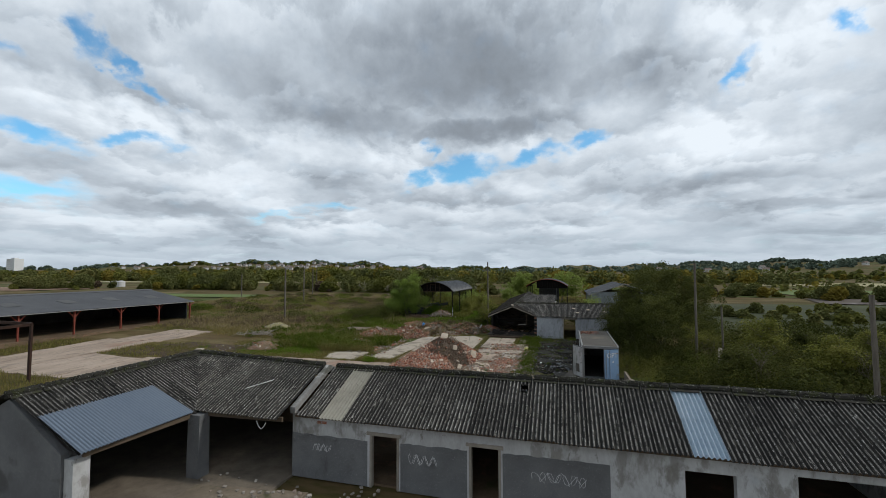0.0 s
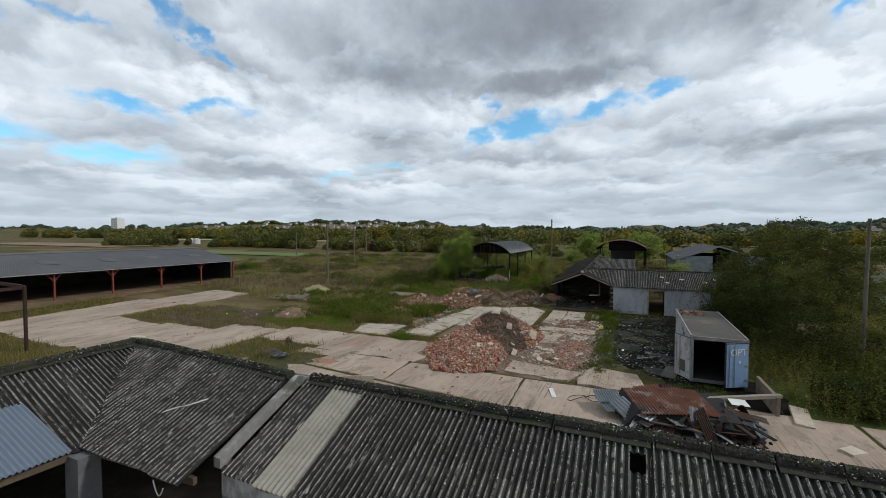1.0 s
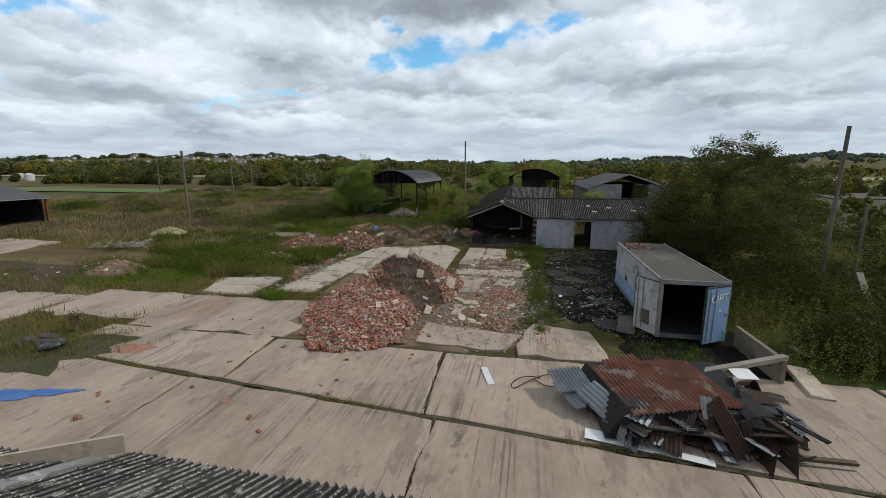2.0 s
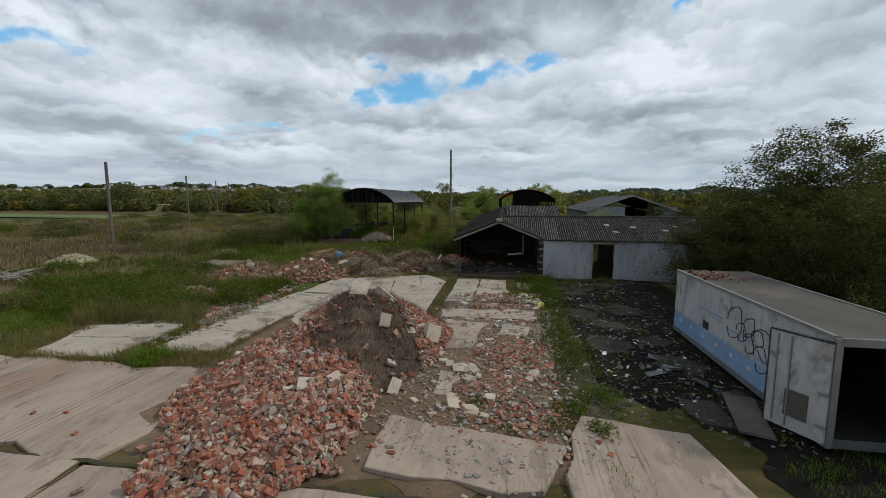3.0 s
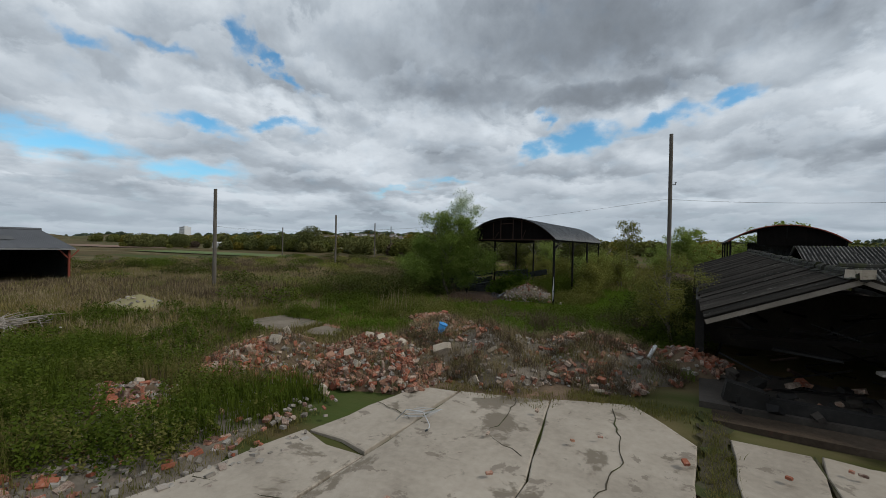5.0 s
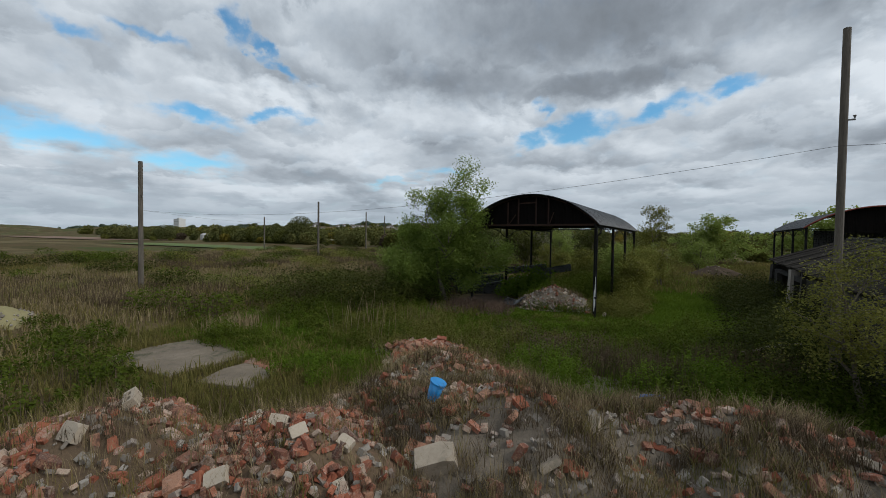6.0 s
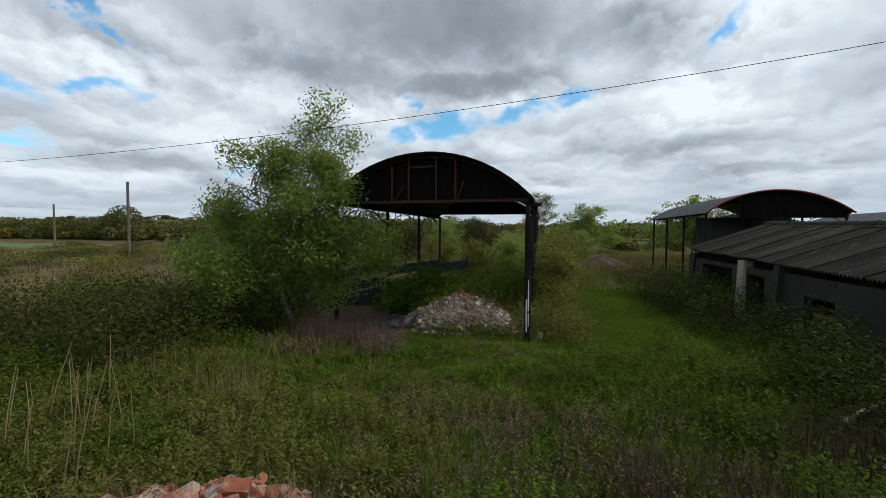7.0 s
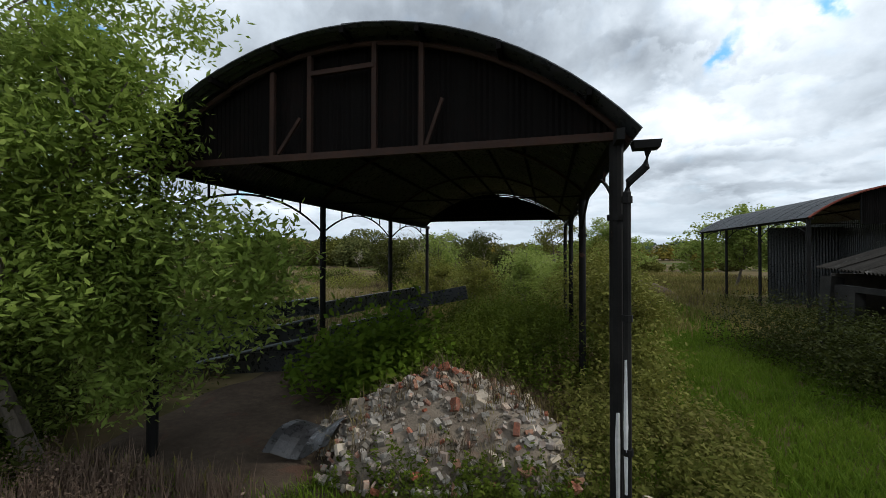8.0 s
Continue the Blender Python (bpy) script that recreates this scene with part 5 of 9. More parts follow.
part("broken_wall", Buf().box((-5.9, 52.5, 0.38), (5.2, 0.3, 0.55), None, 0.05).box((-8.3, 52.5, 0.7), (0.9, 0.28, 0.5), turn(0, 6, 0), 0.08), "block_dark", byre, "knocked-down brick base wall")
part("step", Buf().box((-6.2, 51.55, 0.2), (5.6, 0.9, 0.22), None, 0.03), "barn_soil", byre)
part("prop", Buf().beam((-4.53, 52.5, 1.65), (-4.55, 52.5, 2.95), 0.09), "dark_timber", byre)
# Beam and fallen timbers in near-black colours, standing for shade in the opening.
part("tie_beam", Buf().beam((-8.6, 53.0, 2.1), (-3.5, 53.0, 2.3), 0.12), "barn_inside", byre)
part("board", Buf().box((-5.1, 53.2, 1.55), (0.95, 0.3, 0.07), turn(4, -4, 4), 0.02), "rubble", byre, "pale board lying across the opening")
part("board", Buf().box((-6.9, 53.4, 1.75), (1.4, 0.3, 0.06), turn(0, 4, -5), 0.02), "black", byre)
for k in range(16):
    part("block", Buf().box((-3.32 + RNG.uniform(-0.08, 0.08), 51.9, 0.35 + k * 0.145), (0.44 + RNG.uniform(-0.1, 0.1), 0.36, 0.13), turn(0, 0, RNG.uniform(-8, 8)), 0.012), "block_dark" if k % 3 else "brick", byre)
mess = random.Random(5)
for k in range(34):
    c = np.array([mess.uniform(-8.8, -3.7), mess.uniform(52.7, 57.5), mess.uniform(0.45, 1.3) if k < 22 else mess.uniform(1.6, 2.9)])
    a, L = mess.uniform(0, 6.28), mess.uniform(0.5, 2.0)
    d = np.array([math.cos(a), math.sin(a), mess.uniform(-0.5, 0.5)]) * L / 2
    part("fallen_timber", Buf().beam(c - d, c + d, mess.uniform(0.04, 0.14), mess.uniform(0.02, 0.08)), mess.choice(["barn_inside", "barn_inside", "rust_steel", "barn_steel", "black"]), byre)
for k in range(40):
    s_ = mess.uniform(0.12, 0.4)
    part("fallen_block", Buf().box((mess.uniform(-8.8, -3.8), mess.uniform(51.7, 55.5), 0.42 + s_ * 0.3), (s_, s_ * 0.7, s_ * 0.5), turn(mess.uniform(-30, 30), mess.uniform(-30, 30), mess.uniform(0, 180)), 0.03), mess.choice(["black_wall", "black", "block_dark", "brick"]), byre)
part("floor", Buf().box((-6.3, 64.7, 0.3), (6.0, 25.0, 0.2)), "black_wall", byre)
lean = thing("rear_byre", (-4, 62, 0.6), "small block byre with a pale corrugated roof", "farm building")
roof_slope(lean, lambda f: (-5.7 + 4.4 * f, 60.4, 3.75), lambda f: (-5.7 + 4.4 * f, 63.2, 4.72), 5, "asbestos")
roof_slope(lean, lambda f: (-1.3 - 4.4 * f, 66.0, 3.75), lambda f: (-1.3 - 4.4 * f, 63.2, 4.72), 5, "asbestos")
part("wall", Buf().box((-2.2, 60.7, 2.1), (1.9, 0.22, 3.2)).box((-1.4, 63.2, 2.1), (0.22, 5.0, 3.2)).box((-2.2, 65.8, 2.1), (1.9, 0.22, 3.2)), "block", lean)


# ---------------------------------------------------------------- Dutch barns
def arc(half, crown_rise, n):
    R = (half * half + crown_rise * crown_rise) / (2 * crown_rise)
    a = math.asin(half / R)
    return [(R * math.sin(t), R * math.cos(t) - R + crown_rise) for t in np.linspace(-a, a, n + 1)]


def curved_sheet(cx, eave, half, up, y0, y1, f0, f1, waves, amp, steps=6):
    profile = arc(half, up, 240)
    i0, i1 = int(f0 * 240), int(f1 * 240)
    pts = [profile[int(round(k))] for k in np.linspace(i0, i1, steps + 1)]
    R = (half * half + up * up) / (2 * up)
    cols = waves * 4
    rows = []
    for layer in (0.0, 0.012):
        for x, z in pts:
            nx, nz = x / R, (z - up + R) / R
            off = amp * np.cos(np.linspace(0, waves * 2 * np.pi, cols + 1)) - layer
            ys = np.linspace(y0, y1, cols + 1)
            rows.append(np.column_stack([cx + x + nx * off, ys, eave + z + nz * off]))
    w, count = cols + 1, (cols + 1) * (steps + 1)
    faces = []
    for r in range(steps):
        for k in range(cols):
            i = r * w + k
            faces += [(i, i + w, i + w + 1, i + 1), (count + i, count + i + 1, count + i + w + 1, count + i + w)]
        for i in (r * w, r * w + cols):
            faces.append((i, i + w, count + i + w, count + i))
    for k in range(cols):
        for i in (k, steps * w + k):
            faces.append((i, i + 1, count + i + 1, count + i))
    return Buf().add(np.concatenate(rows), faces)


def gable_sheet(cx, eave, half, up, y, low, a, z):
    """Upright sheeting below the arc between two offsets from the middle."""
    n = int((z - a) / 0.035)
    R = (half * half + up * up) / (2 * up)
    xs = np.linspace(a, z, n + 1)
    top = eave + np.sqrt(np.maximum(R * R - xs * xs, 0)) - R + up - 0.02
    ys = y + 0.012 * np.cos(xs / 0.076 * 2 * np.pi)
    v = [(cx + x, yy, low) for x, yy in zip(xs, ys)] + [(cx + x, yy, max(t, low + .01)) for x, yy, t in zip(xs, ys, top)]
    v += [(p[0], p[1] + 0.008, p[2]) for p in v]
    m = n + 1
    return Buf().add(v, [(i, i + 1, m + i + 1, m + i) for i in range(n)] + [(2 * m + i, 3 * m + i, 3 * m + i + 1, 2 * m + i + 1) for i in range(n)])


def dutch_barn(base, cx, half, eave, up, rows_y, label, foot):
    ob = thing("dutch_barn", base, label, "barn", "curved-roof barns")
    y0, y1 = rows_y[0] - 0.32, rows_y[-1] + 0.3
    n = round((y1 - y0) / 0.95)
    for k in range(n):
        for j in range(4):
            b = curved_sheet(cx, eave + 0.004 * (k % 2) + RNG.uniform(0, 0.01), half, up, y0 + (y1 - y0) * k / n, y0 + (y1 - y0) * (k + 1.02) / n, j / 4, (j + 1.06) / 4 if j < 3 else 1.0, 9, 0.014)
            part("roof_sheet", b, "barn_tin", ob)
    for side in (-1, 1):
        for y in rows_y:
            zb = foot(cx + side * (half - 0.2), y) - 0.15
            p = part("post", Buf().tube([(cx + side * (half - 0.2), y, zb), (cx + side * (half - 0.2), y, eave - 0.05)], 0.075, 10).tube([(cx + side * (half - 0.2), y, eave - 0.9), (cx + side * (half - 0.2), y, eave - 0.84)], 0.1, 10), "barn_steel", ob)
        part("eaves_beam", Buf().beam((cx + side * (half - 0.2), y0, eave - 0.03), (cx + side * (half - 0.2), y1, eave - 0.03), 0.08, 0.12), "barn_steel", ob)
        for a, z in zip(rows_y, rows_y[1:]):
            t = np.linspace(0, 1, 15)
            pts = np.column_stack([np.full(15, cx + side * (half - 0.2)), a + (z - a) * t, eave - 0.12 - 0.62 * (2 * t - 1) ** 2])
            br = part("arch_brace", Buf().tube(pts, 0.024, 6), "barn_steel", ob)
            for k in (3, 5, 9, 11):
                part("strut", Buf().beam(pts[k], (pts[k][0], pts[k][1], eave - 0.05), 0.03), "barn_steel", br)
    for y in rows_y:
        pr = arc(half - 0.06, up - 0.05, 20)
        part("rib", Buf().tube([(cx + x, y, eave + z - 0.04) for x, z in pr], 0.035, 6), "rust_steel", ob)
        if y in (rows_y[0], rows_y[-1]):
            continue
        part("tie_rod", Buf().tube([(cx - half + 0.2, y, eave), (cx + half - 0.2, y, eave)], 0.02, 6), "barn_steel", ob)
    for x in np.linspace(-0.85, 0.85, 7):
        R = (half * half + up * up) / (2 * up)
        z = eave + math.sqrt(R * R - (x * half) ** 2) - R + up - 0.05
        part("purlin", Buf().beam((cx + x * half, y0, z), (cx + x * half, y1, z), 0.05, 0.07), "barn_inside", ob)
    return ob


def foot_level(x, y):
    return float(ground_z(x, y))


barn = dutch_barn((-20.55, 73, 0.75), -20.55, 3.36, 4.98, 1.50, (66.0, 70.75, 75.5, 80.3), "black corrugated Dutch barn with a curved roof", foot_level)
# Gable sheets coloured near black to hold the barn's inner shade.
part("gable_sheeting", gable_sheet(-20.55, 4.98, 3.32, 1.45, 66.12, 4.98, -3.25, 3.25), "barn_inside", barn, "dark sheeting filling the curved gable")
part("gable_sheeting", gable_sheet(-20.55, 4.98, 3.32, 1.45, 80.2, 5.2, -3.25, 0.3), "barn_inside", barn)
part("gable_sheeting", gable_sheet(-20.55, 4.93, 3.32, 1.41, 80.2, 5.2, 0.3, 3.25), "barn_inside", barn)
part("tie_beam", Buf().beam((-23.7, 65.95, 4.96), (-17.35, 65.95, 4.99), 0.07, 0.09), "rust_steel", barn, "rusty red cross member")
for x, top in ((-21.71, 6.14), (-21.15, 6.30), (-20.24, 6.38), (-19.62, 6.29)):
    part("gable_stud", Buf().beam((x, 65.98, 4.98), (x, 65.98, top), 0.06, 0.06), "rust_steel", barn)
part("gable_rail", Buf().beam((-21.15, 65.97, 6.06), (-20.24, 65.97, 6.09), 0.06, 0.06), "rust_steel", barn)
part("gable_brace", Buf().beam((-21.63, 65.99, 5.05), (-21.3, 65.99, 5.5), 0.04), "rust_steel", barn)
part("gable_brace", Buf().beam((-19.56, 65.99, 5.05), (-19.36, 65.99, 5.6), 0.04), "rust_steel", barn)
pipe = Buf().tube([(-17.31, 65.84, 0.7), (-17.31, 65.84, 4.36), (-17.29, 65.83, 4.47), (-17.13, 65.8, 4.62), (-17.11, 65.8, 4.80)], 0.042, 8)
for z in (1.6, 3.0, 4.25):
    pipe.tube([(-17.31, 65.84, z), (-17.31, 65.84, z + 0.07)], 0.058, 8)
dp = part("downpipe", pipe, "barn_steel", barn, "black downpipe with pale worn paint")
part("hopper", Buf().box((-17.13, 65.8, 4.84), (0.24, 0.16, 0.08), None, 0, 1.15), "barn_steel", dp)
part("worn_patch", Buf().tube([(-17.325, 65.815, 1.2), (-17.33, 65.812, 1.9), (-17.325, 65.815, 2.6)], [0.020, 0.026, 0.018], 6), "white_paint", dp)
part("worn_patch", Buf().tube([(-17.39, 65.935, 1.0), (-17.395, 65.93, 1.7), (-17.39, 65.935, 2.0)], [0.02, 0.03, 0.02], 6), "white_paint", dp)

barn2 = dutch_barn((-3.3, 89, 0.75), -3.3, 3.9, 5.3, 1.38, (82.9, 87.3, 91.7, 96.0), "second black Dutch barn, partly walled with sheets", foot_level)
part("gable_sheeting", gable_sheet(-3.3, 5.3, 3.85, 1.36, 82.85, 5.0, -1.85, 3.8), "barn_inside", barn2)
part("side_sheeting", Buf().sheet((-1.6, 84.5, 0.7), (0, 11.0, 0), (0, 0, 4.9), 11, 70, 0.012), "barn_tin", barn2)
part("side_sheeting", Buf().sheet((-5.2, 90.6, 0.7), (4.0, 0, 0), (0, 0, 4.6), 4, 26, 0.012), "barn_tin", barn2)
part("gable_stud", Buf().beam((-5.15, 82.8, 5.0), (-5.15, 82.8, 6.35), 0.05), "barn_steel", barn2)
part("gable_stud", Buf().beam((-3.2, 82.8, 5.6), (-3.2, 82.8, 6.6), 0.05), "barn_steel", barn2)

part("roof_rim", Buf().tube([(-3.3 + x, 82.46, 5.3 + z - 0.02) for x, z in arc(3.92, 1.39, 24)], 0.05, 6), "red_steel", barn2, "rusty red rim of the curved roof")

far_shed = thing("far_shed", (10, 92, 0.75), "wide grey-roofed farm shed behind the bushes", "shed")
roof_slope(far_shed, lambda f: (4.2, 102 - 20 * f, 3.8), lambda f: (10.2, 102 - 20 * f, 5.85), 18, "grey_roof", 6, 0.02)
roof_slope(far_shed, lambda f: (16.2, 82 + 20 * f, 3.8), lambda f: (10.2, 82 + 20 * f, 5.85), 18, "grey_roof", 6, 0.02)
part("side_wall", Buf().sheet((4.6, 102, 0.6), (0, -19.7, 0), (0, 0, 3.1), 20, 60, 0.02), "galv", far_shed)
part("gable_wall", Buf().box((7.0, 82.4, 2.6), (4.8, 0.15, 3.6)), "galv", far_shed)
part("gable_wall", Buf().box((14.4, 82.4, 2.6), (2.8, 0.15, 3.6)), "galv", far_shed)
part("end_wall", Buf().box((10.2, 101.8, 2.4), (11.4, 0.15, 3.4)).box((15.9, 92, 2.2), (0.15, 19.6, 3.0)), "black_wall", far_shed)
part("verge_board", Buf().beam((4.2, 81.95, 3.76), (10.2, 81.95, 5.85), 0.04, 0.2).beam((10.2, 81.95, 5.85), (16.2, 81.95, 3.76), 0.04, 0.2), "alloy", far_shed)

# ---------------------------------------------------------------- concrete yard
def slab_piece(poly, z0, z1, parent, mat, name="slab", chip=0.03, step=0.8):
    """A cast slab over a plan outline, its edges uneven, its top a little tilted."""
    ring = []
    for (x0, y0), (x1, y1) in zip(poly, poly[1:] + poly[:1]):
        k = max(1, int(math.hypot(x1 - x0, y1 - y0) / step))
        for t in range(k):
            ring.append((x0 + (x1 - x0) * t / k + RNG.normal(0, chip), y0 + (y1 - y0) * t / k + RNG.normal(0, chip)))
    n = len(ring)
    lift = RNG.uniform(-0.008, 0.012)
    g = [float(ground_z(x, y)) for x, y in ring]
    low = [(x, y, z0 + h) for (x, y), h in zip(ring, g)]
    rim = [(x, y, z1 + h + lift - 0.018) for (x, y), h in zip(ring, g)]
    cx, cy = np.mean([p[0] for p in ring]), np.mean([p[1] for p in ring])
    inner = [(x + (cx - x) * 0.02, y + (cy - y) * 0.02, z1 + h + lift) for (x, y), h in zip(ring, g)]
    b = Buf().add(low + rim + inner, [(i, (i + 1) % n, n + (i + 1) % n, n + i) for i in range(n)] + [(n + i, n + (i + 1) % n, 2 * n + (i + 1) % n, 2 * n + i) for i in range(n)] + [tuple(range(2 * n, 3 * n))])
    return part(name, b, mat, parent)


yard = thing("yard_paving", (-8, 27, 0), "stained concrete yard cast in large bays", "paving", kind="structure")
def seam(x):
    return 26.45 - 0.095 * (x + 8)


for x0, x1 in ((-24.5, -22.0), (-21.95, -14.78), (-14.74, -6.33), (-6.29, 1.02), (1.06, 7.52), (7.56, 13)):
    slab_piece([(x0, 20.4), (x1, 20.4), (x1, seam(x1) - 0.1), (x0, seam(x0) - 0.1)], -0.15, 0.03, yard, "concrete")
for x0, x1 in ((-21.9, -13.73), (-13.69, -6.70), (-6.66, 0.42), (0.46, 6.92), (6.96, 12.4)):
    slab_piece([(x0, seam(x0) + 0.1), (x1, seam(x1) + 0.1), (x1 - 0.25, 30.5), (x0 - 0.1, 30.45)], -0.15, 0.03, yard, "concrete")
for x0, x1, y0, y1 in ((-21.5, -13.6, 30.6, 35.1), (-27.3, -21.6, 31.2, 35.0), (-32.5, -27.4, 25.0, 33.6), (-38.5, -32.6, 23.8, 31.5), (-45, -38.6, 23.6, 31.0), (-52, -45.1, 23.8, 37.5), (-50.5, -44.5, 37.6, 45.5), (-24.4, -22.0, 20.5, 25.2), (-31.5, -24.5, 20.6, 25.0)):
    slab_piece([(x0, y0), (x1, y0), (x1, y1), (x0, y1)], -0.15, 0.025, yard, "concrete", chip=0.12)
slab_piece([(-13.4, 6.0), (-9.0, 6.0), (-9.0, 14.0), (-13.4, 13.4)], -0.15, 0.03, yard, "mossy_concrete")
slab_piece([(-18.5, 4.0), (-13.5, 4.0), (-13.5, 9.5), (-18.5, 9.5)], -0.15, 0.03, yard, "mossy_concrete")
slab_piece([(-8.9, 6.0), (10, 6.0), (10, 12.5), (-8.9, 13.2)], -0.15, 0.02, yard, "dirt")
for poly in ([(-7.4, 34.6), (-6.9, 34.4), (-6.6, 36.0), (-7.3, 36.2)], [(-5.9, 40.0), (-4.6, 39.8), (-4.4, 41.2), (-5.6, 41.5)], [(-6.0, 42.2), (-4.4, 42.0), (-4.2, 43.6), (-5.6, 43.9)], [(-8.2, 31.2), (-4.6, 30.9), (-4.2, 32.6), (-8.0, 33.2)], [(-4.4, 30.7), (-1.0, 30.6), (-1.2, 33.5), (-3.6, 34.0)], [(-8.0, 38.0), (-6.6, 38.2), (-6.2, 41.4), (-8.3, 41.6)], [(-8.4, 42.0), (-5.7, 42.2), (-5.9, 43.6), (-8.4, 43.4)]):
    slab_piece(poly, -0.15, 0.055, yard, "concrete" if poly[0][1] < 40 else "slab", chip=0.10)

# Wet concrete, darkened further: the bushes' shade put into its colour.
M["shaded_wet_floor"] = surface("shaded_wet_concrete", [(0.0126, 0.0115, 0.0094), (0.0267, 0.0244, 0.0204), (0.0535, 0.0497, 0.0426)], 0.9, 7.0, 0.8, 0.4, 40, spots=[(1.1, 0.54, 0.62, (0.03, 0.034, 0.013), 0.8)], spec=0.15)
for k in range(16):
    x, y, r = RNG.uniform(-2.6, 1.0), RNG.uniform(33.5, 50.5), RNG.uniform(0.4, 1.0)
    ring = [(x + r * RNG.uniform(0.6, 1.1) * math.cos(a), y + r * RNG.uniform(0.7, 1.3) * math.sin(a)) for a in np.linspace(0, 6.28, 7)[:-1]]
    slab_piece(ring, -0.15, 0.05, yard, "shaded_wet_floor", chip=0.08)

floors = thing("floor_slabs", (-14, 45, 0), "pale concrete floors of demolished sheds", "paving", kind="structure")
slab_piece([(-21.7, 35.3), (-18.6, 35.4), (-19.1, 39.2), (-22.8, 38.6)], -0.15, 0.038, floors, "slab", chip=0.07)
slab_piece([(-17.9, 36.3), (-15.5, 36.6), (-15.4, 41.0), (-15.3, 45.4), (-17.2, 45.6), (-17.9, 41.0)], -0.15, 0.038, floors, "slab", chip=0.06)
slab_piece([(-17.1, 45.8), (-15.35, 45.6), (-15.3, 49.6), (-16.6, 49.4)], -0.15, 0.038, floors, "slab", chip=0.05)
slab_piece([(-15.2, 41.2), (-12.12, 41.0), (-12.08, 46.4), (-12.84, 50.4), (-15.25, 49.7)], -0.15, 0.038, floors, "slab", chip=0.02)
slab_piece([(-12.1, 41.4), (-9.3, 42.0), (-9.35, 49.6), (-10.8, 51.2), (-12.8, 50.5), (-12.05, 46.4)], -0.15, 0.038, floors, "slab", chip=0.02)
slab_piece([(-8.7, 45.0), (-7.3, 45.2), (-7.3, 50.3), (-8.7, 50.2)], -0.15, 0.038, floors, "slab", chip=0.05)
slab_piece([(-7.2, 45.4), (-5.6, 45.9), (-5.6, 50.3), (-7.2, 50.3)], -0.15, 0.038, floors, "slab", chip=0.05)
slab_piece([(-5.0, 48.2), (-4.3, 48.2), (-4.3, 49.8), (-5.0, 49.7)], -0.15, 0.03, floors, "mossy_concrete", chip=0.1)
slab_piece([(-5.1, 44.6), (-4.1, 44.8), (-4.2, 46.6), (-5.1, 46.4)], -0.15, 0.04, floors, "mossy_concrete", chip=0.1)
slab_piece([(-30.0, 51.4), (-26.0, 51.7), (-25.7, 54.3), (-29.2, 54.6)], -0.15, 0.05, floors, "mossy_concrete", chip=0.2)
slab_piece([(-25.3, 52.0), (-23.4, 52.4), (-23.5, 54.0), (-25.2, 54.0)], -0.15, 0.05, floors, "mossy_concrete", chip=0.16)


M["joint"] = surface("soil_and_moss_in_joints", [(0.035, 0.030, 0.020), (0.065, 0.056, 0.038), (0.10, 0.085, 0.06)], 1.0, 12, 1.0, 0.5, 30, spots=[(1.2, 0.5, 0.6, (0.05, 0.062, 0.02), 0.8)], spec=0.05)


def crack(points, parent, z, width=0.012):
    """A wandering crack packed with dark soil."""
    pts = [points[0]]
    for (x0, y0), (x1, y1) in zip(points, points[1:]):
        n = max(2, int(math.hypot(x1 - x0, y1 - y0) / 0.22))
        for k in range(1, n + 1):
            pts.append((x0 + (x1 - x0) * k / n + RNG.normal(0, 0.035), y0 + (y1 - y0) * k / n + RNG.normal(0, 0.035)))
    v, f = [], []
    for i, (x, y) in enumerate(pts):
        a, b = pts[max(i - 1, 0)], pts[min(i + 1, len(pts) - 1)]
        d = math.hypot(b[0] - a[0], b[1] - a[1]) + 1e-9
        nx, ny = -(b[1] - a[1]) / d, (b[0] - a[0]) / d
        w = width * RNG.uniform(0.5, 1.5)
        g = float(ground_z(x, y)) + z
        v += [(x - nx * w, y - ny * w, g), (x, y, g + 0.008), (x + nx * w, y + ny * w, g)]
        if i:
            j = 3 * i
            f += [(j - 3, j - 2, j + 1, j), (j - 2, j - 1, j + 2, j + 1)]
    part("crack", Buf().add(v, f), "joint", parent, "soil-filled crack")


for row in ([(-14.8, 43.5), (-13.9, 44.6), (-12.4, 44.9), (-11.0, 46.0), (-9.4, 46.4)], [(-13.9, 44.6), (-14.2, 46.5), (-13.4, 48.2), (-13.6, 50.0)], [(-11.0, 46.0), (-10.6, 48.0), (-11.2, 50.6)],
            [(-15.1, 47.4), (-13.6, 47.7), (-12.5, 47.2)], [(-10.0, 42.2), (-10.4, 44.0), (-9.5, 45.0)], [(-17.8, 39.0), (-15.5, 38.4)], [(-17.4, 43.2), (-15.4, 43.6)], [(-16.8, 47.8), (-15.4, 47.4)],
            [(-8.6, 47.3), (-7.4, 47.9)], [(-7.1, 48.2), (-5.7, 47.6)], [(-6.6, 45.7), (-6.3, 47.9)], [(-21.9, 37.0), (-19.0, 37.4)]):
    crack(row, floors, 0.054)
crack([(x, seam(x)) for x in np.linspace(-21.5, 12, 24)], yard, 0.012, 0.06)
crack([(x, 30.55) for x in np.linspace(-21.0, 0, 14)], yard, 0.012, 0.05)
for x in (-14.74, -6.31, 1.04, 7.54):
    crack([(x, y) for y in np.linspace(20.6, seam(x), 6)], yard, 0.014, 0.022)
for x in (-13.71, -6.68, 0.44):
    crack([(x - 0.2 * k / 4, seam(x) + (30.5 - seam(x)) * k / 4) for k in range(5)], yard, 0.014, 0.022)
crack([(-9.02, y) for y in np.linspace(41.6, 51.6, 12)], floors, 0.012, 0.26)
crack([(-7.25, y) for y in np.linspace(45.2, 50.3, 6)], floors, 0.02, 0.028)

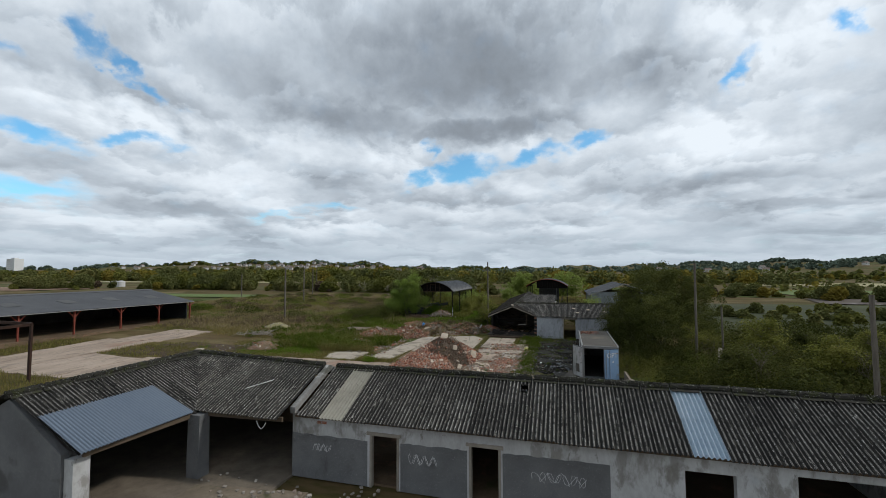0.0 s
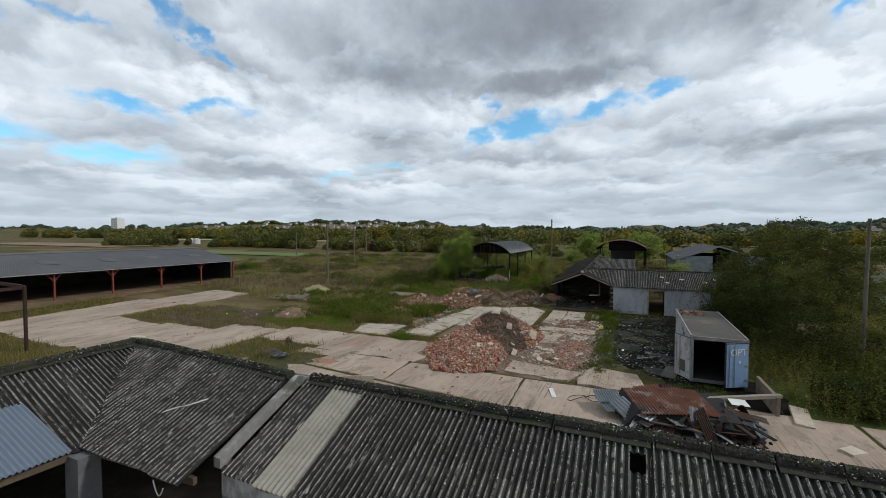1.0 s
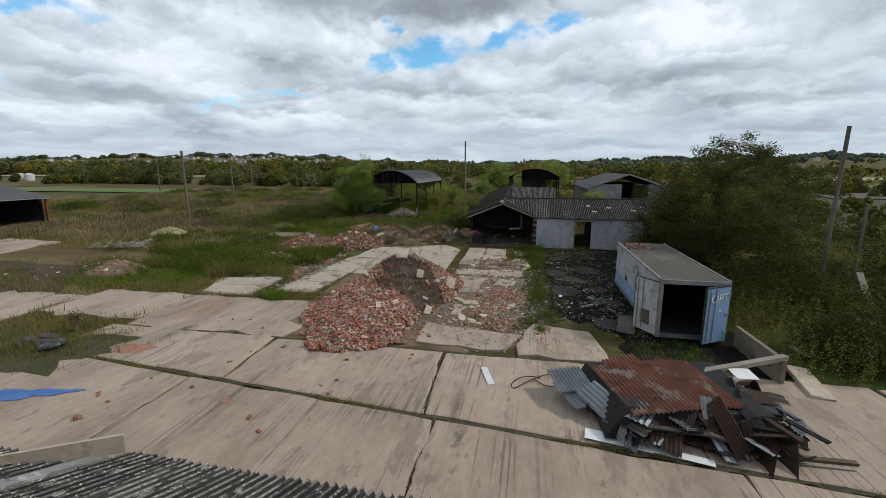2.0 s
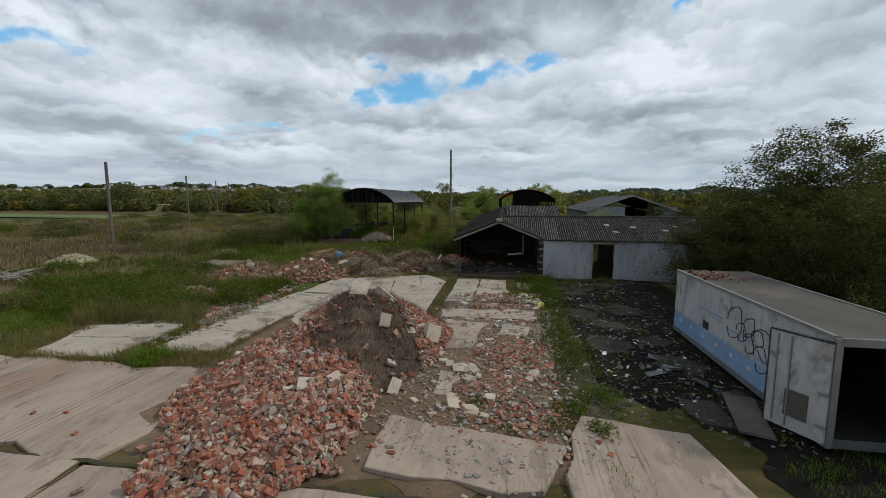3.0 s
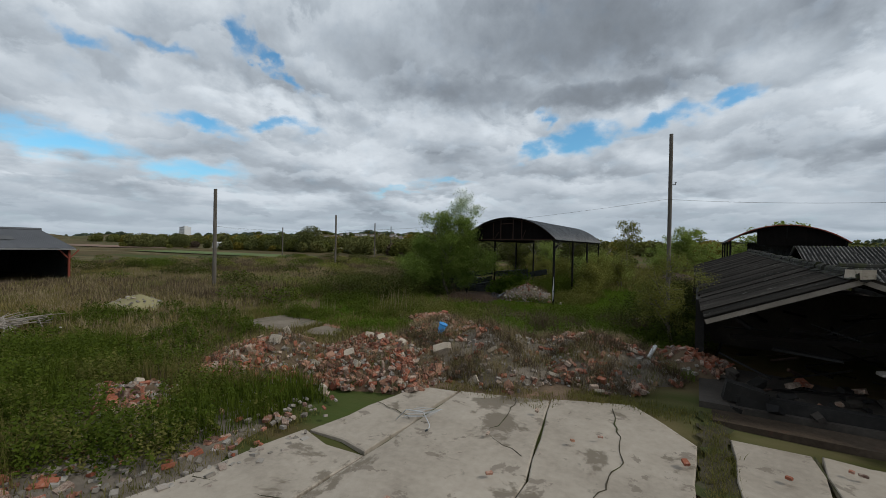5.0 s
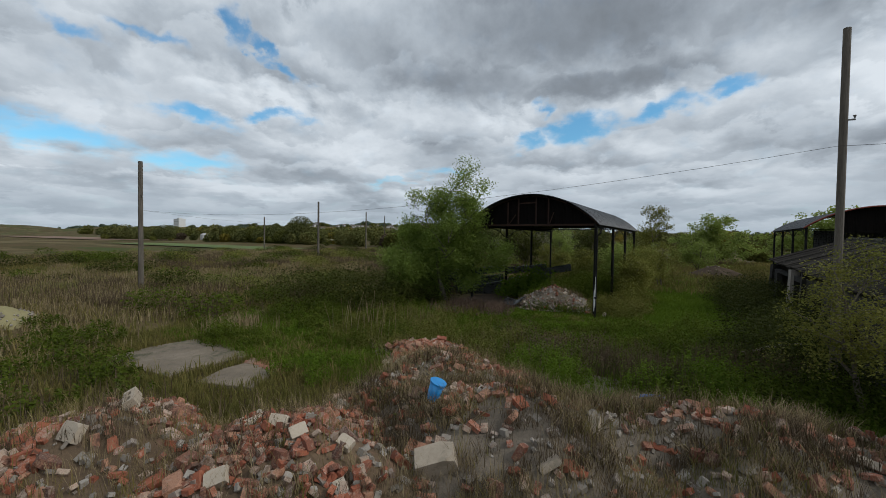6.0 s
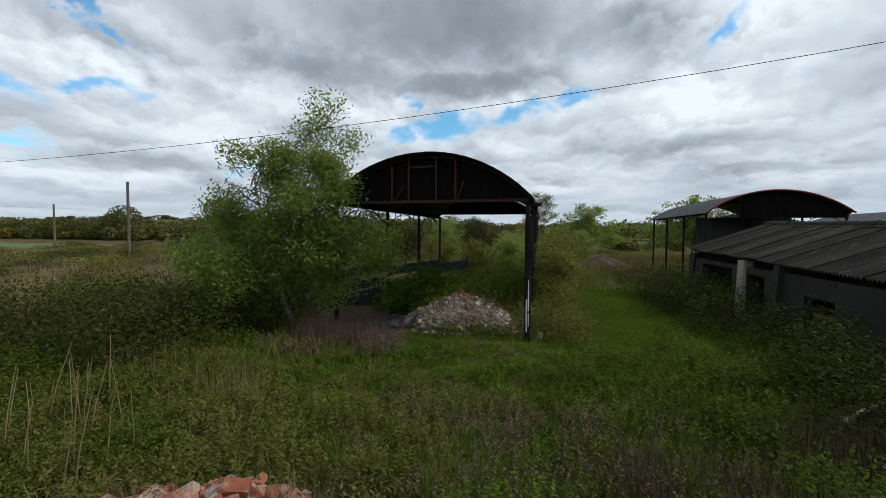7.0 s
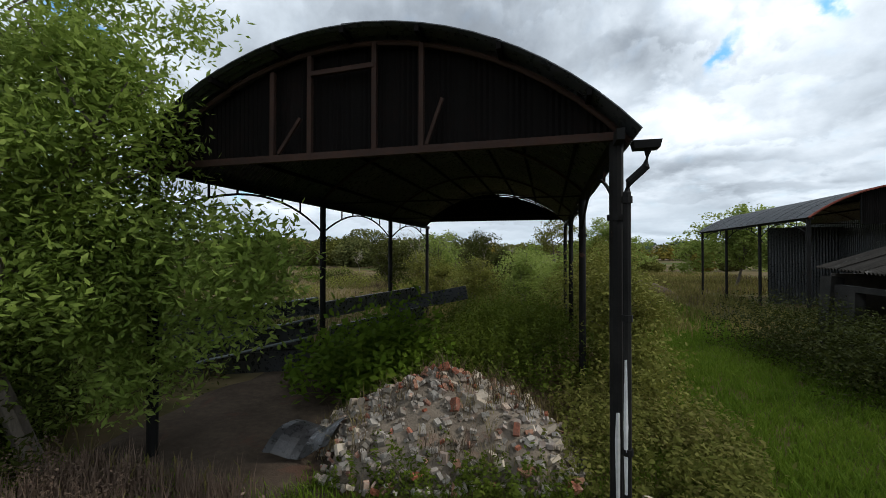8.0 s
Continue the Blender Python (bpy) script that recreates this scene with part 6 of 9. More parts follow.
# ---------------------------------------------------------------- bare ground laid over the land
def bare_patch(name, cx, cy, rx, ry, mat, label, lift=0.012, ragged=0.25, seed=1):
    rng = np.random.default_rng(seed)
    ph = rng.uniform(0, 6.28, 6)
    verts, faces, n, rings = [(cx, cy, float(ground_z(cx, cy)) + lift)], [], 48, 7
    for r in range(1, rings + 1):
        for k in range(n):
            a = 2 * math.pi * k / n
            sq = 1 / max(abs(math.cos(a)), abs(math.sin(a))) ** 0.7
            e = 1 + ragged * (0.5 * math.sin(3 * a + ph[0]) + 0.4 * math.sin(7 * a + ph[1]) + 0.3 * math.sin(13 * a + ph[2])) * 0.5
            x, y = cx + rx * sq * e * math.cos(a) * r / rings, cy + ry * sq * e * math.sin(a) * r / rings
            z = float(ground_z(x, y)) + (lift + 0.02 * math.sin(x * 2.1 + ph[3]) * math.sin(y * 1.7 + ph[4]) + 0.012 if r < rings else -0.06)
            verts.append((x, y, z))
    faces = [(0, 1 + k, 1 + (k + 1) % n) for k in range(n)]
    for r in range(rings - 1):
        for k in range(n):
            a, b = 1 + r * n + k, 1 + r * n + (k + 1) % n
            faces.append((a, a + n, b + n, b))
    single(name, Buf().add(verts, faces), mat, label, "ground", kind="structure", soft=True)


# Damp soil whose colour also holds the shade cast by the bushes.
M["litter_soil"] = surface("shaded_wet_litter_soil", [(0.006, 0.0054, 0.0044), (0.012, 0.0108, 0.009), (0.022, 0.0195, 0.0165)], 0.7, 9.0, 0.95, 0.9, 22, spec=0.05, spots=[(0.5, 0.54, 0.64, (0.02, 0.025, 0.009), 0.7), (1.3, 0.64, 0.70, (0.08, 0.075, 0.068), 0.5)])
bare_patch("rubble_ground", -6.2, 38.4, 2.6, 7.6, "dirt", "trampled ground of brick dust and soil", 0.015, 0.2, 3)
bare_patch("rubble_ground", -11.0, 37.0, 4.6, 6.2, "dirt", "trampled ground of brick dust and soil", 0.01, 0.2, 4)
bare_patch("litter_ground", 0.4, 43.2, 3.6, 9.0, "litter_soil", "damp ground strewn with litter, darkened for bush shade", 0.012, 0.25, 5)
bare_patch("litter_ground", 2.5, 33.0, 2.6, 2.2, "litter_soil", "damp ground strewn with litter, darkened for bush shade", 0.010, 0.25, 6)
bare_patch("weed_ground", -3.45, 42.4, 0.75, 9.2, "joint", "mossy soil under a strip of weeds", 0.02, 0.3, 27)
bare_patch("burnt_ground", -36.5, 35.5, 7.0, 4.0, "barn_soil", "dark brown bare ground beside the concrete", 0.012, 0.4, 7)
bare_patch("rubble_ground", -19.6, 42.4, 2.1, 3.6, "greysoil", "stony ground along the old floor", 0.012, 0.3, 8)
bare_patch("rubble_ground", -16.3, 52.2, 4.6, 2.6, "dirt", "soil and brick dust under the heaps", 0.012, 0.3, 9)
M["brick_dust"] = surface("red_brick_dust", [(0.20, 0.085, 0.05), (0.27, 0.125, 0.078), (0.33, 0.19, 0.13)], 1.5, 12, 1.0, 0.5, 30, spots=[(1.8, 0.5, 0.6, (0.22, 0.17, 0.13), 0.7)])
bare_patch("moss_patch", -22.3, 27.7, 3.3, 1.9, "joint", "mossy patch in the concrete", 0.04, 0.5, 10)
bare_patch("brick_dust", -18.6, 28.4, 0.75, 0.5, "brick_dust", "red brick dust trodden into the concrete", 0.034, 0.6, 41)
bare_patch("brick_dust", -12.4, 25.9, 0.35, 0.22, "brick_dust", "red brick dust trodden into the concrete", 0.03, 0.6, 42)
bare_patch("brick_dust", -24.3, 53.9, 0.95, 0.35, "brick_dust", "orange-brown soil between two slabs", 0.05, 0.7, 43)
bare_patch("rubble_ground", -15.1, 57.2, 0.9, 0.55, "greysoil", "bare soil with bricks among the weeds", 0.04, 0.6, 44)
bare_patch("barn_floor", -22.8, 69.2, 2.5, 4.4, "barn_soil", "bare trodden soil under the barn", 0.012, 0.3, 11)

# ---------------------------------------------------------------- insulated lorry body
box_ob = thing("lorry_body", (2.4, 37.4, 0.0), "abandoned white insulated lorry body with open doors", "container")
U0, U1, V0, V1, Z0, Z1 = 1.2, 3.66, 33.27, 41.6, 0.16, 2.52
part("side_panel", Buf().box((U0 + 0.03, (V0 + V1) / 2, (0.95 + Z1) / 2), (0.06, V1 - V0, Z1 - 0.95)), "box_white", box_ob, "grimy white side panel")
part("side_band", Buf().box((U0 + 0.03, (V0 + V1) / 2, 0.63), (0.06, V1 - V0, 0.64)), "box_blue", box_ob, "faded blue lower band")
part("side_panel", Buf().box((U1 - 0.03, (V0 + V1) / 2, (Z0 + Z1) / 2), (0.06, V1 - V0, Z1 - Z0)), "box_white", box_ob)
part("end_panel", Buf().box(((U0 + U1) / 2, V1 - 0.03, (Z0 + Z1) / 2), (U1 - U0 - 0.12, 0.06, Z1 - Z0)), "box_white", box_ob)
roofv, rooff, nu, nv = [], [], 9, 21
for j in range(nv):
    for i in range(nu):
        x, y = U0 + (U1 - U0) * i / (nu - 1), V0 + (V1 - V0) * j / (nv - 1)
        e = min(i, nu - 1 - i, j, nv - 1 - j)
        roofv.append((x, y, Z1 + 0.02 + (0 if e == 0 else -0.035 + RNG.uniform(-0.008, 0.008))))
rooff = [(j * nu + i, j * nu + i + 1, (j + 1) * nu + i + 1, (j + 1) * nu + i) for j in range(nv - 1) for i in range(nu - 1)]
part("roof_panel", Buf().add(roofv, rooff), "box_roof", box_ob, "sagging roof skin, brown with dirt", soft=True)
# Ceiling, floor and lining are black: the shade inside, put into colour.
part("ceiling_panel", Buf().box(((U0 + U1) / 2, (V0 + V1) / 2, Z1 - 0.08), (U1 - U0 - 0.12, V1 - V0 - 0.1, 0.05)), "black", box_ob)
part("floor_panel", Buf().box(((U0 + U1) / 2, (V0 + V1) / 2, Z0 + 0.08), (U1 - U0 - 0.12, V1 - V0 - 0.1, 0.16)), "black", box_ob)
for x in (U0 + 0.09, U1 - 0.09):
    part("lining", Buf().box((x, (V0 + V1) / 2, 1.33), (0.04, V1 - V0 - 0.3, 2.1)), "black", box_ob, "inner lining coloured black for its shade")
for x in (U0, U1):
    part("top_rail", Buf().beam((x, V0, Z1 + 0.01), (x, V1, Z1 + 0.01), 0.07, 0.08), "alloy", box_ob)
    part("bottom_rail", Buf().beam((x, V0, Z0 + 0.08), (x, V1, Z0 + 0.08), 0.08, 0.16), "galv", box_ob)
    part("corner_post", Buf().box((x + (0.05 if x == U0 else -0.05), V0 - 0.02, 1.34), (0.13, 0.1, 2.36)), "alloy", box_ob)
part("header", Buf().box(((U0 + U1) / 2, V0 - 0.02, Z1 - 0.07), (U1 - U0 - 0.2, 0.1, 0.17)), "alloy", box_ob)
part("sill", Buf().box(((U0 + U1) / 2, V0 - 0.02, Z0 + 0.09), (U1 - U0 - 0.2, 0.1, 0.16)), "galv", box_ob)
for y in (34.2, 36.4, 38.6, 40.8):
    part("bearer", Buf().box(((U0 + U1) / 2, y, 0.08), (2.2, 0.18, 0.16)), "dark_timber", box_ob)


def box_door(hx, hy, ex, ey, mat, label):
    """A door leaf from its hinge to its free edge."""
    d = np.array([ex - hx, ey - hy])
    w = np.linalg.norm(d)
    ang = math.degrees(math.atan2(d[1], d[0]))
    c = ((hx + ex) / 2, (hy + ey) / 2, 1.32)
    leaf = part("door", Buf().box(c, (w, 0.07, 2.16), turn(0, 0, ang)), mat, box_ob, label)
    part("seal", Buf().box((c[0], c[1], 2.42), (w, 0.09, 0.04), turn(0, 0, ang)).box((ex, ey, 1.32), (0.03, 0.09, 2.16), turn(0, 0, ang)), "black_plastic", leaf)
    nrm = np.array([d[1], -d[0]]) / w
    if nrm[1] > 0:
        nrm = -nrm
    for f in (0.62, 0.85):
        q = np.array([hx, hy]) + d * f + nrm * 0.055
        part("lock_rod", Buf().tube([(q[0], q[1], 0.3), (q[0], q[1], 2.35)], 0.016, 6), "alloy", leaf)
    for z in (0.6, 1.3, 2.1):
        q = np.array([hx, hy]) + d * 0.06 + nrm * 0.05
        part("hinge", Buf().box((q[0], q[1], z), (0.2, 0.03, 0.07), turn(0, 0, ang)), "alloy", leaf)
    return leaf, d / w, nrm


leaf, d, nrm = box_door(1.16, 33.22, 0.56, 34.22, "box_white", "white door leaf swung right back")
q = np.array([1.16, 33.22]) + d * 0.55 + nrm * 0.045
part("recess", Buf().box((q[0], q[1], 0.85), (0.45, 0.02, 0.6), turn(0, 0, math.degrees(math.atan2(d[1], d[0])))), "box_roof", leaf)
leaf, d, nrm = box_door(3.62, 33.2, 2.6, 32.58, "box_blue", "blue door leaf standing half open")
ang = math.degrees(math.atan2(d[1], d[0]))
letters = bpy.data.curves.new("lettering", "FONT")
letters.body, letters.size, letters.align_x, letters.extrude = "OPT", 0.46, "CENTER", 0.004
flat_text = new("lettering", letters)
bpy.context.view_layer.update()
text_mesh = bpy.data.meshes.new_from_object(flat_text.evaluated_get(bpy.context.evaluated_depsgraph_get()))
bpy.data.objects.remove(flat_text)
q = np.array([3.62, 33.2]) + d * 0.52 + nrm * 0.046
text_mesh.transform(Matrix.Translation((q[0] - 2.4, q[1] - 37.4, 1.83)) @ turn(0, 0, ang + 180) @ turn(90, 0, 0))
part("lettering", text_mesh, "white_paint", leaf, "worn white lettering")
q = np.array([3.62, 33.2]) + d * 0.45 + nrm * 0.042
part("sign_star", Buf().box((q[0], q[1], 1.5), (0.14, 0.012, 0.03), turn(0, 0, ang)).box((q[0], q[1], 1.5), (0.14, 0.012, 0.03), turn(0, 60, ang)).box((q[0], q[1], 1.5), (0.14, 0.012, 0.03), turn(0, -60, ang)), "white_paint", leaf)
for y in np.arange(34.3, 41.4, 0.95):
    for a in (0, 60, -60):
        part("side_star", Buf().box((U0 - 0.004, y, 0.68), (0.012, 0.16, 0.03), turn(a, 0, 0)), "white_paint", box_ob)
for y, w, z, h in ((38.6, 1.6, 1.62, 0.05), (38.3, 1.0, 1.50, 0.04), (36.9, 1.3, 1.42, 0.05), (35.4, 1.0, 1.08, 0.08)):
    part("sign_bar", Buf().box((U0 - 0.003, y, z), (0.01, w, h)), "box_blue", box_ob, "faded blue lettering")
part("sticker", Buf().box((U0 - 0.003, 38.9, 1.1), (0.012, 0.42, 0.26)), "black_paint", box_ob)
part("sticker", Buf().box((U0 - 0.003, 34.2, 2.05), (0.012, 0.5, 0.34)), "yellow", box_ob, "yellow warning panel")
for cy, cz, ry, rz, tilt in ((37.1, 1.72, 0.42, 0.5, 0.3), (36.7, 1.55, 0.26, 0.26, 0), (36.35, 1.78, 0.3, 0.3, 0.5), (36.3, 1.35, 0.24, 0.28, 0), (35.9, 1.62, 0.28, 0.22, 0.2), (35.55, 1.5, 0.5, 0.42, -0.3), (35.7, 1.1, 0.3, 0.36, 0)):
    t = np.linspace(0, 2 * np.pi * 0.93, 28)
    pts = np.column_stack([np.full(28, U0 - 0.006), cy + ry * np.cos(t + tilt) + 0.05 * np.sin(3 * t), cz + rz * np.sin(t)])
    part("graffiti", Buf().tube(pts, 0.013, 4), "black_paint", box_ob, "looping black spray-paint outline")
lm = []
for k in range(240):
    x, y = RNG.normal(2.0, 0.45), RNG.normal(40.5, 0.5)
    if U0 + .1 < x < U1 - .1 and y < V1 - .1:
        lm.append((x, y, Z1 + 0.03 + RNG.uniform(0, .04)))
single("leaf_litter", flat_mesh("leaf_litter", leaves(np.array(lm), 0.16, 0, 0.6, 2.0), 4), "rust", "brown leaves and dirt heaped on the lorry body", "leaf litter", kind="stuff")

# ---------------------------------------------------------------- heap of torn roofing
wreck = thing("scrap_heap", (0.3, 28.2, 0), "heap of torn corrugated iron, boards and rusty scrap", "scrap heap")


def lay_sheet(name, c, across, along, mat, waves, amp=0.028, sag=0.0, rows=4, label=""):
    c, across, along = (np.array(k, float) for k in (c, across, along))
    return part(name, Buf().sheet(c - across / 2 - along / 2, across, along, 1, waves, amp, 0.006, 6, rows, sag), mat, wreck, label)


lay_sheet("iron_sheet", (-1.05, 27.5, 0.88), (1.05, 0.22, 0.10), (0.75, -2.35, -0.12), "rust", 9, label="sheet of red-rusted corrugated iron")
lay_sheet("iron_sheet", (-0.10, 27.75, 0.94), (1.05, 0.22, 0.04), (0.75, -2.30, -0.16), "rust", 9, label="sheet of red-rusted corrugated iron")
lay_sheet("iron_sheet", (0.80, 28.0, 0.94), (1.0, 0.22, -0.06), (0.75, -2.15, -0.22), "rust", 9, label="sheet of red-rusted corrugated iron")
lay_sheet("iron_sheet", (-0.9, 28.9, 0.94), (1.0, 0.35, 0.16), (0.3, -0.8, 0.05), "rust", 9, 0.022, 0.06, 6, "crumpled rusty sheet on top")
lay_sheet("iron_sheet", (0.1, 29.0, 0.98), (0.9, 0.1, -0.1), (0.15, -0.7, -0.12), "rust_steel", 8, 0.022, 0.05, 6)
lay_sheet("iron_sheet", (-2.55, 28.1, 0.62), (1.0, 0.3, 0.05), (0.35, -1.1, -0.12), "galv", 10, label="pale grey corrugated sheet")
lay_sheet("iron_sheet", (-2.35, 27.6, 0.5), (0.9, 0.3, 0.1), (0.6, -1.0, -0.2), "galv", 8, label="pale grey corrugated sheet")
lay_sheet("iron_sheet", (-1.75, 27.0, 0.55), (0.55, 0.3, 0.3), (0.9, -1.25, -0.25), "galv", 5, 0.02, label="crumpled blue-grey sheet")
lay_sheet("iron_sheet", (-1.35, 26.75, 0.42), (0.4, 0.3, 0.35), (0.9, -1.0, -0.15), "galv", 4, 0.02)
lay_sheet("iron_sheet", (0.3, 26.55, 0.55), (1.9, 0.35, 0.02), (0.1, -0.5, -0.3), "galv", 20, 0.02, 0.05)
lay_sheet("iron_sheet", (-0.6, 26.6, 0.36), (1.3, 0.25, -0.02), (0.1, -0.4, -0.3), "rust_steel", 14, 0.02)
lay_sheet("iron_sheet", (1.9, 26.35, 0.45), (0.25, 0.6, 0.5), (0.6, -1.1, -0.4), "rust_steel", 2, 0.01, 0.3, 8, "curled brown steel plate")
lay_sheet("iron_sheet", (1.4, 26.1, 0.3), (0.3, 0.5, 0.45), (0.6, -0.8, -0.2), "rust_steel", 2, 0.01, 0.24, 8, "curled brown steel plate")
wild = random.Random(12)
for k in range(26):
    a = wild.uniform(-2.9, 0.35)
    x, y = 0.25 + 2.1 * math.cos(a), 28.0 + 1.75 * math.sin(a)
    L, W, tip = wild.uniform(0.5, 1.2), wild.uniform(0.3, 0.8), wild.uniform(0.15, 0.9)
    d = np.array([math.cos(a), math.sin(a), -tip]) * L
    s_ = np.array([-math.sin(a) + wild.uniform(-0.5, 0.5), math.cos(a), wild.uniform(-0.35, 0.35)]) * W
    lay_sheet("iron_sheet", (x, y, wild.uniform(0.25, 0.75)), s_, d, wild.choice(["rust_steel", "rust_steel", "barn_tin", "barn_tin", "galv", "rust_steel"]), wild.randint(2, 8), 0.018, wild.uniform(-0.1, 0.2), 6)
# Added black block: fills light gaps and stands for shade under the sheets.
part("core", Buf().box((0.15, 28.0, 0.36), (4.4, 3.3, 0.72), turn(0, 0, 10), 0.18, 0.8), "black", wreck, "black filler block for the shade under the scrap")
for k in range(34):
    a = radians(wild.uniform(-20, 8)) if k < 18 else radians(wild.uniform(-80, -25))
    c = np.array([wild.uniform(-1.7, 2.3), wild.uniform(26.1, 26.9), wild.uniform(0.08, 0.6)]) if k < 18 else np.array([wild.uniform(1.8, 2.9), wild.uniform(26.6, 29.0), wild.uniform(0.12, 0.7)])
    L = wild.uniform(0.7, 1.7) if k < 18 else wild.uniform(0.5, 1.3)
    d = np.array([math.cos(a), math.sin(a), wild.uniform(-0.25, 0.12)]) * L / 2
    part("plank", Buf().beam(c - d, c + d, wild.uniform(0.05, 0.15), wild.uniform(0.025, 0.07)), wild.choice(["black_wall", "rust_steel", "rust_steel", "barn_steel", "barn_tin", "dark_timber"]), wreck)
part("girder", Buf().beam((-2.2, 27.15, 0.36), (0.6, 26.55, 0.40), 0.14, 0.2), "rust_steel", wreck, "bent rusty girder")
part("girder", Buf().beam((-0.4, 26.7, 0.62), (2.2, 26.5, 0.52), 0.12, 0.16), "barn_steel", wreck)
for k in range(34):
    x, y = wild.uniform(-2.0, 2.5), wild.uniform(26.1, 27.0)
    if k > 20:
        x, y = wild.uniform(1.6, 2.9), wild.uniform(26.4, 29.0)
    a, L, W = wild.uniform(0, 6.28), wild.uniform(0.4, 1.3), wild.uniform(0.2, 0.6)
    lay_sheet("iron_sheet", (x, y, wild.uniform(0.12, 0.62)), (W * math.cos(a), W * math.sin(a), wild.uniform(-0.3, 0.3)), (-L * math.sin(a), L * math.cos(a), wild.uniform(-0.35, 0.35)), wild.choice(["rust_steel", "barn_tin", "barn_steel", "rust_steel", "galv", "black_wall"]), wild.randint(2, 7), 0.02, wild.uniform(-0.2, 0.25), 7)
part("flat_sheet", Buf().box((-1.55, 26.15, 0.09), (1.6, 0.42, 0.012), turn(2, 1, -9)), "white_plastic", wreck, "flat white board")
part("flat_sheet", Buf().box((-0.2, 25.85, 0.07), (1.4, 0.26, 0.012), turn(-2, 1, -11)), "white_plastic", wreck, "flat white board")
part("flat_sheet", Buf().box((2.5, 29.2, 0.75), (0.7, 0.5, 0.012), turn(12, 5, 15)), "white_plastic", wreck)
part("beam", Buf().beam((1.3, 29.0, 0.78), (4.25, 30.45, 0.86), 0.2, 0.14), "grey_timber", wreck, "long pale concrete beam")
part("plank", Buf().beam((2.2, 26.3, 0.07), (3.7, 26.35, 0.07), 0.14, 0.08), "dark_timber", wreck, "length of dark timber on the concrete")
part("plank", Buf().beam((2.15, 26.05, 0.09), (3.5, 26.1, 0.05), 0.05, 0.05), "grey_timber", wreck)
w = [(-3.4 - 0.9 * math.sin(t * 1.3), 28.6 + 0.5 * math.cos(t * 2.1) + 0.1 * t, 0.05 + 0.10 * abs(math.sin(t * 2))) for t in np.linspace(0, 5, 40)]
part("cable", Buf().tube(w, 0.016, 5), "rust_steel", wreck, "looped rusty cable")
single("board", Buf().box((-5.1, 28.9, 0.06), (0.22, 1.15, 0.02), turn(1, 0, 18)), "white_plastic", "narrow white board lying on the concrete", "board", base=(0, 0, 0))
single("low_wall", Buf().box((4.08, 31.7, 0.42), (0.14, 3.0, 0.84), turn(0, 0, 1), 0.015), "mossy_concrete", "short concrete wall beside the lorry body", "wall")
slabs_r = [(4.95, 30.4, 0.07, 0.62, 2.0, 2, -10), (6.4, 33.0, 0.1, 0.8, 0.7, 4, 20), (5.6, 27.6, 0.06, 0.7, 0.5, 2, 40)]
for x, y, z, w_, l_, tx_, rz_ in slabs_r:
    single("concrete_slab", Buf().box((x, y, z), (w_, l_, 0.12), turn(tx_, 3, rz_), 0.03), "palechunk", "broken pale concrete slab lying in weeds", "slab", "loose slabs")
single("board", Buf().beam((11.15, 37.1, 0.35), (12.06, 39.7, 1.75), 0.26, 0.05), "grey_timber", "weathered board leaning in the brambles", "board")


def spill(cx, cy, rx, ry, seed):
    """A thin crumpled sheet with a torn outline."""
    r = random.Random(seed)
    n, v, f = 40, [(cx, cy, 0.09)], []
    for ring in (0.5, 1.0):
        for k in range(n):
            a = 2 * math.pi * k / n
            e = ring * (1 + 0.22 * math.sin(3 * a + 1) + 0.15 * math.sin(7 * a) + r.uniform(-0.05, 0.05))
            x, y = rx * e * math.cos(a), ry * e * math.sin(a)
            v.append((cx + x - 0.22 * y, cy + y + 0.3 * x, (0.07 + r.uniform(0, 0.04)) if ring < 1 else 0.048))
    f = [(0, 1 + k, 1 + (k + 1) % n) for k in range(n)] + [(1 + k, 1 + n + k, 1 + n + (k + 1) % n, 1 + (k + 1) % n) for k in range(n)]
    return Buf().add(v, f)


single("tarpaulin", spill(-18.9, 25.0, 1.25, 0.3, 4), "tarp", "crumpled blue tarpaulin on the concrete", "tarpaulin")

# ---------------------------------------------------------------- poles and wires
def utility_pole(x, y, top, r, label, arm=False, lean=(0, 0)):
    z = float(ground_z(x, y)) - 0.3
    ob = thing("utility_pole", (x, y, z + 0.3), label, "pole", "utility poles")
    part("shaft", Buf().tube([(x, y, z), (x + lean[0] * 0.5, y + lean[1] * 0.5, (z + top) / 2), (x + lean[0], y + lean[1], top)], [r * 1.25, r * 1.08, r], 10), "pole_wood", ob)
    if arm:
        part("insulator", Buf().tube([(x + lean[0] + 0.08, y + lean[1], top - 2.2), (x + lean[0] + 0.2, y + lean[1], top - 2.2), (x + lean[0] + 0.2, y + lean[1], top - 2.1)], [0.02, 0.03, 0.04], 6), "alloy", ob)
    return ob


tall = "weathered wooden utility pole standing in rough grass"
utility_pole(-43.5, 58.8, 8.8, 0.13, tall, True)
utility_pole(-61.2, 89.7, 9.3, 0.13, tall, True)
utility_pole(-79.0, 120.5, 9.9, 0.13, tall)
utility_pole(-94.0, 146.0, 10.5, 0.13, tall)
utility_pole(-90.5, 102.0, 8.0, 0.12, tall)
utility_pole(-10.48, 59.55, 9.47, 0.078, tall, True)
utility_pole(10.25, 39.35, 8.67, 0.085, "dark wooden utility pole rising out of the bushes", False, (0.1, 0))
utility_pole(12.6, 40.8, 5.0, 0.07, "pale grey post among the bushes")
utility_pole(16.5, 29.6, 6.6, 0.12, "pale concrete pole beside the farm range")
utility_pole(31.0, 50.0, 8.0, 0.14, "dark wooden utility pole by the neighbouring yard")


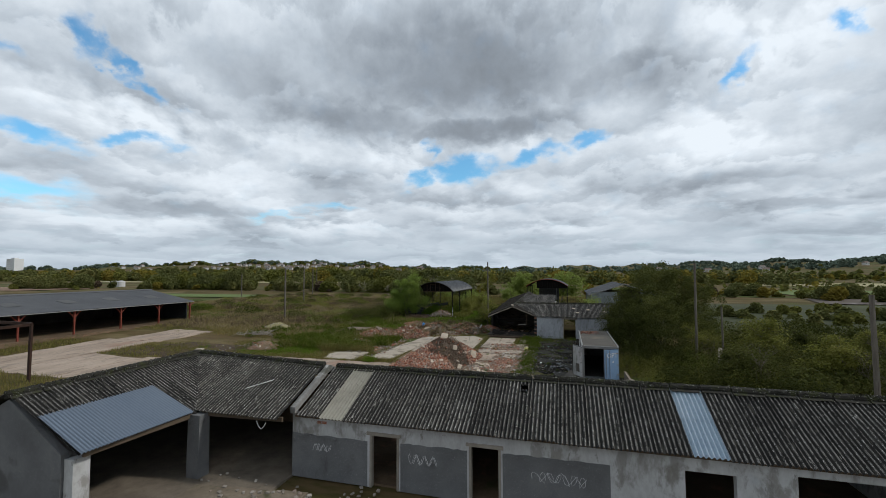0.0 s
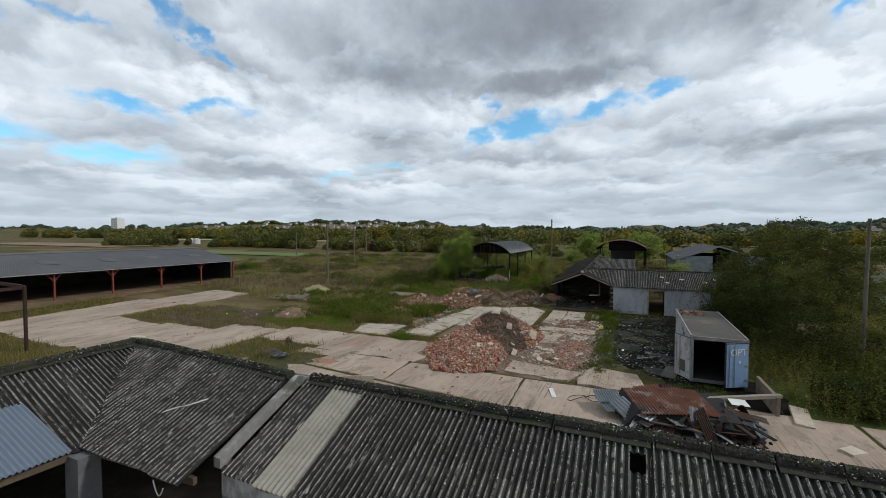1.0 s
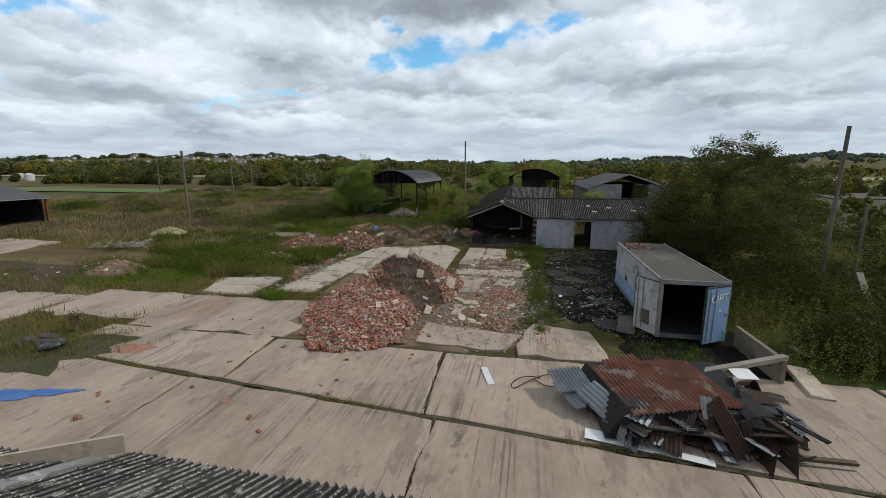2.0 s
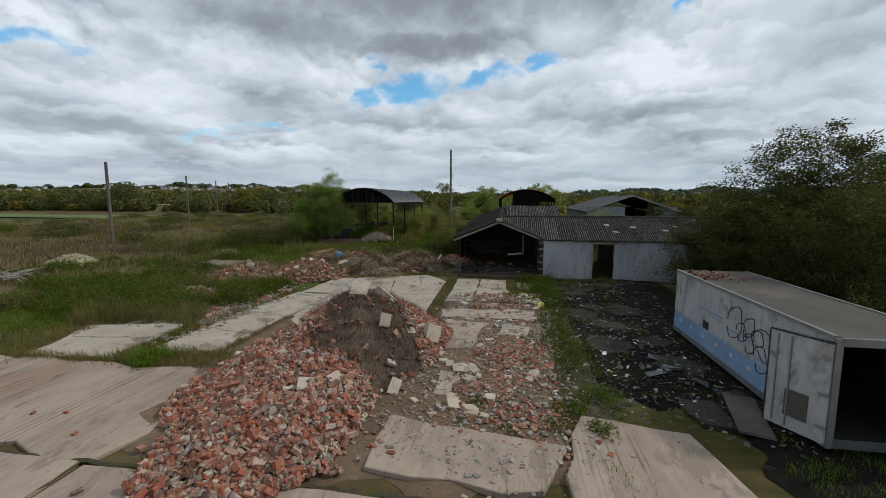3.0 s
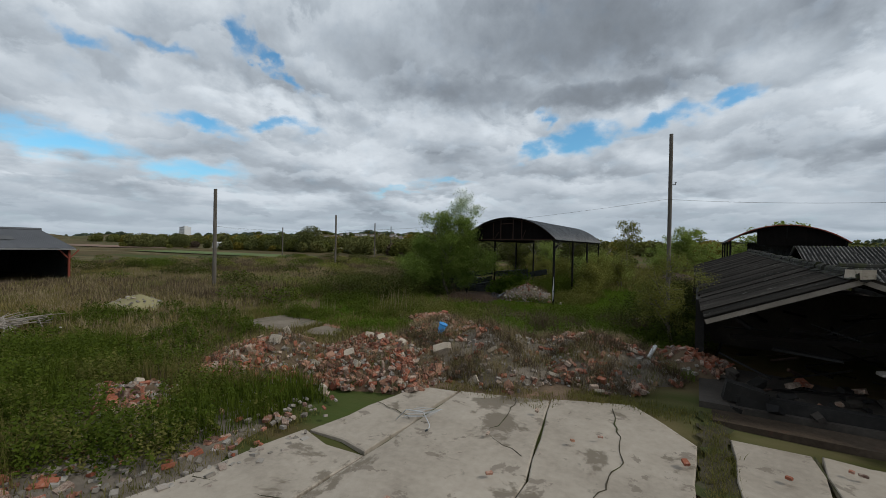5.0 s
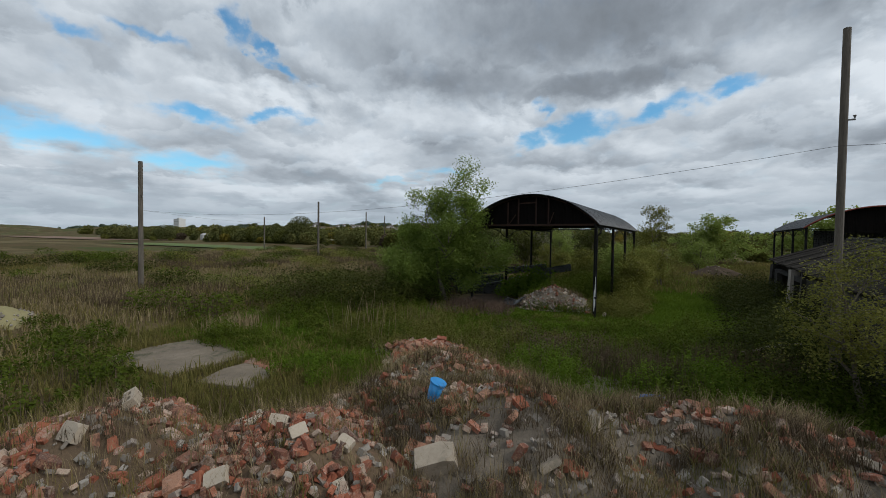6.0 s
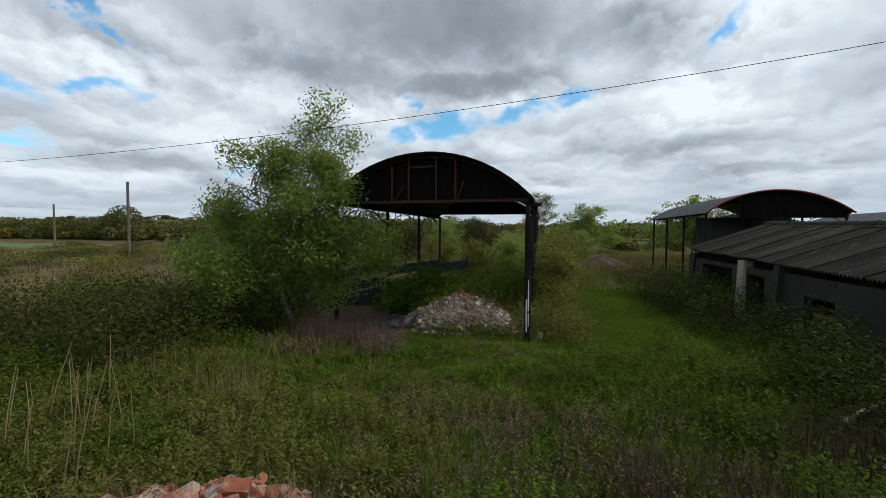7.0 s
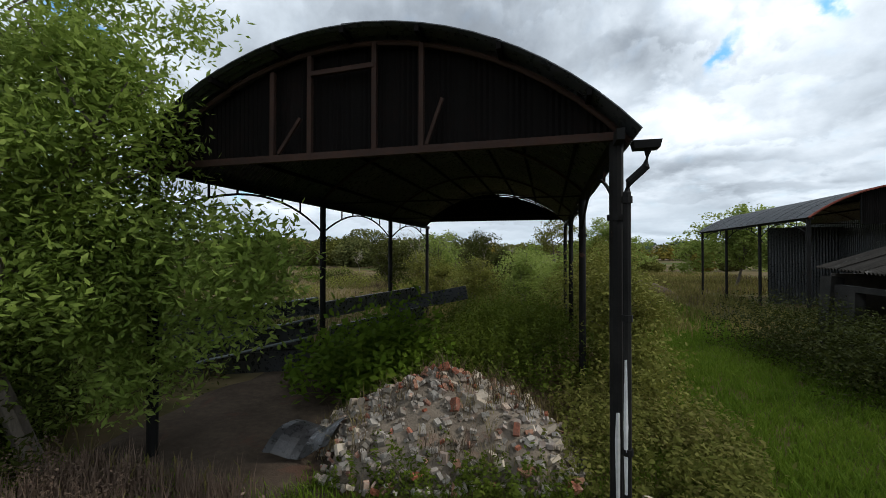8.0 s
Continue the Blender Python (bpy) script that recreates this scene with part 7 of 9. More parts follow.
def wire(a, b, sag):
    t = np.linspace(0, 1, 25)
    a, b = np.array(a), np.array(b)
    pts = a + (b - a) * t[:, None]
    pts[:, 2] -= sag * 4 * t * (1 - t)
    single("overhead_wire", Buf().tube(pts, 0.0045, 5), "black", "thin black overhead wire slung between poles", "wire", "overhead wires")


wire((-10.6, 59.5, 6.65), (-43.5, 58.8, 5.75), 0.85)
wire((-10.6, 59.5, 6.65), (10.1, 39.4, 6.3), 1.0)
wire((-43.5, 58.8, 5.75), (-61.2, 89.7, 6.6), 0.6)

# ---------------------------------------------------------------- lumps
def lump_mesh(name, size, seed, mat, cut=3):
    """A brick or stone with knocked-off corners."""
    rng = np.random.default_rng(seed)
    h = np.array(size) / 2
    pts = []
    corners = [(x, y, z) for x in (-1, 1) for y in (-1, 1) for z in (-1, 1)]
    broken = set(rng.choice(8, cut, replace=False).tolist())
    for k, c in enumerate(corners):
        c = np.array(c, float)
        if k in broken:
            a = rng.uniform(0.25, 0.75)
            pts += [c * h * np.array([1 - a, 1, 1]), c * h * np.array([1, 1 - a * 0.9, 1]), c * h * np.array([1, 1, 1 - a * 0.8])]
        else:
            pts.append(c * h * rng.uniform(0.93, 1.0, 3))
    bm = bmesh.new()
    for p in pts:
        bm.verts.new(p)
    bmesh.ops.convex_hull(bm, input=bm.verts)
    loose = [v for v in bm.verts if not v.link_faces]
    bmesh.ops.delete(bm, geom=loose, context="VERTS")
    me = bpy.data.meshes.new(name)
    bm.to_mesh(me)
    bm.free()
    me.materials.append(M[mat])
    return me


BRICKS = [lump_mesh("brick", (0.23, 0.11, 0.075), k, "brick", 1 + k % 3) for k in range(5)] + [lump_mesh("brick", (0.15, 0.115, 0.08), 20 + k, "brick", 3) for k in range(3)] + [lump_mesh("brick", (0.30, 0.22, 0.12), 30, "brick", 3)]
STONES = [lump_mesh("stone", (0.26, 0.20, 0.13), 40 + k, "rubble", 3) for k in range(4)] + [lump_mesh("stone", (0.15, 0.12, 0.08), 50, "rubble", 3)]
CHUNKS = [lump_mesh("chunk", (0.48, 0.36, 0.16), 60 + k, "palechunk", 2) for k in range(3)]


def raw(me):
    n = len(me.vertices)
    v = np.empty(n * 3)
    me.vertices.foreach_get("co", v)
    return v.reshape(-1, 3), [tuple(p.vertices) for p in me.polygons]


RAW = {id(me): raw(me) for me in BRICKS + STONES + CHUNKS}


def rough(c, size, m, k=0):
    """A broken block: a knocked-about lump stretched to a size, turned by m, at c."""
    v, f = RAW[id((CHUNKS + STONES)[k % 7])]
    v = v / np.abs(v).max(0) * np.array(size) / 2
    return Buf().add(v @ np.array(m.to_3x3()).T + np.array(c), f)


def spin(scale=1.0, tip=35):
    return (turn(RNG.normal(0, tip), RNG.normal(0, tip), RNG.uniform(0, 360))) @ Matrix.Scale(scale, 4)


def scatter(parent, meshes, points, singles, name, mat, low=0.8, high=1.25, tip=35):
    """The first lumps as pieces of their own, the rest joined."""
    rest = Buf()
    for k, p in enumerate(points):
        me = meshes[int(RNG.integers(len(meshes)))]
        m = Matrix.Translation(p) @ spin(RNG.uniform(low, high), tip)
        if k < singles:
            piece(name, me, parent, m)
        else:
            v, f = RAW[id(me)]
            rest.add(v @ np.array(m.to_3x3()).T + np.array(p), f)
    if rest.n:
        part("rubble_fill", rest, mat, parent, kind="stuff")


class Mound:
    """A heap of soil: an oval base, a crest off its middle."""

    def __init__(self, cx, cy, rx, ry, h, px=0.0, py=0.0, power=0.9, seed=1):
        self.c, self.r, self.h, self.p, self.power = np.array([cx, cy]), np.array([rx, ry]), h, np.array([px, py]), power
        self.ph = np.random.default_rng(seed).uniform(0, 6.28, 8)

    def level(self, x, y):
        """0 at the crest, 1 at the foot."""
        x, y = np.asarray(x, float), np.asarray(y, float)
        dx, dy = (x - self.c[0]) / self.r[0] - self.p[0], (y - self.c[1]) / self.r[1] - self.p[1]
        a = np.arctan2(dy, dx)
        d = np.hypot(dx, dy)
        # distance from the crest to the unit circle along a
        b = self.p[0] * np.cos(a) + self.p[1] * np.sin(a)
        edge = -b + np.sqrt(np.maximum(b * b - (self.p @ self.p) + 1, 1e-6))
        edge = edge * (1 + 0.10 * np.sin(3 * a + self.ph[0]) + 0.07 * np.sin(5 * a + self.ph[1]) + 0.05 * np.sin(9 * a + self.ph[2]))
        return d / edge

    def top(self, x, y):
        t = np.clip(self.level(x, y), 0, 1)
        rough = 0.07 * self.h * (np.sin(np.asarray(x) * 2.9 + self.ph[3]) * np.sin(np.asarray(y) * 2.3 + self.ph[4]) + 0.6 * np.sin(np.asarray(x) * 6.1 + self.ph[5]) * np.sin(np.asarray(y) * 5.3)) * (1 - t) * np.minimum(1, t * 3 + 0.2)
        return ground_z(x, y) + self.h * (1 - t) ** self.power + rough

    def mesh(self, rings=16, n=56):
        v, f = [], []
        for r in range(rings + 1):
            for k in range(n):
                a = 2 * math.pi * k / n
                lo, hi = 0.0, 2.5
                for _ in range(18):
                    m = (lo + hi) / 2
                    x, y = self.c + self.r * (self.p + m * np.array([math.cos(a), math.sin(a)]))
                    if self.level(x, y) < r / rings:
                        lo = m
                    else:
                        hi = m
                x, y = self.c + self.r * (self.p + lo * np.array([math.cos(a), math.sin(a)]))
                v.append((x, y, float(self.top(x, y)) + (RNG.uniform(-0.02, 0.03) if r < rings else -0.12)))
        for r in range(rings):
            for k in range(n):
                a, b = r * n + k, r * n + (k + 1) % n
                f.append((a, a + n, b + n, b))
        return Buf().add(v, f)

    def points(self, n, keep, sink=0.0):
        out = []
        while len(out) < n:
            x = self.c[0] + self.r[0] * RNG.uniform(-1.15, 1.15)
            y = self.c[1] + self.r[1] * RNG.uniform(-1.15, 1.15)
            t = float(self.level(x, y))
            if t < 1.06 and keep(x, y, t):
                out.append((x, y, float(self.top(x, y)) + 0.03 - sink))
        return out


# ---------------------------------------------------------------- the great brick heap
def thick(a):
    return RNG.uniform() < a


heap = thing("brick_heap", (-11.2, 37, 0), "large heap of broken red bricks with a bare soil crest", "rubble heap", "rubble heaps")
big = Mound(-11.1, 37.0, 3.15, 6.4, 1.90, 0.05, 0.26, 0.85, 3)
part("soil", big.mesh(22, 72), "crest_soil", heap, "bare grey-brown soil crest", soft=True)


def brick_zone(x, y, t):
    """Bricks cover the front and the flanks; the crest and the back are bare."""
    f = min(max(((x + 11.3) * 1.6 + (y - 40.2) * -4.4) / 21.9, 0), 1)
    away = math.hypot(x + 11.3 - 1.6 * f, y - 40.2 + 4.4 * f)
    bare = smooth((1.85 + 0.25 * math.sin(x * 3.1 + y * 2.3) - away) / 0.5)
    if y > 40.2:
        return thick(0.10)
    return thick(0.95 * (1 - 0.97 * float(bare)))


pts = sorted(big.points(8200, brick_zone), key=lambda p: p[1] + abs(p[0] + 11) * 0.2)
pts = [(x, y, z + RNG.uniform(-0.04, 0.10)) for x, y, z in pts]
RNG.shuffle(pts)
scatter(heap, BRICKS, pts, 300, "brick", "brick", 0.5, 1.08, 42)
pts = big.points(300, lambda x, y, t: thick(0.9 if x > -10 and t > 0.3 else 0.35) and t > 0.2 and brick_zone(x, y, t), 0.0)
scatter(heap, STONES, pts, 110, "stone", "rubble", 0.4, 0.8, 35)
pts = big.points(3200, lambda x, y, t: t > 0.2 and brick_zone(x, y, t) and thick(0.3 + 0.7 * t), -0.04)
scatter(heap, STONES, pts, 0, "stone", "rubble", 0.12, 0.42, 40)
pts = big.points(420, lambda x, y, t: t > 0.25 and brick_zone(x, y, t), -0.06)
scatter(heap, STONES, pts, 0, "stone", "palechunk", 0.3, 0.75, 40)
pts = big.points(1100, lambda x, y, t: t > 0.25 and y < 40 and brick_zone(x, y, t), -0.06)
scatter(heap, BRICKS, pts, 0, "brick", "rubble", 0.35, 0.8, 45)
pts = big.points(14, lambda x, y, t: t > 0.3 and y < 40, -0.03)
scatter(heap, CHUNKS, pts, 34, "chunk", "palechunk", 0.5, 0.95, 22)
part("concrete_lump", rough((-10.89, 38.49, 2.0), (0.62, 0.78, 0.17), turn(30, 4, 8), 1), "palechunk", heap, "pale concrete lump on the crest")
part("concrete_lump", Buf().beam((-10.55, 39.3, 1.86), (-9.45, 39.7, 0.80), 0.26, 0.34), "palechunk", heap, "slanting concrete kerb in the flank")
part("concrete_lump", rough((-9.55, 37.25, 1.22), (0.36, 0.20, 0.46), turn(-25, 14, 20), 2), "palechunk", heap, "upright yellowish concrete block")
part("concrete_lump", rough((-8.1, 38.1, 0.56), (0.52, 0.34, 0.62), turn(-24, 22, 30), 3), "palechunk", heap, "tilted concrete block at the foot")
for x, y, w_, l_, e in ((-10.25, 33.0, 0.46, 0.36, (34, 8, 20)), (-9.7, 33.4, 0.34, 0.3, (28, -14, 50)), (-8.5, 34.6, 0.3, 0.5, (40, 25, 10)), (-11.6, 34.2, 0.3, 0.24, (30, -20, 70)), (-8.9, 35.7, 0.3, 0.22, (20, 30, 40)), (-11.9, 35.9, 0.16, 0.9, (20, -22, 55)), (-12.2, 36.4, 0.14, 0.8, (14, -24, 40))):
    part("concrete_lump", rough((x, y, float(big.top(x, y)) + 0.14), (w_, l_, 0.09), turn(*e), 4), "palechunk", heap)

# ---------------------------------------------------------------- lesser heaps
LESSER = []


def lesser_heap(label, cx, cy, rx, ry, h, bricks, stones, chunks, soil="dirt", seed=1, singles=(60, 30), red=0.5, power=0.8, brick_size=None):
    ob = thing("rubble_heap", (cx, cy, float(ground_z(cx, cy))), label, "rubble heap", "rubble heaps")
    m = Mound(cx, cy, rx, ry, h, 0, 0.1, power, seed)
    LESSER.append(m)
    part("soil", m.mesh(12, 40), soil, ob, soft=True)
    ph = np.random.default_rng(seed).uniform(0, 6, 2)
    patchy = lambda x, y, t: thick(0.15 + 0.85 * float(smooth((math.sin(x * 1.3 + ph[0]) + math.sin(y * 1.7 + ph[1]) + red * 2) / 1.5)))
    scatter(ob, BRICKS, [(x, y, z + RNG.uniform(-0.03, 0.05)) for x, y, z in m.points(bricks, (lambda x, y, t: thick(1.15 - 1.5 * t)) if red > 1 else patchy)], singles[0], "brick", "brick", *(brick_size or ((0.3, 0.8) if power < 0.7 else (0.75, 1.15))))
    scatter(ob, STONES, m.points(stones, lambda x, y, t: True), singles[1], "stone", "rubble", *((0.08, 0.55) if power < 0.7 else (0.16, 0.7)))
    scatter(ob, CHUNKS, m.points(chunks, lambda x, y, t: True, -0.02), chunks, "chunk", "palechunk", *((0.2, 0.5) if power < 0.7 else (0.35, 0.75)), 30)
    return ob


lesser_heap("low heap of red bricks and broken concrete", -22.2, 48.7, 3.0, 2.3, 0.95, 900, 420, 5, seed=11)
lesser_heap("low heap of red bricks and broken concrete", -19.0, 50.2, 2.8, 2.2, 1.05, 900, 440, 6, seed=12, red=0.7)
lesser_heap("overgrown rubble heap with dead grass", -16.2, 52.9, 3.4, 2.6, 1.15, 340, 460, 4, "greysoil", 13, red=0.1)
lesser_heap("overgrown rubble heap with dead grass", -12.6, 54.2, 2.9, 2.2, 0.98, 420, 420, 4, "greysoil", 14, red=0.3)
lesser_heap("small mound capped with orange-red bricks", -20.35, 56.65, 1.95, 1.25, 0.43, 780, 40, 4, "greysoil", 15, (260, 20), 1.2, brick_size=(0.95, 1.4))
lesser_heap("ridge of soil and bricks under dead grass", -18.9, 54.9, 2.2, 2.3, 0.72, 560, 330, 3, "greysoil", 25, red=0.35)
lesser_heap("scatter of bricks at the field edge", -22.7, 44.5, 1.5, 1.0, 0.35, 120, 70, 3, seed=16)
lesser_heap("small brick heap beside the burnt byre", -9.8, 55.8, 1.5, 1.2, 0.55, 160, 50, 2, seed=17)
lesser_heap("heap of pale rubble and plaster under the barn", -19.72, 67.7, 1.9, 1.75, 1.02, 240, 1000, 46, "barn_rubble", 18, (50, 200), 0.0, 0.62)
lesser_heap("pale heap of sand in the meadow", -39.0, 51.3, 1.9, 1.3, 0.7, 0, 90, 2, "field", 19, (0, 20))
lesser_heap("dark soil heap by the far barn", -11.6, 96.5, 2.6, 1.8, 1.1, 0, 40, 0, "barn_soil", 20, (0, 10))
lesser_heap("weedy soil heap with rubbish", -31.5, 38.8, 2.4, 1.6, 0.7, 20, 60, 2, "dirt", 21, (10, 20))

# ---------------------------------------------------------------- strewn rubble on the ground
strewn = thing("strewn_rubble", (-6.2, 39, 0), "bricks and plaster strewn over the trampled ground", "rubble", "strewn rubble")


def spread(n, x0, x1, y0, y1, sigma=None):
    out = []
    cl = [(RNG.uniform(x0, x1), RNG.uniform(y0, y1)) for _ in range(max(3, n // 25))]
    for k in range(n):
        if RNG.uniform() < 0.6:
            c = cl[int(RNG.integers(len(cl)))]
            x, y = RNG.normal(c[0], 0.45), RNG.normal(c[1], 0.45)
        else:
            x, y = RNG.uniform(x0, x1), RNG.uniform(y0, y1)
        out.append((x, y, float(ground_z(x, y)) + (0.045 if y < 44.9 else 0.11)))
    return out


scatter(strewn, BRICKS, spread(620, -6.6, -4.0, 33.2, 39.4), 190, "brick", "brick", 0.3, 0.85, 20)
scatter(strewn, BRICKS, spread(420, -7.4, -4.0, 42.0, 46.8), 60, "brick", "brick", 0.25, 0.75, 18)
scatter(strewn, STONES, spread(420, -8.4, -3.4, 31.5, 46.5), 120, "stone", "rubble", 0.25, 0.6, 15)
scatter(strewn, STONES, spread(1700, -8.4, -3.4, 31.5, 46.5), 40, "stone", "rubble", 0.12, 0.35, 15)
scatter(strewn, BRICKS, spread(260, -8.2, -3.6, 32, 46), 40, "brick", "brick", 0.2, 0.6, 15)
scatter(strewn, CHUNKS, spread(60, -8.0, -3.8, 33, 46), 18, "chunk", "palechunk", 0.4, 0.9, 8)
west = thing("strewn_rubble", (-19.5, 42, 0), "brick bits and stones along the old wall line", "rubble", "strewn rubble")
scatter(west, BRICKS, spread(170, -21, -17.6, 39, 47.5), 60, "brick", "brick", 0.5, 1.0, 15)
scatter(west, STONES, spread(260, -22, -17.4, 38.5, 47.5), 60, "stone", "rubble", 0.25, 0.6, 15)
scatter(west, STONES, [(-18.1 + 0.012 * k + RNG.normal(0, 0.22), 36.8 + 0.105 * k + RNG.normal(0, 0.3), 0.06) for k in range(84)], 84, "stone", "rubble", 0.35, 0.7, 10)
loose = thing("strewn_rubble", (-12, 28, 0), "a few loose bricks on the yard concrete", "rubble", "strewn rubble")
scatter(loose, BRICKS, [(x, y, z + 0.01) for x, y, z in spread(60, -17, -7, 24, 33)], 60, "brick", "brick", 0.4, 0.9, 8)
floor_bits = thing("strewn_rubble", (-12, 46, 0), "odd bricks left on the pale floor", "rubble", "strewn rubble")
scatter(floor_bits, BRICKS, [(x, y, z + 0.06) for x, y, z in spread(46, -14.5, -6, 43, 50)], 46, "brick", "brick", 0.4, 0.9, 8)
for n_, mat, lo_, hi_ in ((1500, "rubble", 0.07, 0.24), (900, "brick", 0.07, 0.22), (700, "palechunk", 0.06, 0.2)):
    scatter(floor_bits, STONES, spread(n_, -8.6, -3.6, 31.5, 45.5), 0, "stone", mat, lo_, hi_, 25)
front_bits = thing("strewn_rubble", (-10, 12.5, 0), "rubble fallen at the foot of the farm range", "rubble", "strewn rubble")
scatter(front_bits, STONES, spread(110, -13.5, -7, 11.5, 14.3), 60, "stone", "rubble", 0.25, 0.6, 15)


# ---------------------------------------------------------------- litter
def litter(n, x0, x1, y0, y1, mats, seed):
    rng = np.random.default_rng(seed)
    made = {}
    for k in range(n):
        mat = mats[int(rng.integers(len(mats)))]
        x, y = rng.uniform(x0, x1), rng.uniform(y0, y1)
        z = float(ground_z(x, y)) + 0.05
        s = rng.uniform(0.04, 0.10) if rng.uniform() < 0.75 else rng.uniform(0.1, 0.2)
        b = made.setdefault(mat, Buf())
        b.box((x, y, z), (s, s * rng.uniform(0.12, 0.7), 0.012), turn(rng.normal(0, 12), rng.normal(0, 12), rng.uniform(0, 360)), 0.01)
    for mat, b in made.items():
        single("litter", b, mat, {"white_plastic": "scraps of white plastic on dark ground", "grey_timber": "splintered grey wood on the ground", "teal": "scraps of pale green plastic", "black_plastic": "torn black plastic scraps", "barn_scrap": "flakes of blackened slate and tar felt", "palechunk": "flakes of pale plaster", "dark_timber": "rotten dark wood scraps", "galv": "bits of grey sheet metal", "blue_plastic": "scraps of blue plastic"}[mat], "litter", kind="stuff")


litter(900, -3.2, 1.2, 33.0, 51.0, ["grey_timber", "dark_timber", "black_plastic", "dark_timber", "dark_timber", "dark_timber", "dark_timber", "black_plastic", "black_plastic", "galv"], 5)
litter(1500, -3.2, 2.4, 34.0, 51.2, ["dark_timber", "black_plastic", "barn_scrap"], 26)
litter(110, -3.1, 1.0, 34, 50, ["white_plastic", "palechunk", "grey_timber", "galv"], 25)
litter(22, -2.6, 0.6, 36, 48, ["teal", "white_plastic"], 6)
litter(200, -8.4, -3.4, 31.5, 47, ["grey_timber", "dark_timber", "palechunk"], 7)
litter(230, -6.4, -4.0, 34, 44, ["white_plastic", "palechunk", "grey_timber"], 9)
litter(220, -8.4, -3.4, 31.5, 46, ["dark_timber", "grey_timber", "black_plastic"], 19)
litter(70, -37, -30, 35, 48, ["grey_timber", "white_plastic"], 8)
for x, y, w_, l_, e in ((-1.0, 36.8, 0.5, 0.25, (9, -8, 20)), (-0.3, 37.4, 0.25, 0.6, (-12, 10, 50)), (0.1, 36.4, 0.4, 0.2, (8, 14, -30)), (-0.6, 38.3, 0.35, 0.25, (14, 0, 75)), (0.3, 35.6, 0.3, 0.5, (10, 12, 15))):
    single("rubbish_sheet", Buf().box((x, y, 0.11), (w_, l_, 0.03), turn(*e), 0.05), "barn_tin", "bent scrap of sheet metal among litter", "sheet")
single("rubbish_sheet", Buf().box((0.4, 34.6, 0.1), (0.7, 1.9, 0.05), turn(2, 2, -14), 0.02), "box_roof", "grimy panel lying beside the lorry body", "sheet")
single("bag", Buf().box((-3.9, 44.6, 0.14), (0.42, 0.34, 0.22), turn(0, 0, 20), 0.05, 0.6), "yellow", "yellow plastic bag in the grass strip", "bag")

bucket = thing("bucket", (-17.8, 53.0, 1.3), "bright blue plastic bucket tipped over on rubble", "bucket")
ax = np.array([0.34, 0.05, 0.92])
ax /= np.linalg.norm(ax)
bz = float(LESSER[2].top(-17.8, 53.0))
p0 = np.array([-17.95, 52.88, min(bz, 1.2) - 0.04])
part("shell", Buf().tube([p0, p0 + ax * 0.04, p0 + ax * 0.40], [0.10, 0.115, 0.16], 18), "blue_plastic", bucket, soft=True)
part("rim", Buf().tube([p0 + ax * 0.385, p0 + ax * 0.42], [0.172, 0.172], 18), "blue_plastic", bucket)
single("concrete_block", rough((-16.8, 51.2, float(LESSER[2].top(-16.8, 51.2)) + 0.16), (0.62, 0.36, 0.34), turn(24, -18, 28), 5), "palechunk", "broken white-faced concrete block", "block", "loose blocks")
hb = Buf()
for dx, dy, w_, l_ in ((-0.2, 0, 0.08, 0.22), (0.2, 0, 0.08, 0.22), (0, 0.075, 0.32, 0.07), (0, -0.075, 0.32, 0.07), (0, 0, 0.06, 0.08)):
    mt = turn(30, 10, -28)
    c = mt @ Vector((dx, dy, 0))
    hb.box((-22.9 + c[0], 49.7 + c[1], float(LESSER[0].top(-22.9, 49.7)) + 0.2 + c[2]), (w_, l_, 0.22), mt)
single("concrete_block", hb, "palechunk", "hollow concrete block on the brick heap", "block", "loose blocks")
for x, y, m_, s_, e in ((-19.9, 48.4, 1, 0.30, (50, 10, 10)), (-19.2, 49.2, 1, 0.32, (40, -20, 40)), (-18.6, 48.9, 1, 0.26, (60, 5, -20)), (-13.7, 55.5, 3, 0.36, (18, 5, 20)), (-22.05, 48.5, 0, 0.40, (58, 0, 10)), (-19.3, 50.3, 1, 0.30, (50, 8, 30)), (-18.7, 50.2, 1, 0.26, (44, -12, 64)), (-18.0, 50.5, 1, 0.24, (30, 20, 10)), (-18.7, 47.6, 1, 0.28, (70, 5, -25))):
    z = float(LESSER[m_].top(x, y)) + 0.1
    single("concrete_block", rough((x, y, z), (s_, s_ * 0.75, 0.14), turn(*e), 6), "palechunk", "pale slab of broken concrete in the rubble", "block", "loose blocks")
single("brick_block", rough((-20.2, 57.0, 1.08), (0.30, 0.20, 0.22), turn(14, 8, 25), 7), "brick", "lump of mortared bricks on top of the mound", "brick", "loose blocks")
single("drainpipe", Buf().tube([(-10.9, 54.2, 0.55), (-10.6, 55.2, 1.1)], 0.07, 10), "white_plastic", "white plastic pipe leaning on rubble", "pipe")
bt = thing("gas_bottle", (-14.2, 56.5, 0.7), "blue and white bottle lying in the weeds", "bottle")
part("body", Buf().tube([(-14.5, 56.4, 0.64), (-14.45, 56.41, 0.66), (-14.12, 56.55, 0.68), (-13.98, 56.6, 0.69)], [0.05, 0.09, 0.09, 0.04], 12), "tarp", bt)
part("cap", Buf().tube([(-14.66, 56.33, 0.64), (-14.5, 56.4, 0.64)], 0.055, 10), "white_plastic", bt)
single("branch", Buf().tube([(-12.2, 61.0, 1.0), (-11.6, 61.4, 1.15), (-11.0, 61.7, 1.3), (-10.5, 61.75, 1.32)], [0.05, 0.045, 0.035, 0.02], 7), "grey_timber", "bleached branch lying in nettles", "branch")

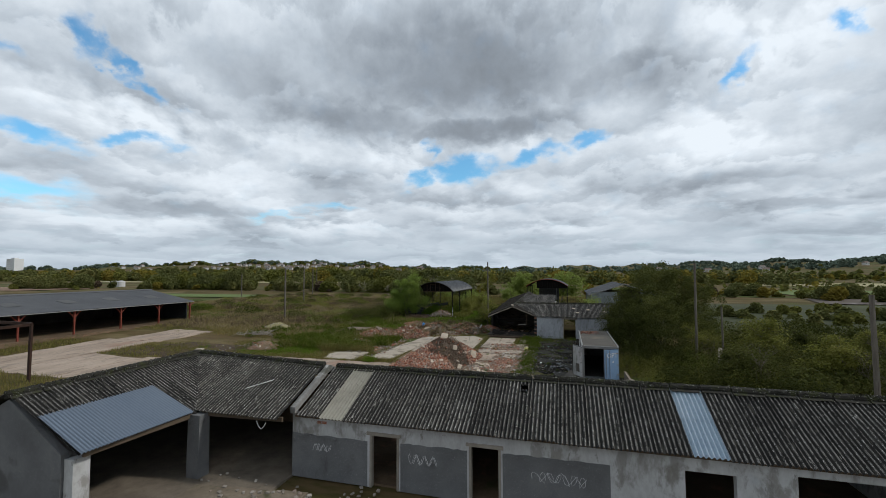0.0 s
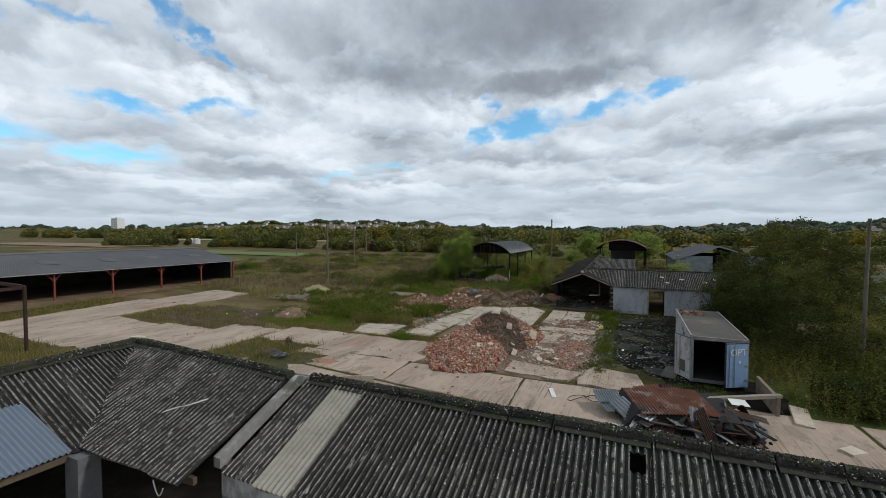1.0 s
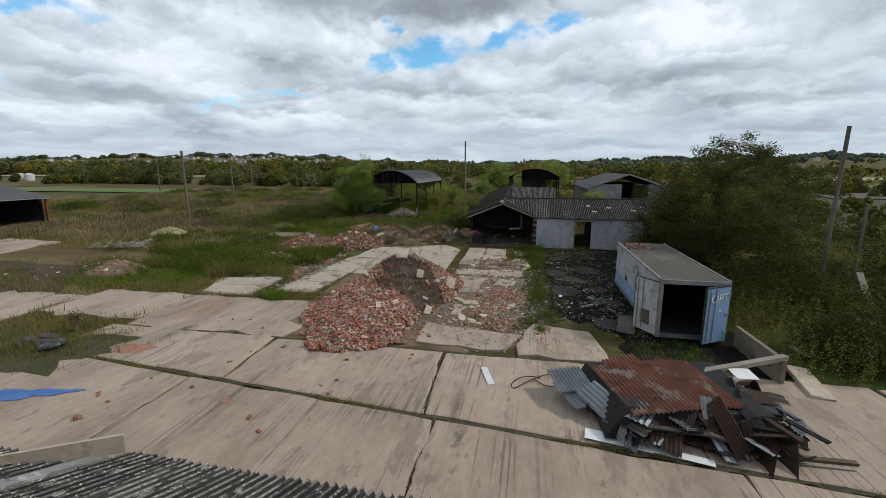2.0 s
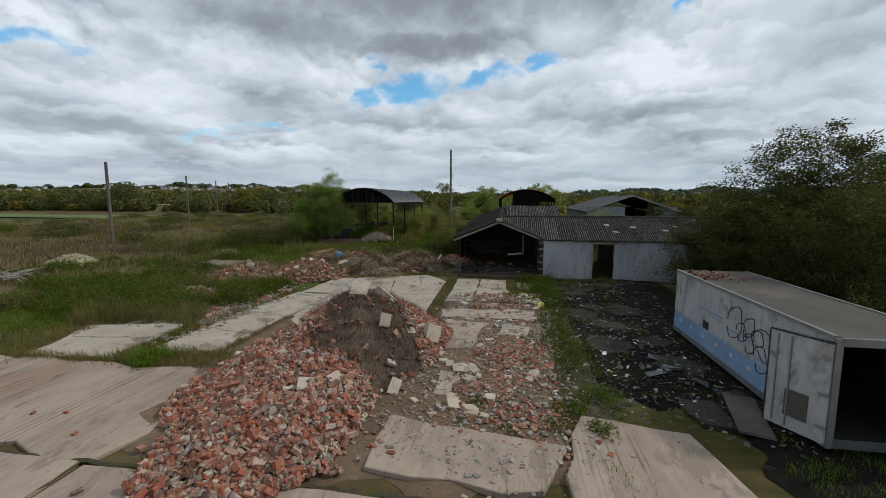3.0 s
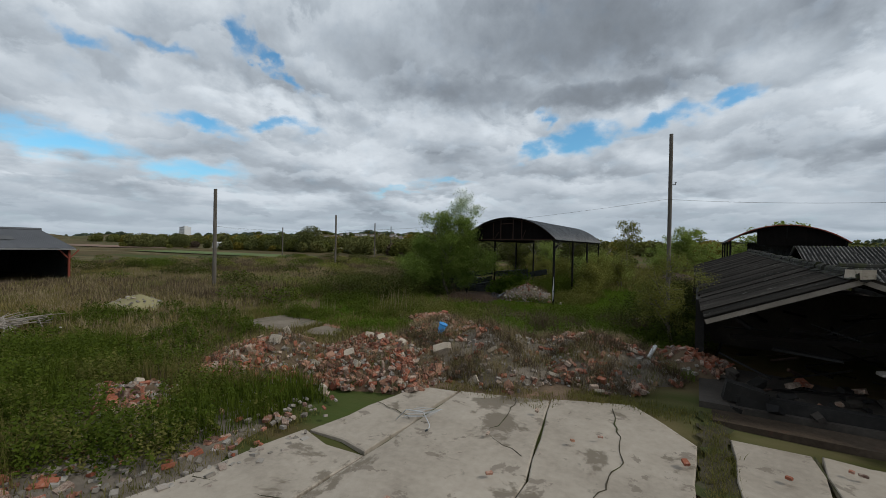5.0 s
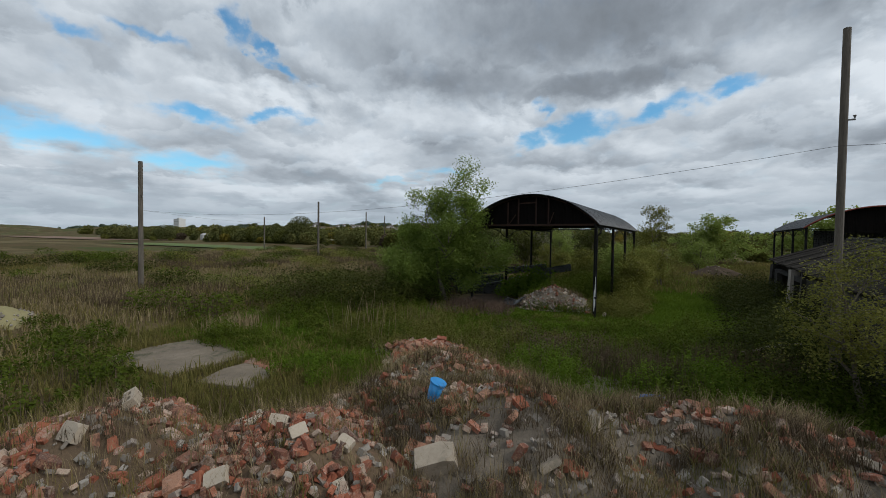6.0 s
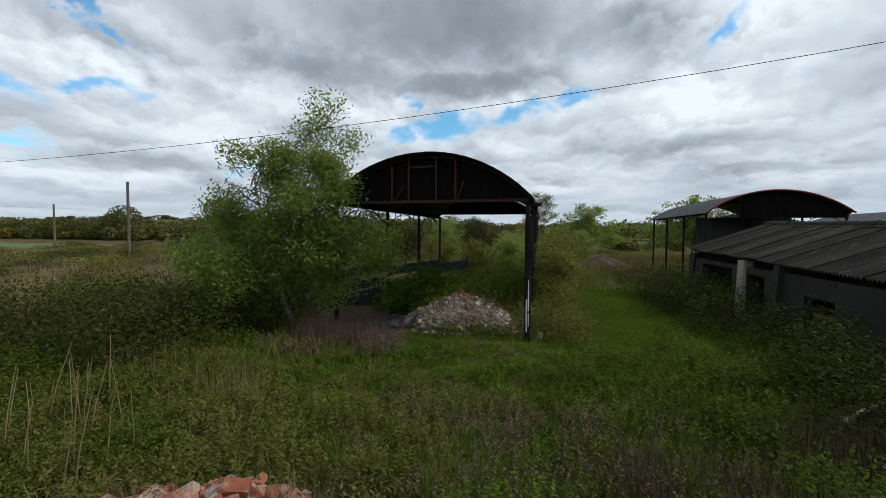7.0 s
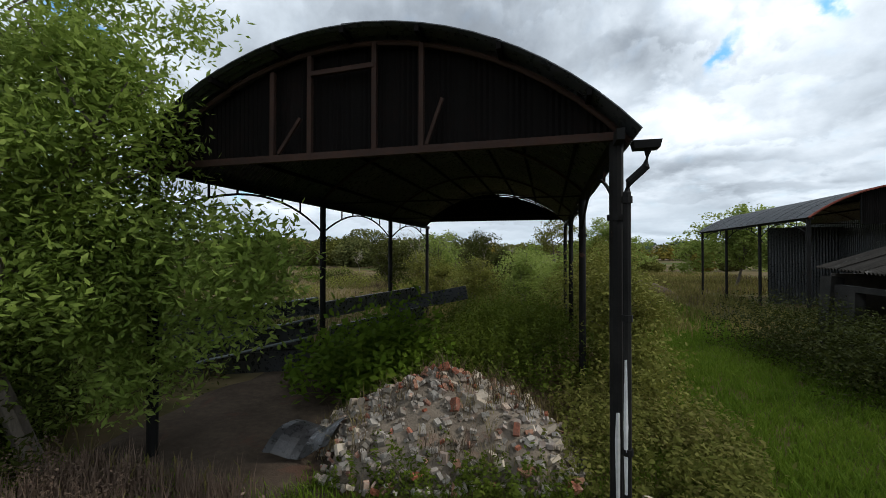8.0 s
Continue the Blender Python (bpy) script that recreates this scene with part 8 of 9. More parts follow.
trolley = thing("trolley_frame", (-15.2, 47.6, 0.1), "bent wire trolley frame on the concrete floor", "trolley")
for k in range(7):
    part("wire_rod", Buf().tube([(-15.6 + k * 0.03, 47.3 + k * 0.06, 0.18 + 0.03 * k), (-14.9 + k * 0.02, 47.5 + k * 0.06, 0.30 + 0.01 * k)], 0.008, 5), "chrome", trolley)
part("wire_rod", Buf().tube([(-15.7, 47.2, 0.14), (-15.4, 47.2, 0.45), (-15.0, 47.35, 0.42), (-14.75, 47.25, 0.2), (-14.7, 47.1, 0.1)], 0.014, 6), "chrome", trolley)
part("wheel", Buf().tube([(-14.72, 47.05, 0.13), (-14.68, 47.05, 0.13)], 0.06, 12), "black_plastic", trolley)

# timbers and sheets leaning inside the barn
trough = thing("timber_stack", (-23.6, 70.5, 0.8), "dark stack of boards and iron along the barn side", "stack")
for x0, y0, z0, x1, y1, z1 in ((-28.4, 70.2, 1.95, -23.9, 70.9, 2.55), (-27.0, 70.0, 1.35, -23.9, 70.8, 2.05), (-26.5, 69.8, 1.0, -23.9, 70.7, 1.6)):
    part("board", Buf().beam((x0, y0, z0 - 0.2), (x1, y1, z1 - 0.2), 0.05, 0.42), "barn_tin", trough)
    part("board", Buf().beam((x0, y0 - 0.14, z0 + 0.02), (x1, y1 - 0.14, z1 + 0.02), 0.26, 0.03), "galv", trough)
for x0, y0, z0, x1, y1, z1, h_ in ((-23.9, 75.9, 1.7, -21.0, 76.2, 2.3, 0.5), (-23.9, 71.2, 2.2, -22.6, 75.6, 2.3, 0.45), (-23.8, 71.3, 1.5, -22.4, 75.4, 1.6, 0.5), (-27.6, 69.6, 0.85, -23.9, 70.5, 1.05, 0.5), (-28.0, 69.9, 1.5, -24.0, 70.6, 1.75, 0.4)):
    part("board", Buf().beam((x0, y0, z0), (x1, y1, z1), 0.05, h_), "barn_tin", trough)
film = thing("plastic_film", (-21.3, 66.8, 0.8), "torn black plastic film caught on rubble", "plastic film")
part("film", Buf().sheet((-22.0, 66.2, 0.85), (0.9, 0.2, 0.1), (0.1, 0.7, 0.2), 1, 1, 0.09, 0.004, 8, 8, 0.12), "black_plastic", film)
single("stone_block", Buf().box((-17.0, 66.3, 0.82), (0.16, 0.12, 0.2), turn(5, 20, 20), 0.02), "palechunk", "small pale stone by the barn post", "stone")
for x, y, s_ in ((-22.6, 28.3, 0.55), (-23.1, 28.0, 0.45), (-22.2, 28.0, 0.4)):
    single("burnt_lump", Buf().tube([(x, y, 0.0), (x, y, s_ * 0.35), (x + 0.05, y, s_ * 0.6)], [s_, s_ * 0.8, s_ * 0.35], 9), "black_wall", "blackened lump of rubbish on moss", "rubbish")
tyre = thing("old_tyre", (-21.6, 27.8, 0.1), "old black tyre dumped on moss", "tyre")
t = np.linspace(0, 2 * np.pi, 25)
part("tread", Buf().tube(np.column_stack([-21.6 + 0.33 * np.cos(t), 27.8 + 0.33 * np.sin(t), 0.2 + 0.06 * np.cos(t)]), 0.12, 8, False), "black_plastic", tyre)

# ---------------------------------------------------------------- where plants grow
HARD = [(-21.9, 13, 20.4, 30.5), (-21.5, -13.6, 30.4, 35.1), (-27.3, -21.6, 31.2, 35.0), (-32.5, -27.4, 25.0, 33.6), (-45.0, -32.6, 23.6, 31.2),
        (-52.0, -45.0, 23.8, 37.5), (-50.5, -44.5, 37.5, 45.5), (-31.5, -22.0, 20.5, 25.1), (-22.8, -18.6, 35.3, 39.2), (-17.9, -15.3, 36.3, 49.6),
        (-15.3, -9.3, 41.0, 51.0), (-8.7, -5.6, 45.0, 50.3), (-29.4, -25.9, 51.7, 54.2), (-25.2, -23.6, 52.2, 53.8), (-26.0, -21.2, 65.7, 70.5), (0.4, 12.4, 25.4, 30.4), (-20.9, 10.6, 4.0, 21.0), (-74.6, -57.0, 25.0, 54.0),
        (-3.4, 9.7, 51.4, 58.7), (-9.5, -3.1, 51.0, 77.4), (1.0, 3.8, 33.0, 41.8), (-3.6, 3.6, 25.4, 31.2), (-8.5, -3.7, 31.0, 47.0), (-2.6, 4.2, 32.0, 51.4),
        (-23.5, -21.0, 66.2, 75.0), (-6.5, 0.5, 83, 96)]


def open_ground(p):
    ok = np.ones(len(p), bool)
    for x0, x1, y0, y1 in HARD:
        ok &= ~((p[:, 0] > x0) & (p[:, 0] < x1) & (p[:, 1] > y0) & (p[:, 1] < y1))
    ok &= big.level(p[:, 0], p[:, 1]) > 0.96
    for m in LESSER:
        ok &= m.level(p[:, 0], p[:, 1]) > 0.95
    return p[ok]


def patchy(p, scale, low, high, seed):
    """Thins points out in soft patches."""
    r = np.random.default_rng(seed)
    a = r.uniform(0, 6.28, 6)
    x, y = p[:, 0] * scale, p[:, 1] * scale
    f = np.sin(x + 1.7 * np.sin(y * 0.8 + a[0]) + a[1]) + np.sin(y * 1.3 + 1.2 * np.sin(x * 0.9 + a[2]) + a[3]) + 0.6 * np.sin(2.3 * (x + y) + a[4])
    return p[r.uniform(size=len(p)) < smooth((f - low) / (high - low))]


def area(n, x0, x1, y0, y1):
    p = np.column_stack([RNG.uniform(x0, x1, n), RNG.uniform(y0, y1, n)])
    p = open_ground(p)
    return p


def stand(p, lift=0.0):
    return np.column_stack([p, ground_z(p[:, 0], p[:, 1]) - 0.05 + lift])


def growth(name, verts, mat, label, size=3):
    single(name, flat_mesh(name, verts, size), mat, label, "grass" if size == 3 else "plants", kind="stuff")


# meadow to the west and north
p = stand(area(21000, -85, -22, 44, 104))
growth("meadow_grass", blades(p, RNG.uniform(0.22, 0.5, len(p)), 0.035, 0.7, 6, 0.22), "grass", "rough green and straw-coloured meadow grass")
p = stand(patchy(area(24000, -85, -24, 47, 108), 0.16, -0.5, 1.2, 3))
growth("dry_grass", blades(p, RNG.uniform(0.3, 0.62, len(p)), 0.03, 0.6, 6, 0.25), "dry", "patches of dry straw-coloured grass")
p = stand(patchy(area(14000, -80, -22, 44, 104), 0.2, 0.1, 1.3, 4))
growth("dead_weeds", blades(p, RNG.uniform(0.4, 0.8, len(p)), 0.025, 0.3, 7, 0.2), "dead", "patches of brown dead dock and weeds")
p = stand(area(9000, -32, 6, 78, 130))
growth("rough_grass", blades(p, RNG.uniform(0.3, 0.7, len(p)), 0.05, 0.6, 6, 0.3), "grass", "rough grass behind the barns")
p = stand(patchy(area(6000, -32, 6, 84, 125), 0.22, 0.2, 1.4, 8))
growth("dead_weeds", blades(p, RNG.uniform(0.5, 0.9, len(p)), 0.035, 0.3, 6, 0.3), "dead", "brown dead weeds behind the barns")
p = np.column_stack([RNG.uniform(-49, -37.5, 9000), np.zeros(9000)])
p[:, 1] = 63.5 + 1.86 * (p[:, 0] + 42) + RNG.normal(0, 2.6, 9000)
p = stand(patchy(p, 0.2, -1.2, 0.6, 31))
growth("pale_grass", blades(p, RNG.uniform(0.28, 0.5, len(p)), 0.03, 0.7, 7, 0.2), "pale_green", "strip of pale green grass in the meadow")
# lush ground between the heaps and the barn
p = stand(area(21000, -31, -9.5, 54, 68))
growth("lush_grass", blades(p, np.where(p[:, 1] > 59.5, 0.5, 1.0) * RNG.uniform(0.14, 0.40, len(p)), 0.013, 0.9, 11, 0.09), "lush", "lush green grass in front of the barn")
p = stand(patchy(area(3200, -31, -9.5, 53, 60.5), 0.5, 0.2, 1.5, 5))
growth("rough_grass", blades(p, RNG.uniform(0.22, 0.55, len(p)), 0.011, 0.5, 9, 0.12), "grass", "tall mixed grass in front of the barn")
p = stand(area(15000, -16.6, -10.6, 61, 92))
growth("lush_grass", blades(p, RNG.uniform(0.10, 0.24, len(p)), 0.018, 0.8, 9, 0.09), "lush", "short bright green grass on the track")
p = stand(patchy(area(700, -27.5, -22.0, 56.2, 60.5), 0.6, 0.2, 1.5, 6))
growth("dead_stems", blades(p, RNG.uniform(0.5, 1.15, len(p)), 0.010, 0.22, 4, 0.16), "dry", "tall bleached stems of dead grass")
p = stand(patchy(area(2600, -17, -10, 55, 61), 0.6, 0.5, 1.9, 9))
growth("dead_weeds", blades(p, RNG.uniform(0.45, 0.95, len(p)), 0.010, 0.22, 9, 0.1), "dead", "brown seeded weeds in the long grass")
p = stand(area(5200, -32, -21, 49.5, 56))
growth("rough_grass", blades(p, RNG.uniform(0.12, 0.4, len(p)), 0.014, 0.7, 8, 0.12), "grass", "grass creeping over the broken floor")
# yard margins
p = stand(patchy(area(9000, -46, -18, 35, 50), 0.35, -0.7, 1.0, 61))
growth("rough_grass", blades(p, RNG.uniform(0.10, 0.32, len(p)), 0.02, 0.7, 7, 0.14), "grass", "grass spreading over the old yard")
p = stand(patchy(area(9000, -38, -22, 35.4, 44), 0.4, -0.2, 1.2, 12))
growth("lush_grass", blades(p, RNG.uniform(0.08, 0.22, len(p)), 0.02, 0.8, 8, 0.12), "lush", "low bright green grass beside the concrete")
p = np.column_stack([RNG.normal(-3.45, 0.34, 2800), RNG.uniform(33.0, 51, 2800)])
p = patchy(p, 0.8, -0.6, 0.8, 44)
growth("weed_strip", blades(stand(p), RNG.uniform(0.10, 0.34, len(p)), 0.012, 0.7, 6, 0.1), "nettle", "strip of weeds along the rubble")
p = np.column_stack([RNG.uniform(-3.4, 2.6, 1500), RNG.uniform(30.9, 33.6, 1500)])
p = patchy(p, 1.1, 0.0, 1.2, 47)
growth("weed_strip", blades(stand(p), RNG.uniform(0.06, 0.26, len(p)), 0.012, 0.8, 7, 0.08), "lush", "tufts of grass behind the scrap heap")
p = np.column_stack([RNG.uniform(-3.0, 1.0, 1500), RNG.uniform(33.6, 50.8, 1500)])
p = patchy(p, 0.7, 0.7, 1.9, 48)
growth("weed_strip", blades(stand(p), RNG.uniform(0.03, 0.14, len(p)), 0.012, 0.8, 7, 0.08), "nettle", "moss and thin grass among the litter")
p = np.column_stack([RNG.normal(-9.0, 0.13, 500), RNG.uniform(42, 51.5, 500)])
growth("weed_strip", blades(stand(p), RNG.uniform(0.08, 0.25, len(p)), 0.012, 0.7, 7, 0.06), "grass", "strip of grass between two floors")
p = np.column_stack([RNG.uniform(-22, 12, 2600), np.zeros(2600)])
p[:, 1] = 26.45 - 0.095 * (p[:, 0] + 8) + RNG.normal(0, 0.08, 2600)
p = patchy(p, 0.9, -0.4, 1.0, 15)
growth("weed_strip", blades(stand(p, 0.05), RNG.uniform(0.03, 0.11, len(p)), 0.012, 0.8, 6, 0.06), "grass", "moss and grass in the yard joint")
p = np.column_stack([RNG.uniform(-18.4, -14, 700), RNG.uniform(35.2, 36.6, 700)])
growth("weed_strip", blades(stand(p, 0.04), RNG.uniform(0.08, 0.3, len(p)), 0.014, 0.7, 7, 0.1), "grass", "weeds at the edge of the floor")
p = np.column_stack([RNG.normal(-22.6, 1.6, 900), RNG.normal(28.3, 0.9, 900)])
growth("weed_island", blades(stand(p, 0.06), RNG.uniform(0.08, 0.35, len(p)), 0.014, 0.7, 7, 0.1), "grass", "weeds on the mossy patch")
p = stand(area(6000, -60, -18, 18, 36))
growth("rough_grass", blades(p, RNG.uniform(0.2, 0.5, len(p)), 0.03, 0.6, 7, 0.2), "grass", "grass behind the farm range")
for x0, x1, y0, y1, n_ in ((-18.2, -17.6, 36.2, 46.5, 420), (-15.4, -15.1, 36.3, 41.2, 160), (-17.4, -12.6, 49.6, 50.8, 420), (-21.8, -18.6, 35.0, 35.5, 260), (-22.9, -22.2, 35.2, 38.8, 200), (-18.7, -18.1, 35.4, 39.2, 260), (-12.5, -9.4, 50.8, 51.6, 260), (-5.5, -5.1, 45.5, 50.4, 200), (-9.2, -8.7, 42, 50.4, 200)):
    p = np.column_stack([RNG.uniform(x0, x1, n_), RNG.uniform(y0, y1, n_)])
    growth("weed_strip", blades(stand(p, 0.03), RNG.uniform(0.06, 0.26, len(p)), 0.012, 0.8, 7, 0.09), "grass", "grass creeping over a floor edge")
p = stand(patchy(area(6000, -31, -18.4, 38.5, 47), 0.6, 0.0, 1.2, 51))
growth("rough_grass", blades(p, RNG.uniform(0.4, 0.95, len(p)), 0.014, 0.5, 7, 0.12), "grass", "long grass among the nettles")
# moss and lichen tufts along the old ridges
for a, b in (((-9.95, 17.55, 3.72), (10.45, 17.55, 3.74)), ((-10.4, 17.2, 3.81), (-17.44, 17.2, 4.06)), ((-17.44, 17.2, 4.06), (-17.44, 9.6, 4.0))):
    a, b = np.array(a), np.array(b)
    n_ = int(np.linalg.norm(b - a) * 210)
    t_ = RNG.uniform(0, 1, n_)
    q = a + (b - a) * t_[:, None]
    th = RNG.uniform(0, np.pi, n_)
    d = (b - a) / np.linalg.norm(b - a)
    o = np.column_stack([-d[1] * np.cos(th), d[0] * np.cos(th), np.sin(th)])
    q = q + o * 0.135
    growth("ridge_moss", leaves(q, 0.055, 0.0, 0.8, 0.2), "mossy", "cushions of dark moss on the ridge", 4)
    growth("ridge_lichen", leaves(q[: n_ // 4] + RNG.normal(0, 0.012, (n_ // 4, 3)), 0.04, 0.0, 0.8, 0.2), "lichen", "pale grey lichen flakes on the ridge", 4)
# dead growth on the heaps
q = np.array(big.points(5600, lambda x, y, t: thick(0.9 if math.hypot(x + 11.3 - 1.6 * min(max((40.2 - y) / 4.4, 0), 1), min(0, 40.2 - y) * 0.5 + max(0, 35.8 - y)) < 1.75 or (y > 39.8 and t < 0.95) else 0.05)))
growth("dead_weeds", blades(q, RNG.uniform(0.08, 0.26, len(q)), 0.008, 1.5, 7, 0.16), "twig", "withered weeds on the crest of the brick heap")
for m, n_dead, n_dry, n_green in ((LESSER[2], 1700, 900, 520), (LESSER[3], 1600, 700, 520), (LESSER[4], 60, 90, 30), (LESSER[5], 700, 800, 260), (LESSER[1], 420, 300, 220), (LESSER[0], 420, 300, 260), (LESSER[8], 160, 60, 60)):
    for n_, mat, word, hh in ((n_dead, "dead", "withered brown weeds on a rubble heap", 0.35), (n_dry, "dry", "bleached grass on a rubble heap", 0.4), (n_green, "grass", "green weeds sprouting from a rubble heap", 0.3)):
        ph = RNG.uniform(0, 6.28, 3)
        q = np.array(m.points(int(n_ * 0.8), lambda x, y, t: math.sin(x * 2.3 + ph[0] + 1.3 * math.sin(y * 1.9)) + math.sin(y * 2.9 + ph[1] + 1.1 * math.sin(x * 1.7)) + 0.7 * math.sin(5.1 * (x - y) + ph[2]) > 0.35 or thick(0.06)))
        growth("heap_weeds", blades(q, RNG.uniform(hh * 0.3, hh * 1.35, len(q)), 0.009, 0.85, 8, 0.07), mat, word)


# ---------------------------------------------------------------- leafy weeds and brambles
def herb_points(n, rows, size, per=13):
    """Leaves set along upright stems: rows of x, y, z, rx, ry, rz."""
    s = max(1, n // per)
    weight = rows[:, 3] ** 2
    pick = rows[RNG.choice(len(rows), s, p=weight / weight.sum())]
    r, a = np.sqrt(RNG.uniform(0, 1, s)), RNG.uniform(0, 6.283, s)
    x, y = pick[:, 0] + pick[:, 3] * r * np.cos(a), pick[:, 1] + pick[:, 4] * r * np.sin(a)
    g = ground_z(x, y)
    h = (pick[:, 2] + pick[:, 5] - ground_z(pick[:, 0], pick[:, 1])) * (1 - 0.6 * r * r) * RNG.uniform(0.55, 1.12, s)
    lean = RNG.normal(0, 0.16, (s, 2))
    f = np.tile(np.linspace(0.12, 1.0, per), (s, 1)) ** 0.8
    reach = size * 0.62 * (1.25 - 0.75 * f)
    b = a[:, None] + np.arange(per)[None, :] * 2.4
    px = x[:, None] + lean[:, :1] * h[:, None] * f + reach * np.cos(b)
    py = y[:, None] + lean[:, 1:] * h[:, None] * f + reach * np.sin(b)
    pz = g[:, None] + h[:, None] * f
    return np.column_stack([px.ravel(), py.ravel(), pz.ravel()])


def weed_mass(name, rows, n, size, mat, label, droop=0.2, aspect=0.5):
    pts = herb_points(n, rows, size) if name == "nettles" else cloud_points(n, rows, 0.30)
    keep = pts[:, 2] > ground_z(pts[:, 0], pts[:, 1]) + 0.02
    growth(name, leaves(pts[keep], size, droop, aspect, 0.8), mat, label, 4)


def hummocks(n, x0, x1, y0, y1, low, high, wide, clear=True):
    p = area(n, x0, x1, y0, y1) if clear else np.column_stack([RNG.uniform(x0, x1, n), RNG.uniform(y0, y1, n)])
    h = RNG.uniform(low, high, len(p))
    w = h * RNG.uniform(wide * 0.7, wide * 1.4, len(p))
    return np.column_stack([p, ground_z(p[:, 0], p[:, 1]) + h * 0.35, w, w, h * 0.65])


weed_mass("nettles", hummocks(30, -8.0, -4.0, 32.5, 44, 0.08, 0.3, 0.9, False), 2600, 0.05, "nettle", "small weeds sprouting in the rubble")
weed_mass("nettles", hummocks(80, -4.1, -2.7, 33, 50.5, 0.18, 0.5, 0.9, False), 16000, 0.06, "nettle", "weeds in the strip along the rubble")
weed_mass("nettles", hummocks(110, -31, -18.6, 40.0, 46.5, 0.3, 1.3, 0.7), 34000, 0.10, "nettle", "dense bed of dark green nettles and docks")
weed_mass("nettles", hummocks(70, -31, -18.6, 40.0, 47, 0.3, 1.1, 0.6), 18000, 0.09, "weed", "olive weeds among the nettles")
p = stand(patchy(area(6000, -31, -18.4, 38.5, 47.5), 0.55, 0.1, 1.4, 55))
growth("lush_grass", blades(p, RNG.uniform(0.35, 0.95, len(p)), 0.018, 0.5, 7, 0.12), "nettle", "tall green grass among the nettles")
weed_mass("nettles", hummocks(70, -40, -24, 44, 53, 0.35, 0.9, 1.0), 24000, 0.11, "nettle", "dark green weeds in the meadow")
weed_mass("nettles", hummocks(16, -17.5, -16.7, 34.9, 35.8, 0.3, 0.65, 0.8, False), 4200, 0.06, "lush", "clump of green weeds by the pale floor")
weed_mass("nettles", hummocks(90, -14.0, -9.6, 55.0, 66, 0.4, 1.05, 0.8), 28000, 0.085, "nettle", "nettles and docks in front of the byre")
weed_mass("nettles", hummocks(75, -17.5, -12.5, 56.8, 62.5, 0.3, 0.8, 0.75, False), 17000, 0.06, "nettle", "low dark weeds growing through the grass")
weed_mass("nettles", hummocks(55, -25.5, -17.5, 57.8, 61.5, 0.25, 0.65, 0.8, False), 10000, 0.055, "nettle", "scattered green weeds in the grass")
weed_mass("nettles", hummocks(26, -18.0, -13.5, 58.2, 61.0, 0.35, 0.8, 0.6, False), 4200, 0.045, "dead", "brown seeded docks among the weeds")
weed_mass("nettles", hummocks(50, -32, -25, 58, 66, 0.3, 0.75, 1.0), 15000, 0.085, "nettle", "nettles in the long grass")
weed_mass("brambles", hummocks(90, -12.2, -9.7, 57.5, 78, 0.8, 1.9, 0.6), 48000, 0.09, "leaf_dark", "dark brambles along the byre wall")
weed_mass("brambles", hummocks(80, -34, -26, 60, 74, 0.7, 2.1, 0.9), 40000, 0.11, "bramble", "dark bramble thicket beside the barn")
weed_mass("nettles", hummocks(40, -21.6, -17.6, 70, 79, 0.7, 1.6, 0.9, False), 24000, 0.10, "nettle", "nettles growing under the barn roof")
weed_mass("nettles", hummocks(16, -23.5, -21.2, 69.0, 70.6, 1.1, 2.2, 0.5, False), 7000, 0.19, "lush", "bright green bush under the barn roof")
weed_mass("nettles", hummocks(36, -17.6, -15.6, 65.8, 72, 0.3, 0.9, 0.8, False), 20000, 0.08, "weed", "weeds round the barn posts")
weed_mass("brambles", hummocks(130, 6.4, 34, 31, 43, 0.8, 2.4, 0.9), 66000, 0.15, "bramble", "rolling bramble scrub beside the yard")
weed_mass("brambles", hummocks(46, 7.0, 16, 31.5, 39, 0.6, 1.7, 0.75), 22000, 0.12, "leaf_dark", "green weeds and brambles by the scrap heap")
weed_mass("nettles", hummocks(120, 4.6, 16, 30.8, 41, 0.5, 1.9, 0.6), 44000, 0.10, "weed", "mid-green weeds at the edge of the brambles")
weed_mass("brambles", hummocks(16, 7.4, 16, 32.6, 39, 1.5, 3.0, 0.6), 9000, 0.12, "bramble", "taller bramble clumps by the scrap heap")
weed_mass("brambles", hummocks(34, 7.2, 15.5, 24.5, 33.5, 0.7, 1.9, 0.8), 26000, 0.12, "leaf_dark", "dark brambles along the end of the yard")
weed_mass("nettles", hummocks(14, 7.4, 14, 32.6, 37, 1.2, 2.3, 0.5), 5200, 0.11, "nettle", "fresh green nettles by the scrap heap")
weed_mass("brambles", hummocks(150, 13, 50, 31, 62, 0.7, 1.9, 1.2), 70000, 0.26, "bramble", "scrub running down to the neighbouring yard")
weed_mass("brambles", hummocks(100, 10, 48, 31, 60, 0.7, 2.0, 0.9), 46000, 0.24, "leaf_olive", "olive shrubs in the scrub below the yard")
weed_mass("brambles", hummocks(40, -3.0, 0.8, 47, 51.2, 0.1, 0.35, 1.2, False), 3000, 0.06, "nettle", "weeds in front of the cowshed")
weed_mass("brambles", hummocks(50, 3.8, 9.0, 44, 51.2, 0.8, 2.2, 0.9, False), 22000, 0.09, "leaf_dark", "dark scrub in front of the cowshed")
weed_mass("nettles", hummocks(46, -4.9, -2.6, 45.5, 51.6, 0.2, 0.55, 0.9, False), 9000, 0.07, "nettle", "weeds and docks by the byre corner")
weed_mass("nettles", hummocks(50, -2.8, 1.0, 33.5, 50, 0.05, 0.2, 2.0, False), 7000, 0.05, "nettle", "low weeds creeping over the litter")
